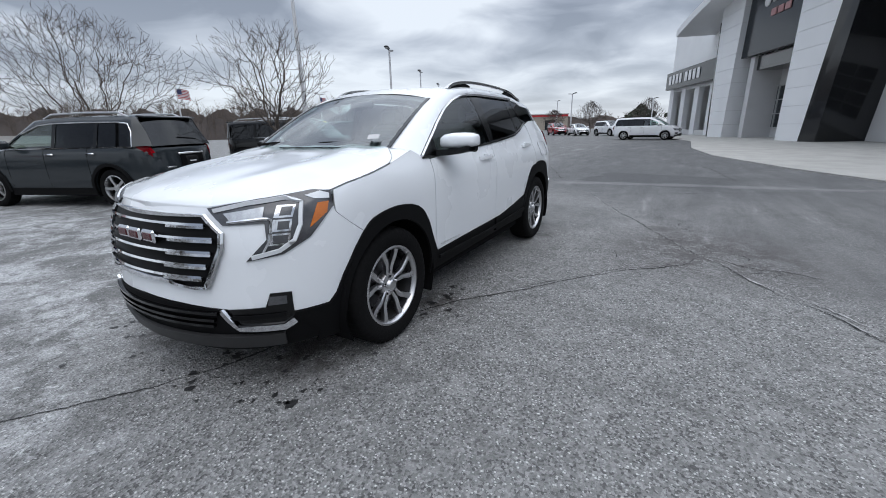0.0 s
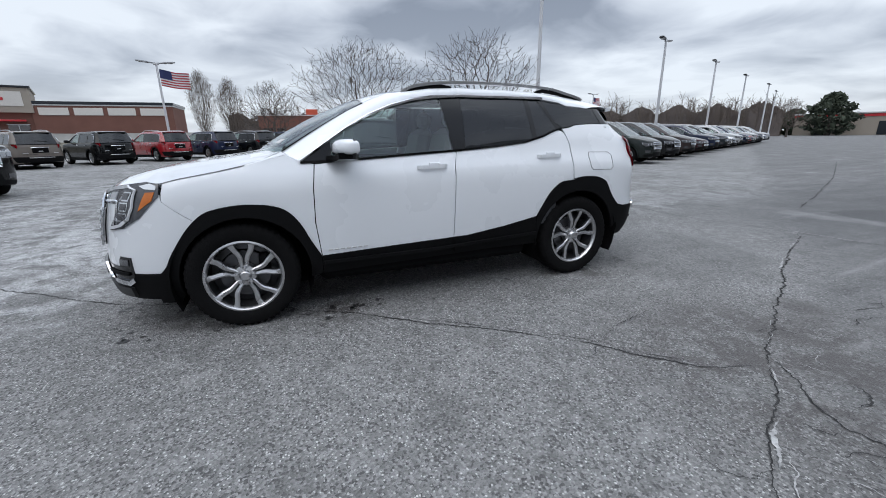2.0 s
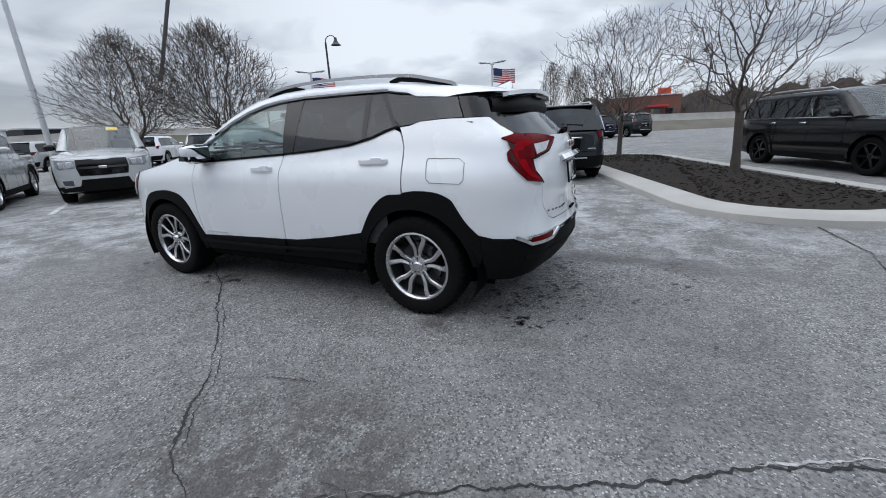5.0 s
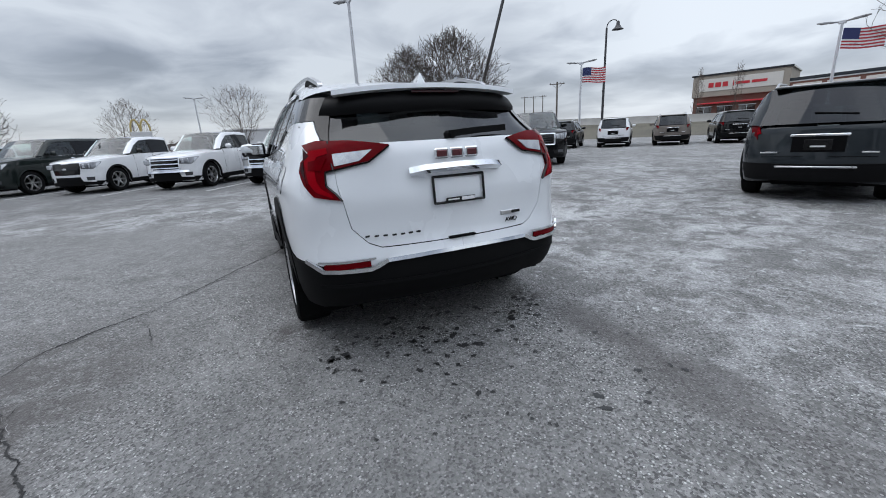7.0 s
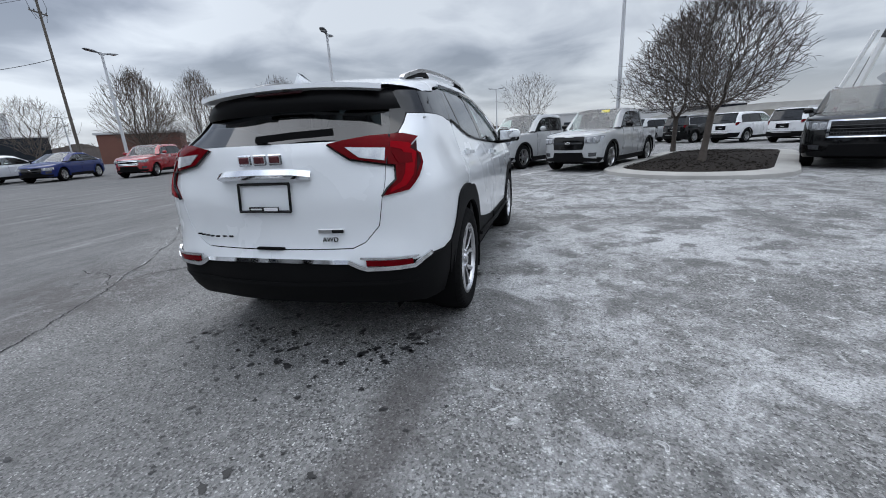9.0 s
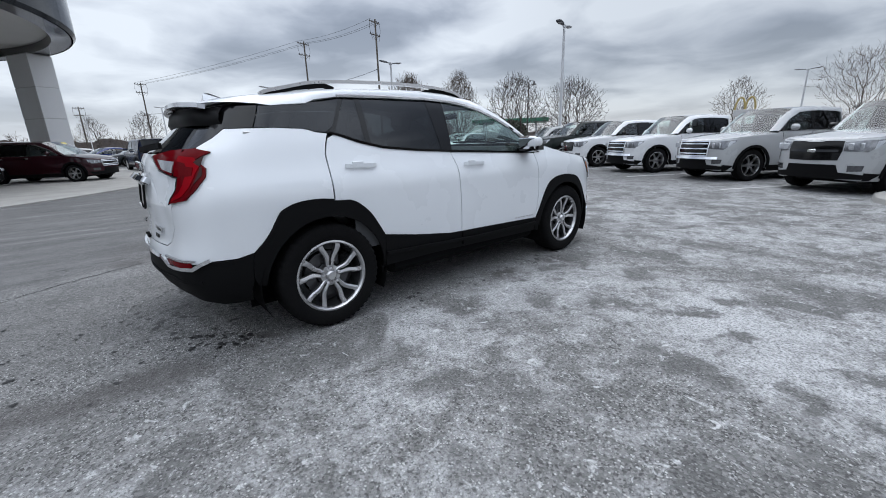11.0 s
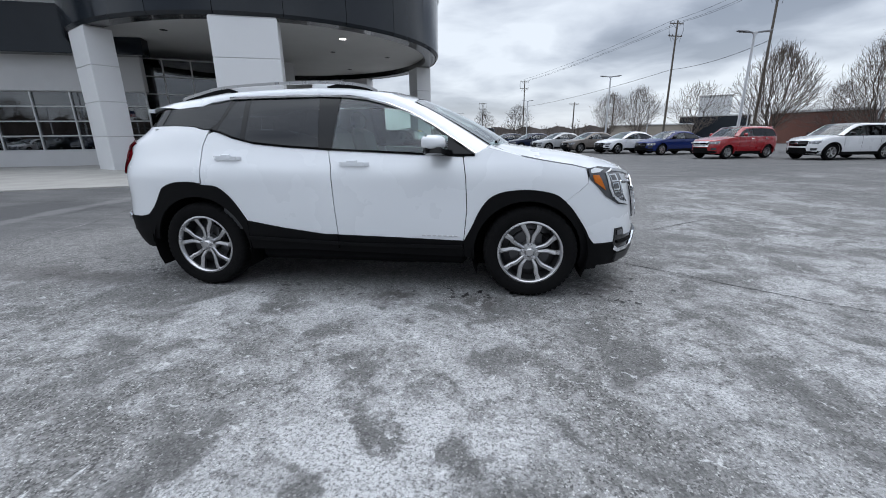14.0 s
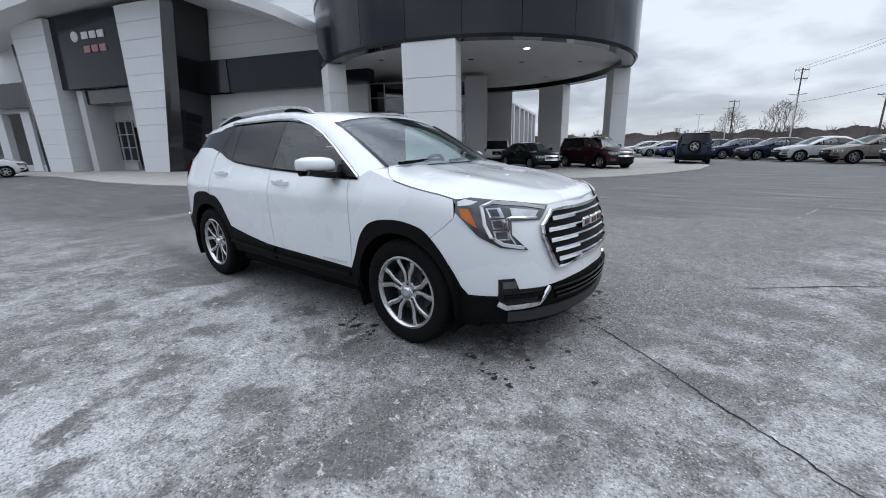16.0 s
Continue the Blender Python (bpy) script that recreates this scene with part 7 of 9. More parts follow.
        hd = put("headlight", panel_geo([sk.Y(w * 0.50, zt_ - 0.02), sk.Y(w * 0.52, zb_ + 0.02), sk.Y(w * 0.82, zb_), sk.X(xf - 0.42, zt_ - 0.03), sk.X(xf - 0.45, zt_ + 0.02), sk.Y(w * 0.80, zt_ + 0.01)], 0.008, 0, 0.03, 0.08, sk, y), LAMP_BOWL)
        for yy in (0.60, 0.74):
            q, z = sk.Y(w * yy, (zt_ + zb_) / 2)
            p = sk(q, z, 0.014)
            put("lamp_lens", Geo().box((p.x, y * p.y, p.z), (0.025, 0.12, lh * 0.62), 0.02, pose(0, 0, 0, 0, 0, -y * (14 if yy < 0.7 else 28)).to_3x3()), WHITE_LENS, hd)
        put("turn_lens", panel_geo([sk.Y(w * 0.87, zb_ + 0.02), sk.X(xf - 0.40, zt_ - 0.025), sk.X(xf - 0.42, zt_ + 0.008), sk.Y(w * 0.88, zt_ - 0.01)], 0.012, 0, 0.01, 0.08, sk, y), WHITE_LENS, hd)
        put("fog_lamp", panel_geo([sk.Y(w * 0.62, 0.55), sk.Y(w * 0.82, 0.55), sk.Y(w * 0.80, 0.45), sk.Y(w * 0.62, 0.44)], 0.008, 0, 0.02, 0.08, sk, y), LAMP_DARK)
        if bed or kind in ("van", "big_suv", "off_roader"):
            tz1, tz0, ti = tail_z - 0.02 if bed else belt + 0.18, 0.80, 0.80
        else:
            tz1, tz0, ti = tail_z - 0.06, tail_z - 0.27, 0.58
        if kind == "suv":
            tz1, tz0, ti = belt + 0.06, belt - 0.20, 0.72
        if kind == "wagon":
            tz1, tz0, ti = belt - 0.02, belt - 0.30, 0.7
        reach = (0.20, 0.40, 0.34) if kind == "suv" else (0.16, 0.22, 0.20)
        tail = put("tail_light", panel_geo([sk.Y(w * ti, tz1 - 0.02, -1), sk.Y(w * (ti + 0.04), tz0, -1), sk.X(xr + reach[0], tz0 + 0.03), sk.X(xr + reach[1], tz1 - 0.06), sk.X(xr + reach[2], tz1)], 0.012, 0, 0.03, 0.06, sk, y), RED_LENS)
        if kind == "suv":
            zm = (tz0 + tz1) / 2
            put("light_bar", panel_geo([sk.Y(w * (ti + 0.05), zm + 0.05, -1), sk.Y(w * (ti + 0.05), zm - 0.06, -1), sk.X(xr + 0.17, zm - 0.04), sk.X(xr + 0.22, zm + 0.05)], 0.016, 0, 0.01, 0.06, sk, y), material("bright_red_bar", (0.26, 0.002, 0.007), 0.2), tail)
            rim_pts = [Vector((x, y * (hw(z) + 0.006), z)) for x, z in S]
            put("window_surround", Geo().strip(rim_pts, 0.020, 0.014, (0, 0.4 * y, 1)), CHROME if grille == "chrome" else GLOSS_BLACK)
        if rails:
            put("roof_rail", Geo().tube([(ws[1] - 0.2, y * (wr - 0.06), h - 0.03), (ws[1] - 0.38, y * (wr - 0.07), h + 0.045), ((ws[1] + rg[0]) / 2, y * (wr - 0.07), h + 0.06), (rg[0] + 0.4, y * (wr - 0.07), h + 0.04), (rg[0] + 0.2, y * (wr - 0.06), h - 0.04)], 0.018, 8), SATIN)
        for ax in (s["wb"] / 2, -s["wb"] / 2):
            tyre, rim, disc = wheel_meshes(s["r"], s["r"] * 0.68, 0.23, spokes, dark)
            k = put("wheel", disc, None, m=pose(ax, y * (w - 0.135), s["r"], 0, 0, 0 if y > 0 else 180))
            put("tyre", tyre, None, k)
            put("rim", rim, None, k)
    # grille, intake, bumpers
    gw, gh = w * (0.50 if kind != "sports" else 0.3), 0.36 if kind in ("pickup", "big_suv", "wagon") else 0.24
    if kind == "sports":
        gh = 0.08
    g1, g0 = nose - 0.06, nose - 0.06 - gh
    gp = [sk.Y(0, g0), sk.Y(gw * 0.92, g0 + 0.01), sk.Y(gw, (g0 + g1) / 2), sk.Y(gw * 0.97, g1), sk.Y(0, g1 + 0.01)]
    gi = put("grille", both(panel_geo(gp, 0.008, 0, 0.02, 0.08, sk, 1)), GLOSS_BLACK)

    def across(z, half, off, wd, th):
        pts = []
        for k in range(15):
            yv = half - 2 * half * k / 14
            p = sk(*sk.Y(abs(yv), z), off)
            pts.append(Vector((p.x, math.copysign(p.y, yv) if k != 7 else 0, z)))
        return Geo().strip(pts, wd, th, (-0.5, 0, 1))

    if grille == "chrome":
        nb = 3 if gh > 0.3 else 2
        for k in range(nb):
            put("grille_bar", across(g0 + gh * (k + 0.5) / nb, gw * 0.95, 0.02, gh / nb * 0.24, 0.026), CHROME, gi)
        for z in (g0, g1):
            put("grille_frame", across(z, gw * 1.0, 0.018, 0.026, 0.025), CHROME, gi)
        for y in (1, -1):
            pts = [sk(*sk.Y(gw, z), 0.018) for z in (g0, (g0 + g1) / 2, g1)]
            put("grille_frame", Geo().strip([Vector((p.x, y * p.y, p.z)) for p in pts], 0.035, 0.025, (0, 1, 0)), CHROME, gi)
        if kind == "pickup":
            put("chrome_bumper", across(0.575, w * 0.74, 0.02, 0.065, 0.05), CHROME)
    elif grille == "mesh":
        for k in range(5):
            put("grille_bar", across(g0 + gh * (k + 0.5) / 5, gw * 0.93, 0.016, 0.012, 0.012), BARREL, gi)
        for k in range(19):
            yv = gw * 0.92 * (k - 9) / 9
            pts = [sk(*sk.Y(abs(yv), z), 0.014) for z in (g0 + 0.01, g1 - 0.01)]
            put("grille_rib", Geo().strip([Vector((p.x, math.copysign(p.y, yv), p.z)) for p in pts], 0.010, 0.012, (0, 1, 0)), BARREL, gi)
        for z in (g0, g1):
            put("grille_frame", across(z, gw * 1.0, 0.020, 0.036, 0.03), CHROME, gi)
        for y in (1, -1):
            pts = [sk(*sk.Y(gw, z), 0.020) for z in (g0, (g0 + g1) / 2, g1)]
            put("grille_frame", Geo().strip([Vector((p.x, y * p.y, p.z)) for p in pts], 0.05, 0.03, (0, 1, 0)), CHROME, gi)
    else:
        put("grille_bar", across((g0 + g1) / 2, gw * 0.9, 0.018, 0.05, 0.02), GLOSS_BLACK, gi)
        p = sk(*sk.Y(0, (g0 + g1) / 2), 0.03)
        put("badge", Geo().box((p.x, 0, p.z), (0.02, 0.15, 0.06), 0.015), CHROME, gi)
    lowp = [sk.Y(0, 0.30), sk.Y(w * 0.80, 0.30), sk.Y(w * 0.84, 0.38), sk.Y(w * 0.50, 0.42), sk.Y(w * 0.45, 0.56 if nose > 0.9 else 0.48), sk.Y(0, 0.56 if nose > 0.9 else 0.48)]
    put("lower_intake", both(panel_geo(lowp, 0.008, 0, 0.02, 0.1, sk, 1)), CLADDING)
    for y in (1, -1):
        if dark_low:
            put("corner_cladding", panel_geo([sk.Y(w * 0.8, 0.28), sk.X(xf - 0.32, 0.28), sk.X(xf - 0.45, 0.40), sk.Y(w * 0.82, 0.42)], 0.01, 0, 0.02, 0.1, sk, y), CLADDING)
    rlow = [sk.Y(0, 0.32, -1), sk.Y(w * 0.8, 0.32, -1), sk.X(xr + 0.30, 0.34), sk.X(xr + 0.38, 0.56 if dark_low else 0.44), sk.Y(w * 0.7, 0.56 if dark_low else 0.44, -1), sk.Y(0, 0.56 if dark_low else 0.44, -1)]
    put("rear_bumper", both(panel_geo(rlow, 0.010, 0, 0.02, 0.1, sk, 1)), CLADDING)
    px = -lerp(tailz, 0.80)
    put("number_plate", Geo().box((px - 0.012, 0, 0.82 if not bed else 0.62), (0.012, 0.30, 0.15), 0.004), GLOSS_BLACK)
    put("trim_bar", Geo().box((-lerp(tailz, 0.95) - 0.012, 0, 0.95 if not bed else 1.05), (0.024, 0.62, 0.04), 0.012), CHROME)
    if kind == "suv":
        put("bumper_strip", Geo().box((-lerp(tailz, 0.52) - 0.016, 0, 0.52), (0.02, 0.86, 0.028), 0.008), SATIN)
        # flat near-black sheet: the recess's shade is put into its colour
        put("plate_recess", Geo().box((px - 0.004, 0, 0.83), (0.012, 0.56, 0.21), 0.004), SHADOW_GAP)
        put("plate_sticker", Geo().box((px - 0.020, 0, 0.80), (0.006, 0.16, 0.022), 0.002), LETTER)
        put("gate_mark", Geo().box((-lerp(tailz, 0.74) - 0.010, 0.52, 0.72), (0.012, 0.20, 0.022), 0.004), SATIN)
        put("gate_mark", Geo().box((-lerp(tailz, 0.74) - 0.010, -0.52, 0.72), (0.012, 0.16, 0.022), 0.004), SATIN)
    if not (bed or boot):
        put("gate_seam", Geo().box((px - 0.002, 0, 0.66), (0.006, w * 1.3, 0.008)), SHADOW_GAP, smooth=0)
        put("wiper", Geo().box(((rg[0] + 3 * rg[1]) / 4 - 0.06, -0.12, belt + 0.13), (0.02, 0.45, 0.022), 0.006, pose(0, 0, 0, 5, 0, 0).to_3x3()), CLADDING)
        put("roof_spoiler", Geo().box((rg[0] - 0.02, 0, h - 0.035), (0.20, wr * 1.75, 0.03), 0.012, pose(0, 0, 0, 0, -6, 0).to_3x3()), BODY)
    if kind == "off_roader":
        tyre, rim, disc = wheel_meshes(0.34, 0.22, 0.2, 5, False)
        k = put("spare_wheel", disc, None, m=pose(xr - 0.14, 0, 1.02, 0, 0, 90))
        put("tyre", tyre, None, k)
        put("rim", rim, None, k)
    c = Vector(E[1]) * 0.35 + Vector(E[2]) * 0.65
    RECIPES[key] = (out, Vector((c.x + 0.08, 0.28, c.z + 0.025)))
    return RECIPES[key]


def vehicle(kind, m, body_mat, label, category, name, group="", grille="chrome", rails=False, dark_wheels=False, spokes=6, sticker=False):
    ob = thing(name, m, label, category, group)
    rec, spot = recipe(kind, grille, rails, dark_wheels, spokes)
    made = []
    for nm, me, is_body, parent, pm, lb in rec:
        o = new(nm, me)
        o.parent = ob if parent is None else made[parent]
        if pm is not None:
            o.matrix_local = pm
        if is_body:
            o.material_slots[0].link = "OBJECT"
            o.material_slots[0].material = body_mat
        made.append(o)
    if sticker:
        part("price_sticker", Geo().box(spot, (0.012, 0.24, 0.10), 0.004, pose(0, 0, 0, 0, -40, 0).to_3x3()), material("yellow_sticker", (0.75, 0.62, 0.12), 0.5), ob, "yellow windscreen sticker")
    return ob


def at(x, y, heading, front_axle=True, kind="suv"):
    """The pose of a vehicle whose front (or rear) axle stands at x, y."""
    h = radians(heading)
    k = SPECS[kind]["wb"] / 2 * (-1 if front_axle else 1)
    return pose(x + k * math.cos(h), y + k * math.sin(h), 0, 0, 0, heading)

# ---- vehicles in their places ----
P_WHITE = paint("white_truck_paint", (0.74, 0.75, 0.77))
P_SILVER = paint("silver_paint", (0.42, 0.43, 0.44))
P_BLACK = paint("black_paint", (0.004, 0.0045, 0.005))
P_GREY = paint("dark_grey_paint", (0.024, 0.029, 0.033))
P_BROWN = paint("dark_brown_paint", (0.035, 0.026, 0.026))
P_RED = paint("red_paint", (0.30, 0.012, 0.018))
P_MAROON = paint("maroon_paint", (0.030, 0.007, 0.011))
P_BLUE = paint("blue_paint", (0.012, 0.025, 0.12))
P_WINE = paint("wine_red_paint", (0.095, 0.006, 0.013))
P_NAVY = paint("navy_paint", (0.012, 0.018, 0.045))
P_TAN = paint("bronze_tan_paint", (0.16, 0.14, 0.125))
P_GREENGREY = paint("green_black_paint", (0.012, 0.017, 0.016))

vehicle("suv", at(-0.97, -6.95, -70, False, "suv"), P_GREY, "dark grey sport utility with chrome tailgate bar beside mulch island", "car", "sport_utility_car", rails=True, spokes=5)
vehicle("big_suv", at(8.0, -8.5, 148, True, "big_suv"), P_BLACK, "large black sport utility with wide chrome mesh grille", "car", "sport_utility_car", rails=True, grille="mesh")
vehicle("wagon", at(-7.6, -7.9, 113, True, "wagon"), P_BLACK, "boxy black wagon with black wheels and yellow windscreen sticker", "car", "wagon_car", dark_wheels=True, sticker=True, rails=True)
vehicle("pickup", at(9.1, -2.3, 152, True, "pickup"), P_SILVER, "silver extended-cab pickup truck with dark grille", "pickup", "pickup_truck", "parked pickup row", sticker=True, grille="dark")
vehicle("pickup", at(10.4, 0.25, 150, True, "pickup"), P_SILVER, "silver crew-cab pickup truck with bold chrome grille", "pickup", "pickup_truck", "parked pickup row")
vehicle("pickup", at(11.7, 3.05, 150, True, "pickup"), P_WHITE, "white crew-cab pickup truck with bold chrome grille", "pickup", "pickup_truck", "parked pickup row")
vehicle("pickup", at(13.3, 5.95, 150, True, "pickup"), P_WHITE, "white crew-cab pickup truck with dark grille bar", "pickup", "pickup_truck", "parked pickup row", grille="dark")
vehicle("big_suv", at(15.0, 8.85, 150, True, "big_suv"), P_GREENGREY, "dark green-black full-size sport utility", "car", "sport_utility_car", "parked pickup row")
vehicle("pickup", at(16.8, 11.8, 150, True, "pickup"), P_SILVER, "silver-white mid-size pickup truck at the row's end", "pickup", "pickup_truck", "parked pickup row")
# row of vehicles with noses to the camera, receding along the lane
cols = [P_GREENGREY, P_BLACK, P_BROWN, P_MAROON, P_NAVY, P_GREY, P_WHITE, P_SILVER, P_NAVY, P_RED, P_SILVER, P_GREY, P_WHITE, P_SILVER]
words = ["green-black", "black", "dark brown", "maroon", "navy blue", "dark grey", "white", "silver", "navy blue", "red", "silver", "dark grey", "white", "silver"]
for k in range(14):
    x, y = -13.0 - 2.63 * k, -9.5 - 1.22 * k
    kd = "van" if k < 3 else "suv" if k % 3 else "sedan"
    vehicle(kd, at(x, y, 115, True, kd), cols[k], f"{words[k]} {'minivan' if kd == 'van' else 'sport utility' if kd == 'suv' else 'sedan'} parked in a long receding row", "car", "minivan" if kd == "van" else "sport_utility_car" if kd == "suv" else "sedan_car", "receding car row", rails=kd == "suv")
# back row with tails to the camera
cols = [P_GREY, P_NAVY, P_BLACK, P_NAVY, P_RED, P_BLACK, P_TAN, P_WHITE, P_BLACK, P_BLACK, P_WHITE, P_WHITE, P_BLACK, P_SILVER]
words = ["dark grey", "navy blue", "black", "navy blue", "red", "black", "bronze tan", "white", "black", "black", "white", "pearl white", "black", "silver"]
for k in range(-6, 8):
    x, y = 11.0 + 2.34 * k, -20.0 + 1.89 * k
    c, wd = cols[k + 6], words[k + 6]
    vehicle("suv", at(x + 0.6, y - 0.75, -51, False, "suv"), c, f"{wd} sport utility parked tail outward along the road verge", "car", "sport_utility_car", "verge car row", rails=k % 2 == 0)
# far side
vehicle("hatch", at(12.3, 19.2, 203, True, "hatch"), P_RED, "bright red retro hatchback with rounded bonnet", "car", "hatchback_car", "east car row")
vehicle("suv", at(16.2, 18.0, 194, True, "suv"), P_WHITE, "white compact sport utility with dark lower bumper", "car", "sport_utility_car", "east car row", grille="dark")
cols = [P_BLUE, P_WHITE, P_TAN, P_SILVER, P_NAVY, P_NAVY, P_GREY, P_BLUE, P_SILVER, P_SILVER]
words = ["bright blue", "white", "bronze", "silver", "navy blue", "navy blue", "dark grey", "blue", "silver", "silver"]
for k in range(10):
    x, y = 10.8 - 2.0 * k, 23.6 + 2.1 * k
    vehicle("sedan", at(x, y, 205, True, "sedan"), cols[k], f"{words[k]} sedan parked in the east row", "car", "sedan_car", "east car row", grille="dark")
vehicle("suv", at(-2.8, 19.7, -33, True, "suv"), P_MAROON, "dark maroon sport utility under the portico edge", "car", "sport_utility_car", sticker=True)
vehicle("sedan", at(-6.2, 18.6, -33, True, "sedan"), P_GREENGREY, "dark green-black sedan under the portico", "car", "sedan_car", sticker=True)
vehicle("suv", at(-10.6, 21.2, 118, False, "suv"), P_WHITE, "white sport utility parked beyond the portico columns", "car", "sport_utility_car", rails=True, grille="dark")
vehicle("sports", at(-12.9, 12.1, 212, True, "sports"), P_WINE, "low dark red sports coupe between the white columns", "car", "sports_car")
vehicle("off_roader", at(0.1, 25.8, 98, False, "off_roader"), P_NAVY, "navy sport utility with spare wheel on its tailgate", "car", "sport_utility_car")
vehicle("van", at(-34.1, 1.0, 80, True, "van"), P_WHITE, "white minivan standing across the lane by the entrance", "car", "minivan")
vehicle("suv", at(-47, -4.5, 40, True, "suv"), P_WHITE, "white sport utility parked in the far lot", "car", "sport_utility_car", "far lot cars")
vehicle("sedan", at(-50, -9.0, 30, True, "sedan"), P_WHITE, "white sedan parked in the far lot", "car", "sedan_car", "far lot cars")
vehicle("suv", at(-53, -12.5, 30, True, "suv"), P_RED, "red sport utility parked in the far lot", "car", "sport_utility_car", "far lot cars")

# ---- bare trees ----
CROWNS = {  # half width of the crown by height within it
    "dome": [(0, 0.62), (0.06, 0.86), (0.22, 1.0), (0.5, 0.95), (0.75, 0.74), (0.92, 0.42), (1, 0.12)],
    "fan": [(0, 0.22), (0.2, 0.62), (0.45, 0.95), (0.65, 1.0), (0.85, 0.80), (1, 0.34)],
    "egg": [(0, 0.40), (0.2, 0.78), (0.45, 1.0), (0.68, 0.95), (0.88, 0.62), (1, 0.22)],
}


def grow_tree(height, trunk_h, radius, seed, crown="dome", tips=520, balance=0.45, thick=0.085, twig=0.006, lean=(0.0, 0.0), lift=0.12, step=0.22, kink=0.04):
    """A bare tree: limbs reach for points that fill the crown, each from the branch it can be fed from best. Gives limbs and twigs."""
    rnd = random.Random(seed)
    nodes = [Vector((lean[0] * i / 6, lean[1] * i / 6, -0.08 + (trunk_h + 0.08) * i / 6)) for i in range(7)]
    above = [i - 1 for i in range(7)]
    fork = nodes[-1]
    place = np.array([tuple(p) for p in nodes] + [(0.0, 0.0, 0.0)] * (tips * 9))
    length = np.zeros(len(place))
    length[:6] = 1e6
    aims = []
    for _ in range(tips):
        f = rnd.random() ** 0.85
        r = radius * lerp(CROWNS[crown], f) * math.sqrt(rnd.uniform(0.02, 1.0)) * (1 + 0.16 * math.sin(5 * f + seed))
        a = rnd.uniform(0, 2 * math.pi)
        r *= (1 + 0.12 * math.sin(3 * a + seed)) * rnd.uniform(0.80, 1.10)
        z0 = trunk_h + 0.06 * (height - trunk_h)
        aims.append(Vector((fork.x * (1 + 0.5 * f) + r * math.cos(a), fork.y * (1 + 0.5 * f) + r * math.sin(a), z0 + (height - z0) * f * rnd.uniform(0.88, 1.04))))
    aims.sort(key=lambda p: (p - fork).length * rnd.uniform(0.8, 1.2))
    for p in aims:
        n = len(nodes)
        d = np.linalg.norm(place[:n] - np.array(p), axis=1)
        d += np.where(place[:n, 2] > p.z + 0.15, 0.6, 0.0)
        i = int(np.argmin(d + balance * length[:n]))
        q = nodes[i]
        gap = (p - q).length
        k = max(2, min(13, int(gap / step) + 1))
        if n + k >= len(place):
            break
        sway = Vector((rnd.uniform(-1, 1), rnd.uniform(-1, 1), rnd.uniform(-0.4, 0.4))) * gap * 0.04
        last = i
        for j in range(1, k + 1):
            t = j / k
            nodes.append(q.lerp(p, t) + (sway - Vector((0, 0, lift * gap))) * 4 * t * (1 - t) * 0.5 + Vector((rnd.uniform(-1, 1), rnd.uniform(-1, 1), rnd.uniform(-1, 1))) * gap / k * kink)
            above.append(last)
            m = len(nodes) - 1
            place[m] = tuple(nodes[m])
            length[m] = (0 if last < 7 else length[last]) + (nodes[m] - nodes[last]).length
            last = m
    load = [0.0] * len(nodes)
    kids = [[] for _ in nodes]
    for i in range(len(nodes) - 1, 0, -1):
        load[i] = load[i] or 1.0
        load[above[i]] += load[i]
        kids[above[i]].append(i)
    full = load[1]
    size = [max(twig * 0.55, thick * (l / full) ** 0.56, twig * min(1.0, 0.5 + l / 6)) for l in load]
    for i in range(7):
        size[i] = thick * (1.35 - 0.35 * min(1, i / 2))
    limbs, twigs = Geo(), Geo()
    for i in range(len(nodes)):
        for c in kids[i]:
            if i and kids[i][0] == c and above[i] >= 0:
                continue
            run, rs, j = [nodes[i]], [min(size[i], size[c] * 1.15)], c
            while True:
                run.append(nodes[j])
                rs.append(size[j])
                if not kids[j]:
                    break
                kids[j].sort(key=lambda q_: -load[q_])
                j = kids[j][0]
            big = rs[min(1, len(rs) - 1)] > twig * 2.2
            (limbs if big else twigs).tube(run, rs, 6 if i == 0 else 5 if big else 3, caps=False)
    # short shoots past the tips
    for i in range(7, len(nodes)):
        if not kids[i]:
            d = (nodes[i] - nodes[above[i]]).normalized()
            for _ in range(2):
                e = (d + Vector((rnd.uniform(-1, 1), rnd.uniform(-1, 1), rnd.uniform(-0.5, 0.9))) * 0.7).normalized() * rnd.uniform(0.04, 0.10) * height * 0.55
                twigs.tube([nodes[i], nodes[i] + e * 0.5 + Vector((0, 0, 0.02)), nodes[i] + e], [twig * 0.6, twig * 0.5, twig * 0.35], 3, caps=False)
    return limbs, twigs


TWIG = material("thin_dark_twigs", (0.070, 0.058, 0.052), 0.95, 0, (0.045, 0.037, 0.033), 5, 60, 0.6)
TWIG_WARM = material("warm_grey_twigs", (0.115, 0.092, 0.076), 0.95, 0, (0.075, 0.060, 0.050), 5, 60, 0.6)


def bare_tree(x, y, height, label, seed, z=0.0, mat=None, **kw):
    ob = thing("bare_tree", pose(x, y, z), label, "tree", "bare winter trees")
    limbs, twigs = grow_tree(height, seed=seed, **kw)
    part("trunk", limbs, BARK, ob, smooth=60)
    part("crown", twigs, mat or TWIG, ob, "fine leafless twigs", smooth=0, fix=False)
    return ob


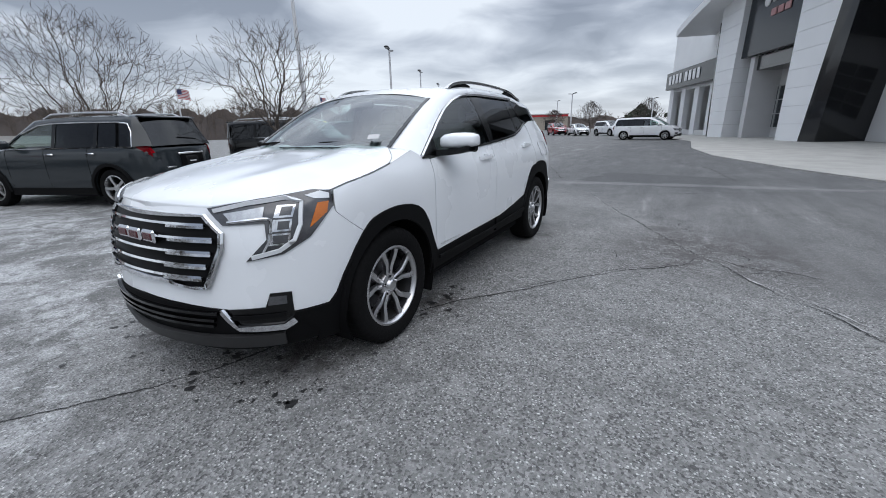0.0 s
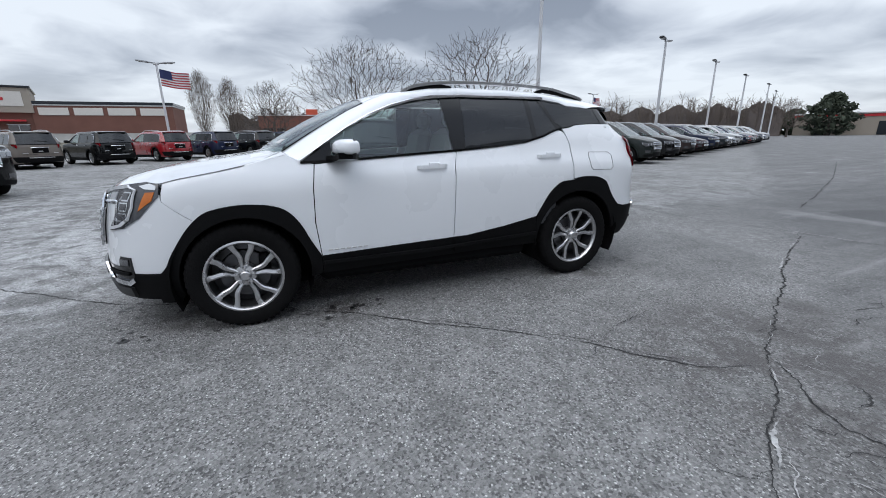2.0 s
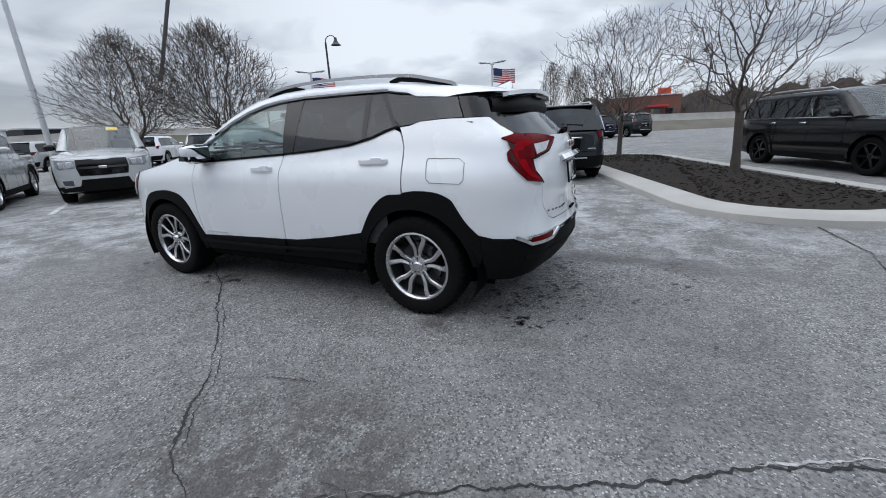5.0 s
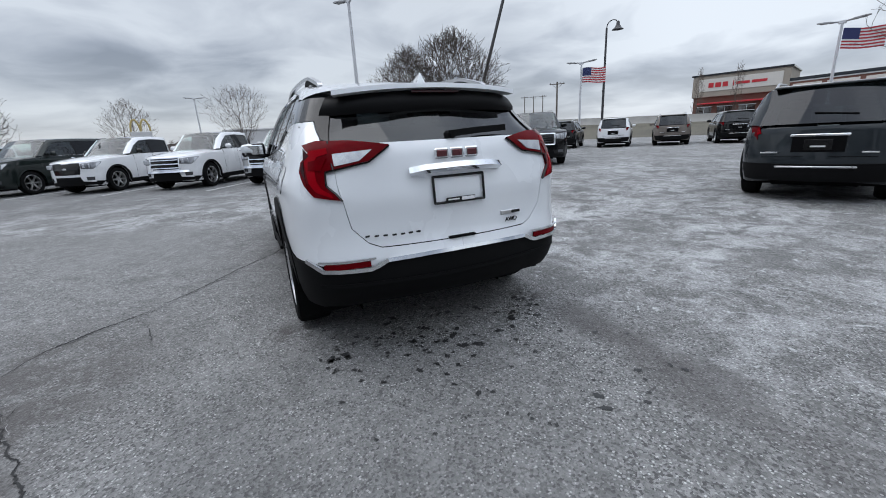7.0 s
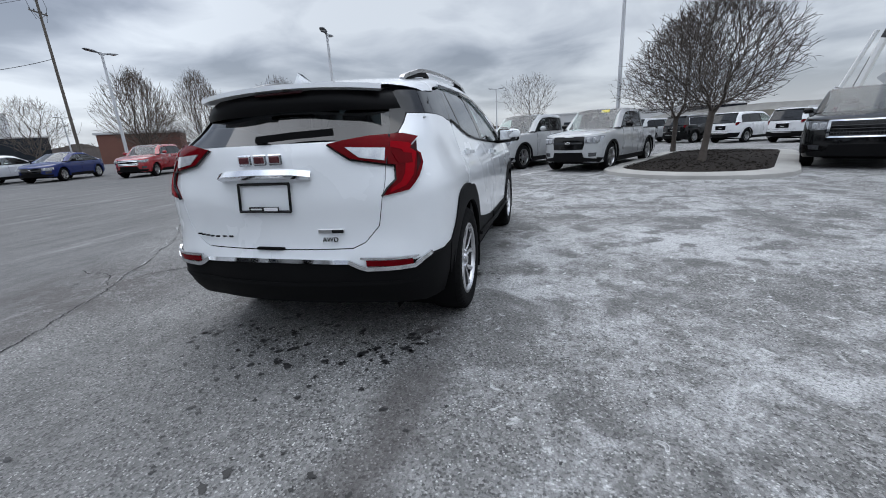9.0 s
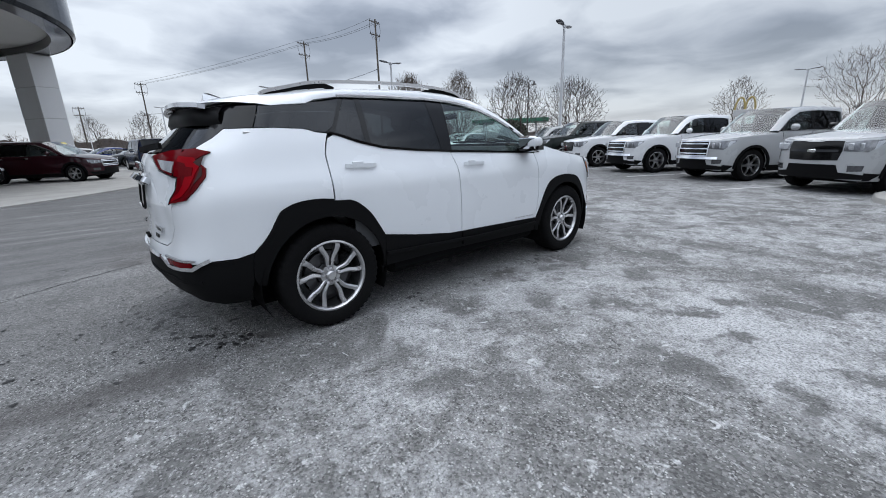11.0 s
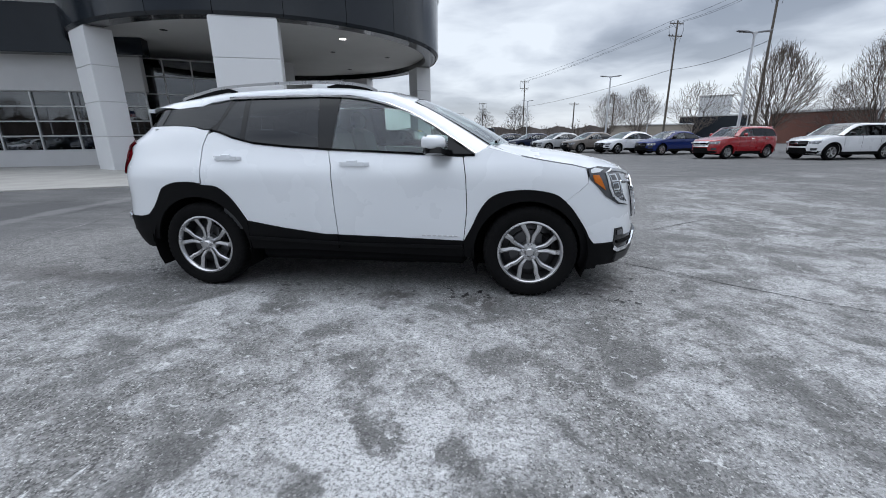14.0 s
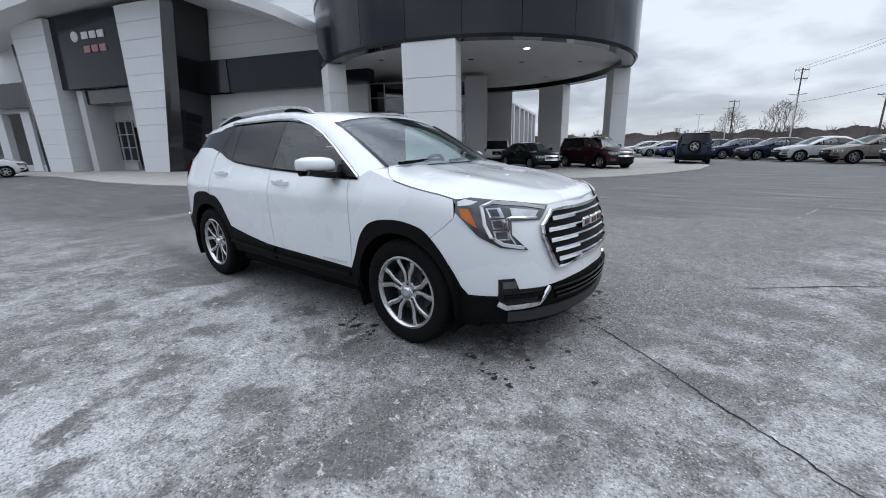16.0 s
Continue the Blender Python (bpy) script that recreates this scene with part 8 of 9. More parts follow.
DENSE = dict(trunk_h=1.25, crown="dome", tips=3400, balance=0.55, thick=0.095, twig=0.0085, step=0.2)
OPEN = dict(trunk_h=1.15, crown="fan", tips=800, balance=0.50, kink=0.12, thick=0.080, twig=0.0065, lift=0.16)
PEAR = dict(trunk_h=1.2, crown="egg", tips=2600, balance=0.80, thick=0.16, twig=0.012, lift=0.14, step=0.5)
WIDE = dict(trunk_h=1.1, crown="dome", tips=1600, balance=0.48, thick=0.13, twig=0.012, step=0.4)
PALE = dict(trunk_h=1.2, crown="fan", tips=1100, balance=0.50, thick=0.12, twig=0.013, step=0.45)
FAR = dict(trunk_h=1.4, crown="dome", tips=900, balance=0.5, thick=0.16, twig=0.022, step=0.7)
bare_tree(8.75, -5.45, 4.35, "spreading leafless tree with dense dark twigs leaning in a mulch bed", 11, 0.20, radius=1.95, lean=(0.34, -0.22), **DENSE)
bare_tree(14.6, -6.2, 4.9, "spreading leafless tree with dense dark twigs in mulch bed", 12, 0.15, radius=2.1, **DENSE)
bare_tree(-4.65, -7.60, 3.75, "open leafless tree with forked limbs in mulch bed", 23, 0.15, radius=1.75, lean=(0.08, 0.05), **OPEN)
bare_tree(-2.1, -12.2, 4.45, "leafless tree with upswept twigs behind the parked cars", 24, radius=2.5, **dict(OPEN, tips=1500))
bare_tree(19.6, 27.2, 6.7, "upright leafless pear tree with brush-like crown", 31, mat=TWIG_WARM, radius=2.3, **PEAR)
bare_tree(29.2, 31.3, 8.1, "upright leafless pear tree with brush-like crown", 32, mat=TWIG_WARM, radius=2.7, **PEAR)
bare_tree(21.3, 16.6, 5.5, "wide leafless tree with dark twigs behind the trucks", 33, radius=2.9, **WIDE)
bare_tree(25.2, 14.4, 5.2, "wide leafless tree with dark twigs behind the trucks", 34, radius=3.0, **WIDE)
bare_tree(21.0, 74.0, 8.2, "upright leafless pear tree beyond the car row", 35, mat=TWIG_WARM, radius=3.2, **PEAR)
bare_tree(23.6, 67.2, 8.4, "upright leafless pear tree beyond the car row", 36, mat=TWIG_WARM, radius=3.3, **PEAR)
bare_tree(20.6, 40.4, 5.9, "pale open leafless tree beside the car row", 37, mat=TWIG_WARM, radius=2.9, **PALE)
bare_tree(38.0, 47.0, 6.4, "leafless tree at the far edge of the lot", 38, radius=3.2, **WIDE)
bare_tree(-2.4, 112.0, 8.0, "far leafless tree beyond the car park", 39, radius=4.2, **FAR)
bare_tree(6.1, 98.0, 8.2, "far leafless tree beyond the car park", 40, radius=4.2, **FAR)
bare_tree(50.7, 1.5, 8.0, "pale leafless tree across the road", 41, mat=TWIG_WARM, radius=3.6, **PALE)
bare_tree(80.0, 18.5, 9.4, "pale leafless tree far across the road", 42, mat=TWIG_WARM, radius=4.3, **FAR)
bare_tree(-57.2, -14.5, 3.4, "small leafless tree in the far lot", 43, radius=1.6, **WIDE)
bare_tree(-71.2, -12.2, 5.0, "leafless tree beyond the far lot", 44, radius=2.6, **FAR)
bare_tree(-78.0, -4.0, 5.4, "leafless tree beyond the far lot", 45, radius=2.8, **FAR)
bare_tree(-84.0, -43.0, 6.5, "pale leafless tree near an evergreen", 46, mat=TWIG_WARM, radius=3.0, **FAR)
bare_tree(1.4, -51.5, 7.4, "dark spreading leafless tree beyond the verge", 47, radius=4.3, **FAR)
bare_tree(11.4, -70.8, 10.8, "slim upright leafless tree beside a brick building", 48, mat=TWIG_WARM, radius=2.0, **PEAR)
bare_tree(7.6, -71.2, 9.9, "slim upright leafless tree beside a brick building", 49, mat=TWIG_WARM, radius=2.0, **PEAR)
bare_tree(-37.5, -55.8, 8.0, "leafless tree in front of a wooded ridge", 50, mat=TWIG_WARM, radius=4.0, **FAR)
for px, py, k in ((51.0, -82.0, 51), (45.2, -84.5, 52)):
    bare_tree(px, py, 11.2, "slender young leafless tree before a shop front", k, mat=TWIG_WARM, trunk_h=1.2, radius=1.2, crown="egg", tips=200, balance=0.9, thick=0.09, twig=0.022, step=0.7)


# ---- evergreens ----
LEAF = material("dark_evergreen_foliage", (0.030, 0.042, 0.028), 0.9, 0, (0.055, 0.065, 0.042), 0.9, 12, 0.8)


def evergreen(x, y, w, h, label, seed, shape=1.0):
    rnd = random.Random(seed)
    ob = thing("evergreen_tree", pose(x, y, 0), label, "tree", "evergreens")
    part("trunk", Geo().tube([(0, 0, -0.1), (0, 0, h * 0.7)], [w * 0.05, 0.03], 6), BARK, ob)
    g = Geo()
    for k in range(1500):
        t = rnd.random() ** 0.8
        z = h * (0.03 + 0.97 * t)
        r = w / 2 * (math.sin(math.pi * (0.18 + 0.82 * t) ** shape) * 0.9 + 0.12) * (0.7 + 0.3 * rnd.random()) * (0.86 + 0.2 * math.sin(3.1 * z + seed))
        a = rnd.uniform(0, 2 * math.pi)
        p = Vector((r * math.cos(a), r * math.sin(a), min(z, h)))
        s = w * rnd.uniform(0.035, 0.075)
        o = [Vector((rnd.uniform(-1, 1), rnd.uniform(-1, 1), rnd.uniform(-0.7, 1.1))) * s for _ in range(4)]
        g.add([p + q for q in o], [(0, 1, 2), (0, 2, 3), (0, 3, 1), (1, 3, 2)])
    part("crown", g, LEAF, ob, smooth=0, fix=False)


evergreen(-107, -48.2, 9.5, 8.2, "large dark rounded evergreen beyond the car row", 3)
evergreen(-113, -58, 9, 5.6, "dark evergreen shrub beyond the car row", 4)
evergreen(-88, -6, 6, 4.6, "dark evergreen beyond the far lot", 5)
evergreen(-92, 1.5, 7, 5.0, "dark evergreen beyond the far lot", 6)
evergreen(24.5, 19.5, 3.4, 2.5, "dark green rounded shrub behind the trucks", 7)


# ---- wooded ridge and distant tree lines ----
def woods(name, spans, label, seed, sticks):
    """Ragged bank of far leafless wood: (azimuth0, azimuth1, distance, height) spans."""
    rnd = random.Random(seed)
    bank, twig = Geo(), Geo()
    for a0, a1, r0, h in spans:
        n = int(abs(a1 - a0) * 5)
        for lay in range(3):
            row_lo, row_hi = [], []
            for i in range(n + 1):
                a = radians(a0 + (a1 - a0) * i / n)
                r = r0 + 14 - lay * 7
                top = h * (0.72 - 0.12 * lay + 0.10 * math.sin(i * 0.31 + lay) + rnd.uniform(-0.03, 0.04))
                row_lo.append((r * math.cos(a), r * math.sin(a), -0.2))
                row_hi.append(((r + 1.5) * math.cos(a), (r + 1.5) * math.sin(a), top))
            bank.grid([row_lo, row_hi])
        for i in range(int(n * sticks)):
            a = radians(rnd.uniform(a0, a1))
            r = r0 + rnd.uniform(-4, 12)
            hh = h * rnd.uniform(0.62, 1.08) * (1 + 0.10 * math.sin(a * 40 + seed))
            base = Vector((r * math.cos(a), r * math.sin(a), 0))
            twig.tube([base, base + Vector((rnd.uniform(-0.3, 0.3), rnd.uniform(-0.3, 0.3), hh * 0.8))], [0.11, 0.04], 3, caps=False)
            for j in range(22):
                t = rnd.uniform(0.3, 0.85)
                p = base + Vector((0, 0, hh * t))
                q = p + Vector((rnd.gauss(0, 1), rnd.gauss(0, 1), rnd.uniform(0.3, 1.6))).normalized() * hh * rnd.uniform(0.10, 0.26)
                twig.tube([p, q], [0.045, 0.014], 3, caps=False)
    ob = thing(name, pose(0, 0, 0), label, "woods", kind="stuff")
    # brown scrub, lightened in its colour for the haze of distance
    part("undergrowth", bank, material("hazed_brown_scrub", (0.105, 0.088, 0.081), 0.95, 0, (0.062, 0.053, 0.051), 0.25, 3.0, 0.9), ob, smooth=0, fix=False)
    part("bare_branches", twig, TWIG_WARM, ob, smooth=0, fix=False)


woods("wooded_ridge", [(-84, -152, 112, 9.6)], "brown leafless wooded ridge along the horizon", 8, 1.3)
woods("far_tree_line", [(-176, -152, 150, 5.5), (52, 118, 165, 6.2), (-6, 52, 150, 5.0)], "low far line of leafless trees", 9, 0.8)


# ---- lamp posts ----
LED_HEAD = material("grey_lamp_head", (0.16, 0.165, 0.175), 0.5, 0.2, (0.10, 0.10, 0.11), 3, 40, 0.5)


def lamp_post(x, y, h, turn=0, span=1.05, lean=0.0, label="tall white car-park lamp post with twin flat heads", r=0.085):
    ob = thing("lamp_post", pose(x, y, 0, 0, lean, turn), label, "lamp post", "car-park lamp posts")
    part("base", Geo().lathe([(0, 0.62), (0.22, 0.62), (0.25, 0.58), (0.26, 0), (0, 0)], 16, pose(0, 0, 0, 90, 0, 0)), CONCRETE, ob, "round concrete footing")
    part("pole", Geo().tube([(0, 0, 0.55), (0, 0, h * 0.5), (0, 0, h)], [r * 1.15, r, r * 0.8], 12), POLE_WHITE, ob)
    part("collar", Geo().tube([(0, 0, 0.60), (0, 0, 0.68)], [0.16, 0.14], 12), POLE_WHITE, ob)
    part("mount", Geo().box((0, 0, h + 0.02), (0.30, 0.12, 0.16), 0.02), POLE_WHITE, ob)
    for s in (-1, 1):
        g = Geo()
        rows = []
        for t, w, th in ((0.12, 0.05, 0.05), (0.34, 0.09, 0.06), (0.45, 0.17, 0.07), (0.85, 0.17, 0.06), (1.0, 0.12, 0.03)):
            cx, cz = s * span * t, h + 0.02 + 0.12 * t
            rows.append([(cx, -w, cz - th * 0.4), (cx, -w * 0.8, cz + th * 0.6), (cx, w * 0.8, cz + th * 0.6), (cx, w, cz - th * 0.4)])
        g.grid(rows, True)
        g.f += [(3, 2, 1, 0), (16, 17, 18, 19)]
        head = part("lamp_head", g, LED_HEAD, ob)
        part("lens", Geo().box((s * span * 0.66, 0, h + 0.02 + 0.08 - 0.036), (span * 0.36, 0.24, 0.012), 0, None), LAMP_DARK, head)
    return ob


for lx, ly, lh, lt in ((16.7, -4.3, 7.5, 25), (-10.0, -12.5, 7.3, 25), (19.3, 11.4, 7.25, 15), (16.5, 25.2, 7.1, 5), (12.5, 41.9, 6.9, 0), (26.0, 69.7, 6.4, 0), (31.8, 34.4, 5.2, 10), (52.6, 5.9, 6.8, 95), (6.7, 76.1, 7.4, 0),
                       (-2.9, 106.2, 8.0, 0), (-10, 125.8, 8.0, 0), (-23.4, -17.8, 7.0, 25), (-36.4, -23.6, 7.2, 25), (-47.5, -28.0, 7.0, 25), (-60, -33.0, 7.0, 25), (-72, -39, 7.0, 25), (-55.9, -11.8, 5.3, 40), (-79.5, -20.2, 5.8, 40),
                       (-72.5, -3.0, 5.0, 40), (-30.7, -42.3, 6.2, 0), (36, 60, 6.0, 0)):
    lamp_post(lx, ly, lh, lt)


# ---- flags on shorter posts ----
def flag_post(x, y, h, turn, flag_turn, seed):
    lamp_post(x, y, h, turn, 1.0, label="white lamp post with twin heads carrying a flag", r=0.07)
    fl = thing("flag", pose(x + 0.09 * math.cos(radians(flag_turn)), y + 0.09 * math.sin(radians(flag_turn)), h - 1.25, 0, 0, flag_turn), "striped red and white flag with a dark blue corner", "flag", "flags")
    W, Hh = 1.62, 0.95

    def cloth(u, v, d):
        return Vector((W * u * 0.97, d + 0.07 * math.sin(7.5 * u + seed + 1.2 * v) * u ** 0.6, Hh * v - 0.13 * u + 0.03 * math.sin(6 * u + seed)))

    for k in range(13):
        rows = [[cloth(i / 14, (k + j) / 13, d) for j, d in ((0, -0.004), (1, -0.004), (1, 0.004), (0, 0.004))] for i in range(15)]
        part("stripe", Geo().grid(rows, True), FLAG_RED if k % 2 == 0 else FLAG_WHITE, fl, smooth=60)
    rows = [[cloth(0.4 * i / 6, v, d) for v, d in ((6 / 13, -0.009), (1.004, -0.009), (1.004, 0.009), (6 / 13, 0.009))] for i in range(7)]
    part("canton", Geo().grid(rows, True), FLAG_BLUE, fl, "dark blue flag corner", smooth=60)


flag_post(18.7, -20.6, 5.45, 35, 205, 0.4)
flag_post(7.4, -27.0, 5.6, 10, 205, 1.9)
flag_post(-38.5, -41.5, 6.1, 10, 200, 3.1)
flag_post(-20.3, -42.3, 6.1, 10, 200, 4.1)


# ---- dark street lamps with bell shades ----
def bell_lamp(x, y, h, turn):
    ob = thing("street_lamp", pose(x, y, 0, 0, 0, turn), "slim dark street lamp with a hooked bell shade", "street lamp", "bell street lamps")
    part("pole", Geo().tube([(0, 0, 0), (0, 0, 0.8), (0, 0, h - 0.5)], [0.16, 0.10, 0.07], 10), POLE_DARK, ob)
    part("base", Geo().lathe([(0, 0.5), (0.13, 0.5), (0.17, 0.35), (0.22, 0.1), (0.24, 0), (0, 0)], 14, pose(0, 0, 0, 90)), POLE_DARK, ob)
    arm = [(0, 0, h - 0.6)] + [(0.42 - 0.42 * math.cos(a), 0, h - 0.45 + 0.42 * math.sin(a)) for a in (0, 0.5, 1.0, 1.57, 2.1, 2.7)]
    part("arm", Geo().tube(arm, 0.035, 7), POLE_DARK, ob)
    ex, ez = arm[-1][0], arm[-1][2]
    part("shade", Geo().lathe([(0.03, 0.10), (0.10, 0.04), (0.13, -0.16), (0.24, -0.34), (0.40, -0.46), (0.385, -0.46), (0.22, -0.33), (0.10, -0.16), (0.02, 0.06)], 18, pose(ex, 0, ez, 90)), POLE_DARK, ob, "dark bell-shaped shade")


bell_lamp(19.6, -23.7, 8.5, 200)
bell_lamp(48, 36.6, 9.3, 300)
bell_lamp(70.9, 58.1, 10.7, 120)
bell_lamp(-9.0, -52.0, 8.6, 40)


# ---- utility poles with wires ----
def utility_pole(x, y, h, turn, arms=2):
    ob = thing("utility_pole", pose(x, y, 0, 0, 0, turn), "weathered wooden utility pole with cross-arms and insulators", "utility pole", "utility poles")
    part("pole", Geo().tube([(0, 0, -0.1), (0, 0, h)], [0.20, 0.13], 10), WOOD_POLE, ob)
    for k in range(arms):
        z = h - 0.4 - 1.9 * k
        arm = part("cross_arm", Geo().box((0, 0.16, z), (2.7, 0.11, 0.14), 0.01), WOOD_POLE, ob)
        for s in (-1.2, -0.55, 0.55, 1.2):
            part("insulator", Geo().lathe([(0, 0.22), (0.05, 0.20), (0.07, 0.12), (0.045, 0.08), (0.05, 0), (0, 0)], 8, pose(s, 0.16, z + 0.07, 90)), POLE_DARK, arm)
        for s in (-1, 1):
            part("brace", Geo().strip([(s * 0.9, 0.09, z - 0.05), (0, 0.12, z - 0.75)], 0.05, 0.02), WOOD_POLE, ob)
    if arms > 1:
        for s in (-1, 1):
            part("jumper_cable", Geo().tube([(s * 1.2, 0.16, h - 0.3), (s * 1.45, 0.1, h - 1.4), (s * 1.2, 0.1, h - 2.2), (s * 0.8, 0, h - 3.2)], 0.025, 5), POLE_DARK, ob)


UTIL = [(36.6, 59.4, 20.6), (30.5, 74.6, 19.4), (9.0, 125.0, 17.0)]
for x, y, h in UTIL:
    utility_pole(x, y, h, 21)
utility_pole(-4, 150, 13, 20)
utility_pole(21, 110, 9.5, 20, 1)
utility_pole(33, 118, 12, 20, 1)
for k in range(3):
    utility_pole(117.5 - 1.9 * k, -88.5 - 2.4 * k, 12.6, 40, 1)
utility_pole(58, -52, 9.5, 40, 1)


def wire(p, q, sag, r=0.022):
    p, q = Vector(p), Vector(q)
    g = Geo().tube([p.lerp(q, i / 14) - Vector((0, 0, sag * 4 * (i / 14) * (1 - i / 14))) for i in range(15)], r, 4, caps=False)
    solid("overhead_wire", g, POLE_DARK, "thin black overhead wire between utility poles", "wire", "overhead wires")


ca, sa = math.cos(radians(21)), math.sin(radians(21))
for (x0, y0, h0), (x1, y1, h1) in zip(UTIL, UTIL[1:]):
    for s in (-1.2, 0.55, 1.2):
        wire((x0 + s * ca, y0 + s * sa, h0 - 0.1), (x1 + s * ca, y1 + s * sa, h1 - 0.1), 0.5)
    wire((x0, y0, h0 - 7.5), (x1, y1, h1 - 7.5), 0.6, 0.035)


# ---- crane, road signs ----
crane = thing("crane", pose(171, -97.2, 0), "distant telescopic crane with a raised dark boom", "crane")
part("carrier", Geo().box((0, 0, 0.85), (11, 2.8, 1.7), 0.3).box((4.2, 0.2, 2.4), (2.4, 2.4, 1.6), 0.3), PANEL_WHITE, crane)
part("counterweight", Geo().box((-3, 0, 3.4), (2.4, 2.8, 1.9), 0.2), POLE_DARK, crane)
part("boom", Geo().tube([(0, 0, 3.2), (-13, -22.8, 95)], [0.85, 0.55], 6), POLE_DARK, crane)
part("boom_base", Geo().tube([(-0.2, -0.4, 3.0), (-3.0, -5.4, 24)], [1.25, 1.1], 6), PANEL_WHITE, crane)
part("jib", Geo().tube([(3.4, 0.6, 9), (0.2, -5.0, 27)], [0.7, 0.7], 5), PANEL_WHITE, crane)

sign = thing("road_sign", pose(42.4, -29.9, 0, 0, 0, 145), "grey back of a diamond road sign on two posts", "road sign")
part("board", Geo().box((0, 0, 0), (0.02, 1.35, 1.35), 0.01, pose(0, 0, 0, 45).to_3x3()), MULLION, sign, m=pose(0, 0, 4.2))
for s in (-0.35, 0.35):
    part("post", Geo().box((0.05, s, 2.1), (0.06, 0.06, 4.2), 0.01), POLE_WHITE, sign)

# ---- raised road with concrete barrier behind the verge row ----
ROAD = [(-10, 70, 1.6), (-16, 60, 2.55), (-25, 58, 2.9), (-33, 54, 2.6), (-41, 50, 2.25), (-52, 48, 2.0), (-64, 46, 1.75), (-78, 48, 1.85), (-92, 52, 1.7), (-110, 60, 1.4)]
bank_rows, bar_rows = [], []
for a, r, h in ROAD:
    ca_, sa_ = math.cos(radians(a)), math.sin(radians(a))
    at_ = lambda d, z: ((r + d) * ca_ - 3.5, (r + d) * sa_ + 1.0, z)
    bank_rows.append([at_(-4.5, -0.1), at_(-1.2, h * 0.45), at_(-0.3, h - 0.72), at_(9, h - 0.72), at_(14, -0.1)])
    bar_rows.append([at_(-0.28, h - 0.76), at_(-0.12, h - 0.45), at_(-0.08, h), at_(0.08, h), at_(0.12, h - 0.45), at_(0.28, h - 0.76)])
solid("road_bank", Geo().grid(bank_rows), material("dry_verge_grass", (0.13, 0.12, 0.095), 0.95, 0, (0.075, 0.07, 0.06), 0.5, 7, 0.8, 0.4), "dull dry grass bank carrying a raised road", "bank", kind="structure", smooth=0, fix=False)
solid("road_barrier", Geo().grid(bar_rows), CONCRETE, "pale grey concrete barrier along the raised road", "barrier", kind="structure", smooth=30, fix=False)


# ---- shop with brick wing ----
def brick_block(x0, y0, x1, y1, depth, h, name_label, parapet=0.5):
    """A box building whose front runs from (x0, y0) to (x1, y1); returns thing and front frame."""
    d = Vector((x1 - x0, y1 - y0, 0))
    L_, ang = d.length, math.degrees(math.atan2(d.y, d.x))
    ob = thing("brick_building", pose(x0, y0, 0, 0, 0, ang), name_label, "building")
    part("wall", Geo().box((L_ / 2, -depth / 2, h / 2), (L_, depth, h)), BRICK, ob)
    part("roof", Geo().box((L_ / 2, -depth / 2, h + 0.1), (L_ + 0.3, depth + 0.3, 0.2), 0.03), STUCCO, ob)
    return ob, L_


TAN = material("tan_render", (0.34, 0.30, 0.255), 0.85, 0, (0.28, 0.25, 0.21), 0.4, 30, 0.6)
SIGN_BOARD = material("pale_sign_board", (0.62, 0.59, 0.55), 0.6)
shop, L_ = brick_block(41.0, -92.5, 55.5, -87.2, 14, 6.0, "brick corner shop with tan parapet and red sign")
part("parapet", Geo().box((L_ / 2, -6.7, 8.0), (L_ + 0.6, 14.6, 4.2), 0.08), TAN, shop, "tan rendered parapet box")
part("cornice", Geo().box((L_ / 2, -6.7, 10.2), (L_ + 1.1, 15.1, 0.35), 0.06), PANEL_DARK, shop)
part("sign_board", Geo().box((L_ / 2, 0.66, 8.2), (L_ - 1.6, 0.1, 2.4), 0.03), SIGN_BOARD, shop)
for k, (a, w, hh) in enumerate(((0.20, 0.9, 0.9), (0.28, 1.0, 0.9), (0.36, 0.9, 0.9), (0.45, 0.14, 1.1), (0.55, 2.2, 0.5), (0.72, 2.4, 0.5))):
    part("sign_letter_bar", Geo().box((L_ * (1.0 - a), 0.75, 8.15), (w, 0.08, hh), 0.02), SIGN_RED, shop)
for k in range(4):
    win = part("window", Geo().box((L_ * (0.14 + 0.24 * k), 0.03, 2.2), (2.7, 0.1, 3.4)), SHOP_GLASS, shop)
    part("frame", Geo().box((L_ * (0.14 + 0.24 * k), 0.08, 3.95), (2.9, 0.12, 0.14)).box((L_ * (0.14 + 0.24 * k), 0.08, 2.4), (0.08, 0.12, 3.2)), MULLION, win)
part("awning", Geo().box((L_ / 2, 0.7, 4.6), (L_ - 2.0, 1.3, 0.3), 0.05), SIGN_RED, shop)
wing, L_ = brick_block(19.6, -92.5, 41.0, -92.2, 12, 7.2, "long low brick shop wing with pale panels")
part("cap", Geo().box((L_ / 2, -6, 7.7), (L_ + 0.4, 12.4, 0.5), 0.05), PANEL_DARK, wing)
for k in range(4):
    panel = part("panel", Geo().box((L_ * (0.15 + 0.235 * k), 0.06, 6.2), (L_ * 0.2, 0.12, 1.3), 0.02), SIGN_BOARD, wing, "pale rendered panel")
low, L_ = brick_block(-9.5, -92, 4.5, -92, 10, 5.6, "low brick building with orange-red roof light")
part("roof_sign", Geo().box((L_ * 0.22, -1.0, 6.4), (2.4, 0.6, 1.2), 0.1), material("orange_red_sign", (0.50, 0.075, 0.035), 0.5), low)
part("canopy", Geo().box((L_ * 0.30, 0.8, 3.6), (4.0, 1.6, 0.4), 0.05), SIGN_RED, low)
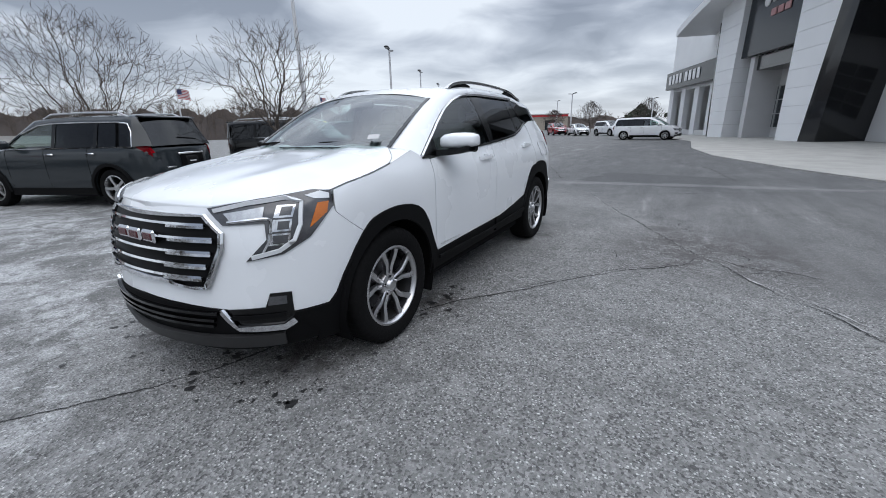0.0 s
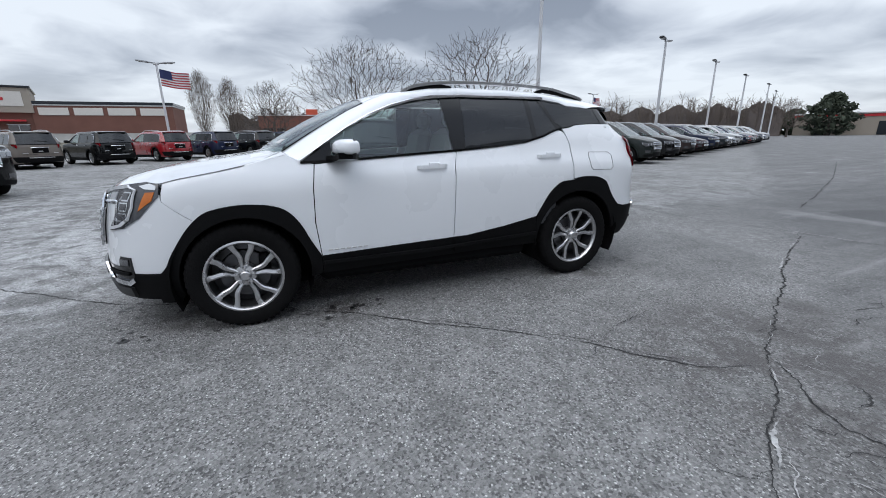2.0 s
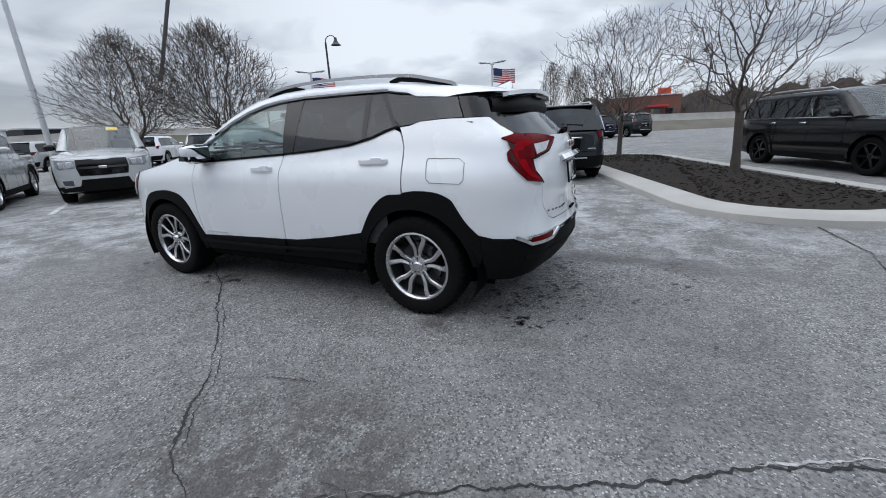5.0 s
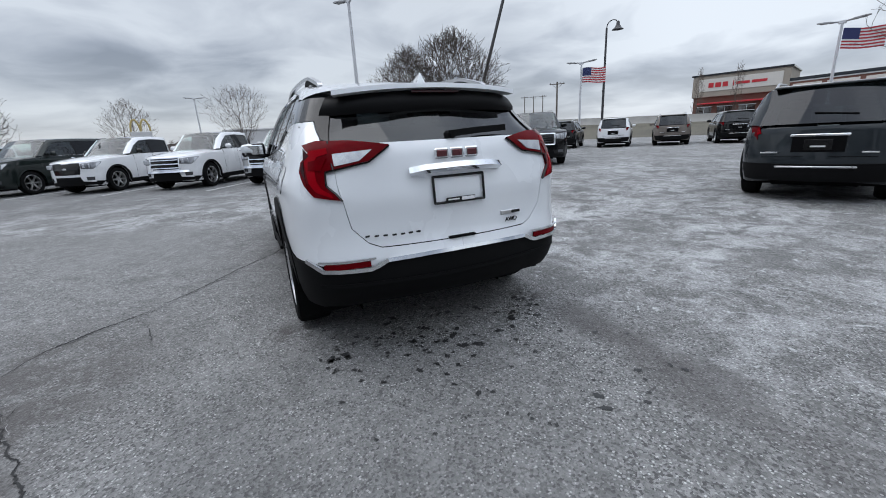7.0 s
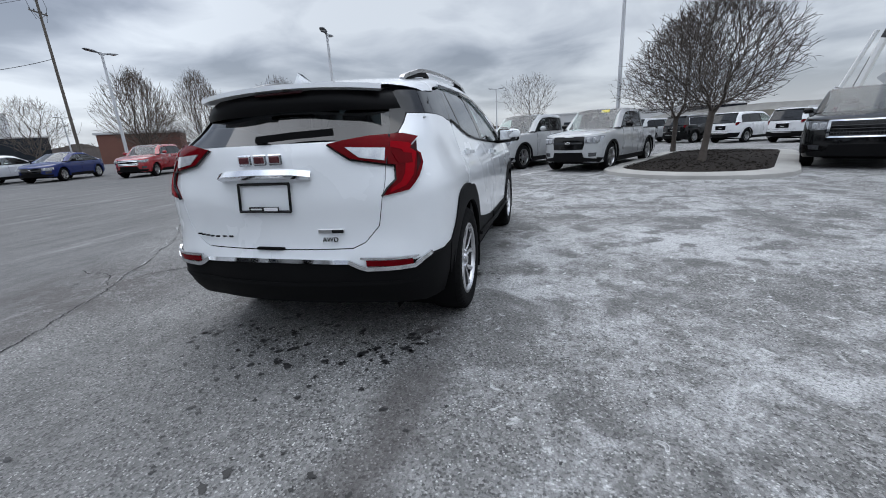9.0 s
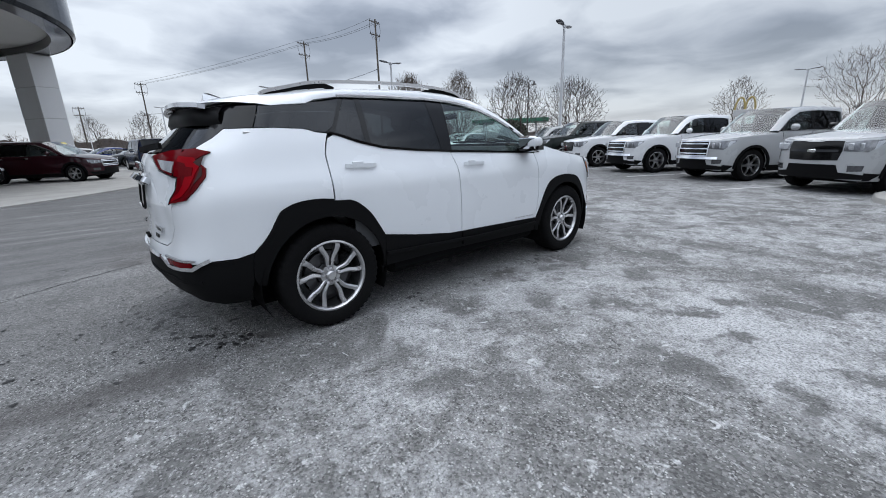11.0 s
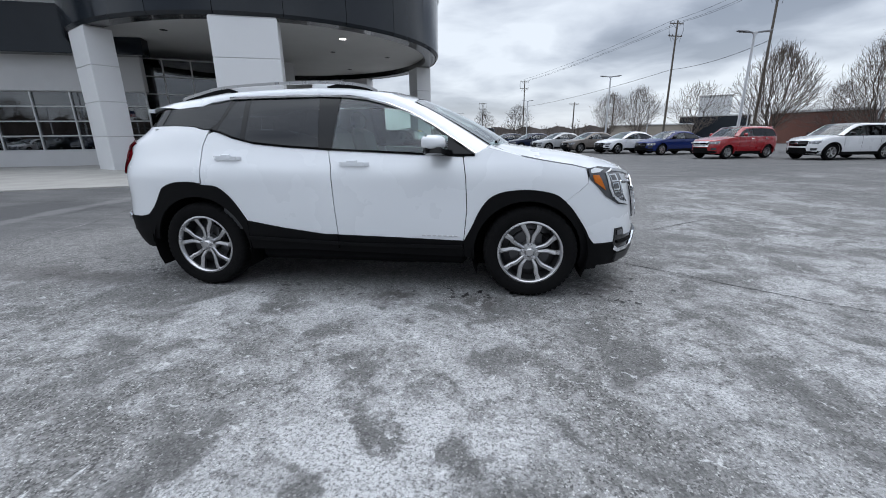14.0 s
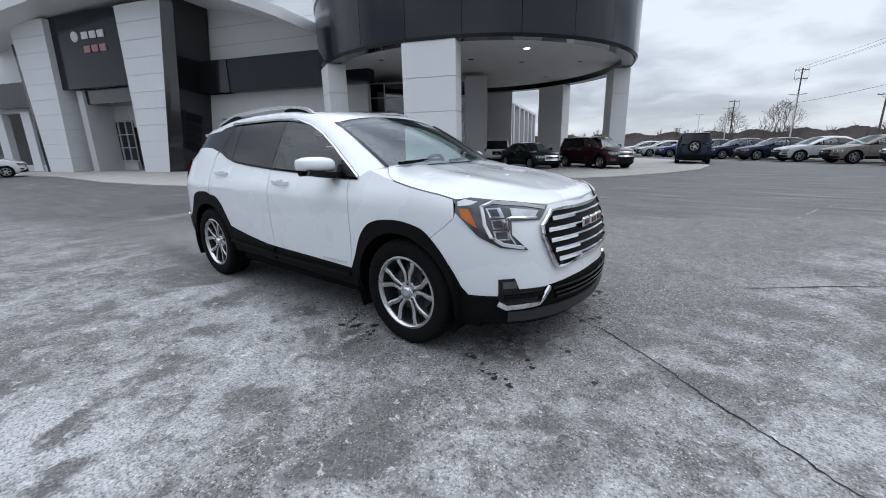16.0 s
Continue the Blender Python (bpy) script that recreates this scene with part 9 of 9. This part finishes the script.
for k in range(5):
    part("window", Geo().box((L_ * (0.12 + 0.19 * k), 0.03, 2.2), (1.8, 0.1, 1.8)), SHOP_GLASS, low)


# ---- other far buildings ----
def far_shed(x, y, turn, w, d, h, wall, label, stripe=None, doors=3):
    ob = thing("low_building", pose(x, y, 0, 0, 0, turn), label, "building", "far low buildings")
    part("wall", Geo().box((0, 0, h / 2), (w, d, h)), wall, ob)
    part("roof", Geo().box((0, 0, h + 0.15), (w + 0.5, d + 0.5, 0.3), 0.05), STUCCO, ob)
    if stripe:
        part("fascia", Geo().box((0, -d / 2 - 0.06, h - 0.35), (w + 0.2, 0.12, 0.5)), stripe, ob)
    for k in range(doors):
        part("door", Geo().box((w * ((k + 0.5) / doors - 0.5), -d / 2 - 0.03, h * 0.33), (w / doors * 0.3, 0.08, h * 0.62)), PANEL_DARK, ob)


GREEN = material("green_canopy_fascia", (0.03, 0.20, 0.12), 0.5)
far_shed(-121, -44.5, 113, 30, 12, 4.4, TAN, "long low tan warehouse with a red roof stripe", SIGN_RED)
far_shed(66.0, 132.5, 153, 8.0, 8.0, 11.8, PANEL_WHITE, "tall pale windowless industrial block", None, 0)
far_shed(53.8, 106, 150, 14, 8, 5.2, PANEL_DARK, "low dark industrial building", None, 2)
far_shed(40, 108, 150, 18, 8, 3.4, TAN, "long low tan industrial building", None, 4)
far_shed(40.5, 52.5, 130, 9, 6, 3.6, BRICK, "low dark brick hut behind trees", None, 1)
far_shed(95.0, -33.0, -75, 9, 8, 4.4, PANEL_DARK, "dark flat-roofed building past the raised road", None, 3)
far_shed(86.0, -10.0, -85, 30, 8, 4.0, STUCCO, "long pale commercial building past the road", None, 5)
canopy = thing("fuel_canopy", pose(56.2, 47.0, 0, 0, 0, -52), "flat fuel-station canopy with green edge", "canopy")
part("roof", Geo().box((0, 0, 4.05), (13, 7, 0.2), 0.03), PANEL_WHITE, canopy)
for s in (-1, 1):
    part("fascia", Geo().box((0, 3.55 * s, 4.1), (13.2, 0.1, 0.65), 0.02), GREEN, canopy, "green fascia")
    part("end_fascia", Geo().box((6.55 * s, 0, 4.1), (0.1, 7.0, 0.65), 0.02), GREEN, canopy)
    for q in (-1, 1):
        part("column", Geo().box((4.6 * s, 2.2 * q, 1.98), (0.3, 0.3, 3.95), 0.03), POLE_WHITE, canopy)
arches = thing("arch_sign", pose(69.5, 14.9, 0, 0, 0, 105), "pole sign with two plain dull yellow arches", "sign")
part("pole", Geo().tube([(0, 0, 0), (0, 0, 3.5)], 0.18, 10), POLE_DARK, arches)
part("board", Geo().box((0, 0, 3.65), (2.6, 0.35, 0.9), 0.05), STUCCO, arches)
for s in (-0.6, 0.6):
    part("arch", Geo().tube([(s + 0.58 * math.cos(a), 0, 4.0 + 1.75 * math.sin(a)) for a in [math.pi * i / 10 for i in range(11)]], 0.13, 6), material("dull_yellow_plastic", (0.42, 0.33, 0.13), 0.5), arches)
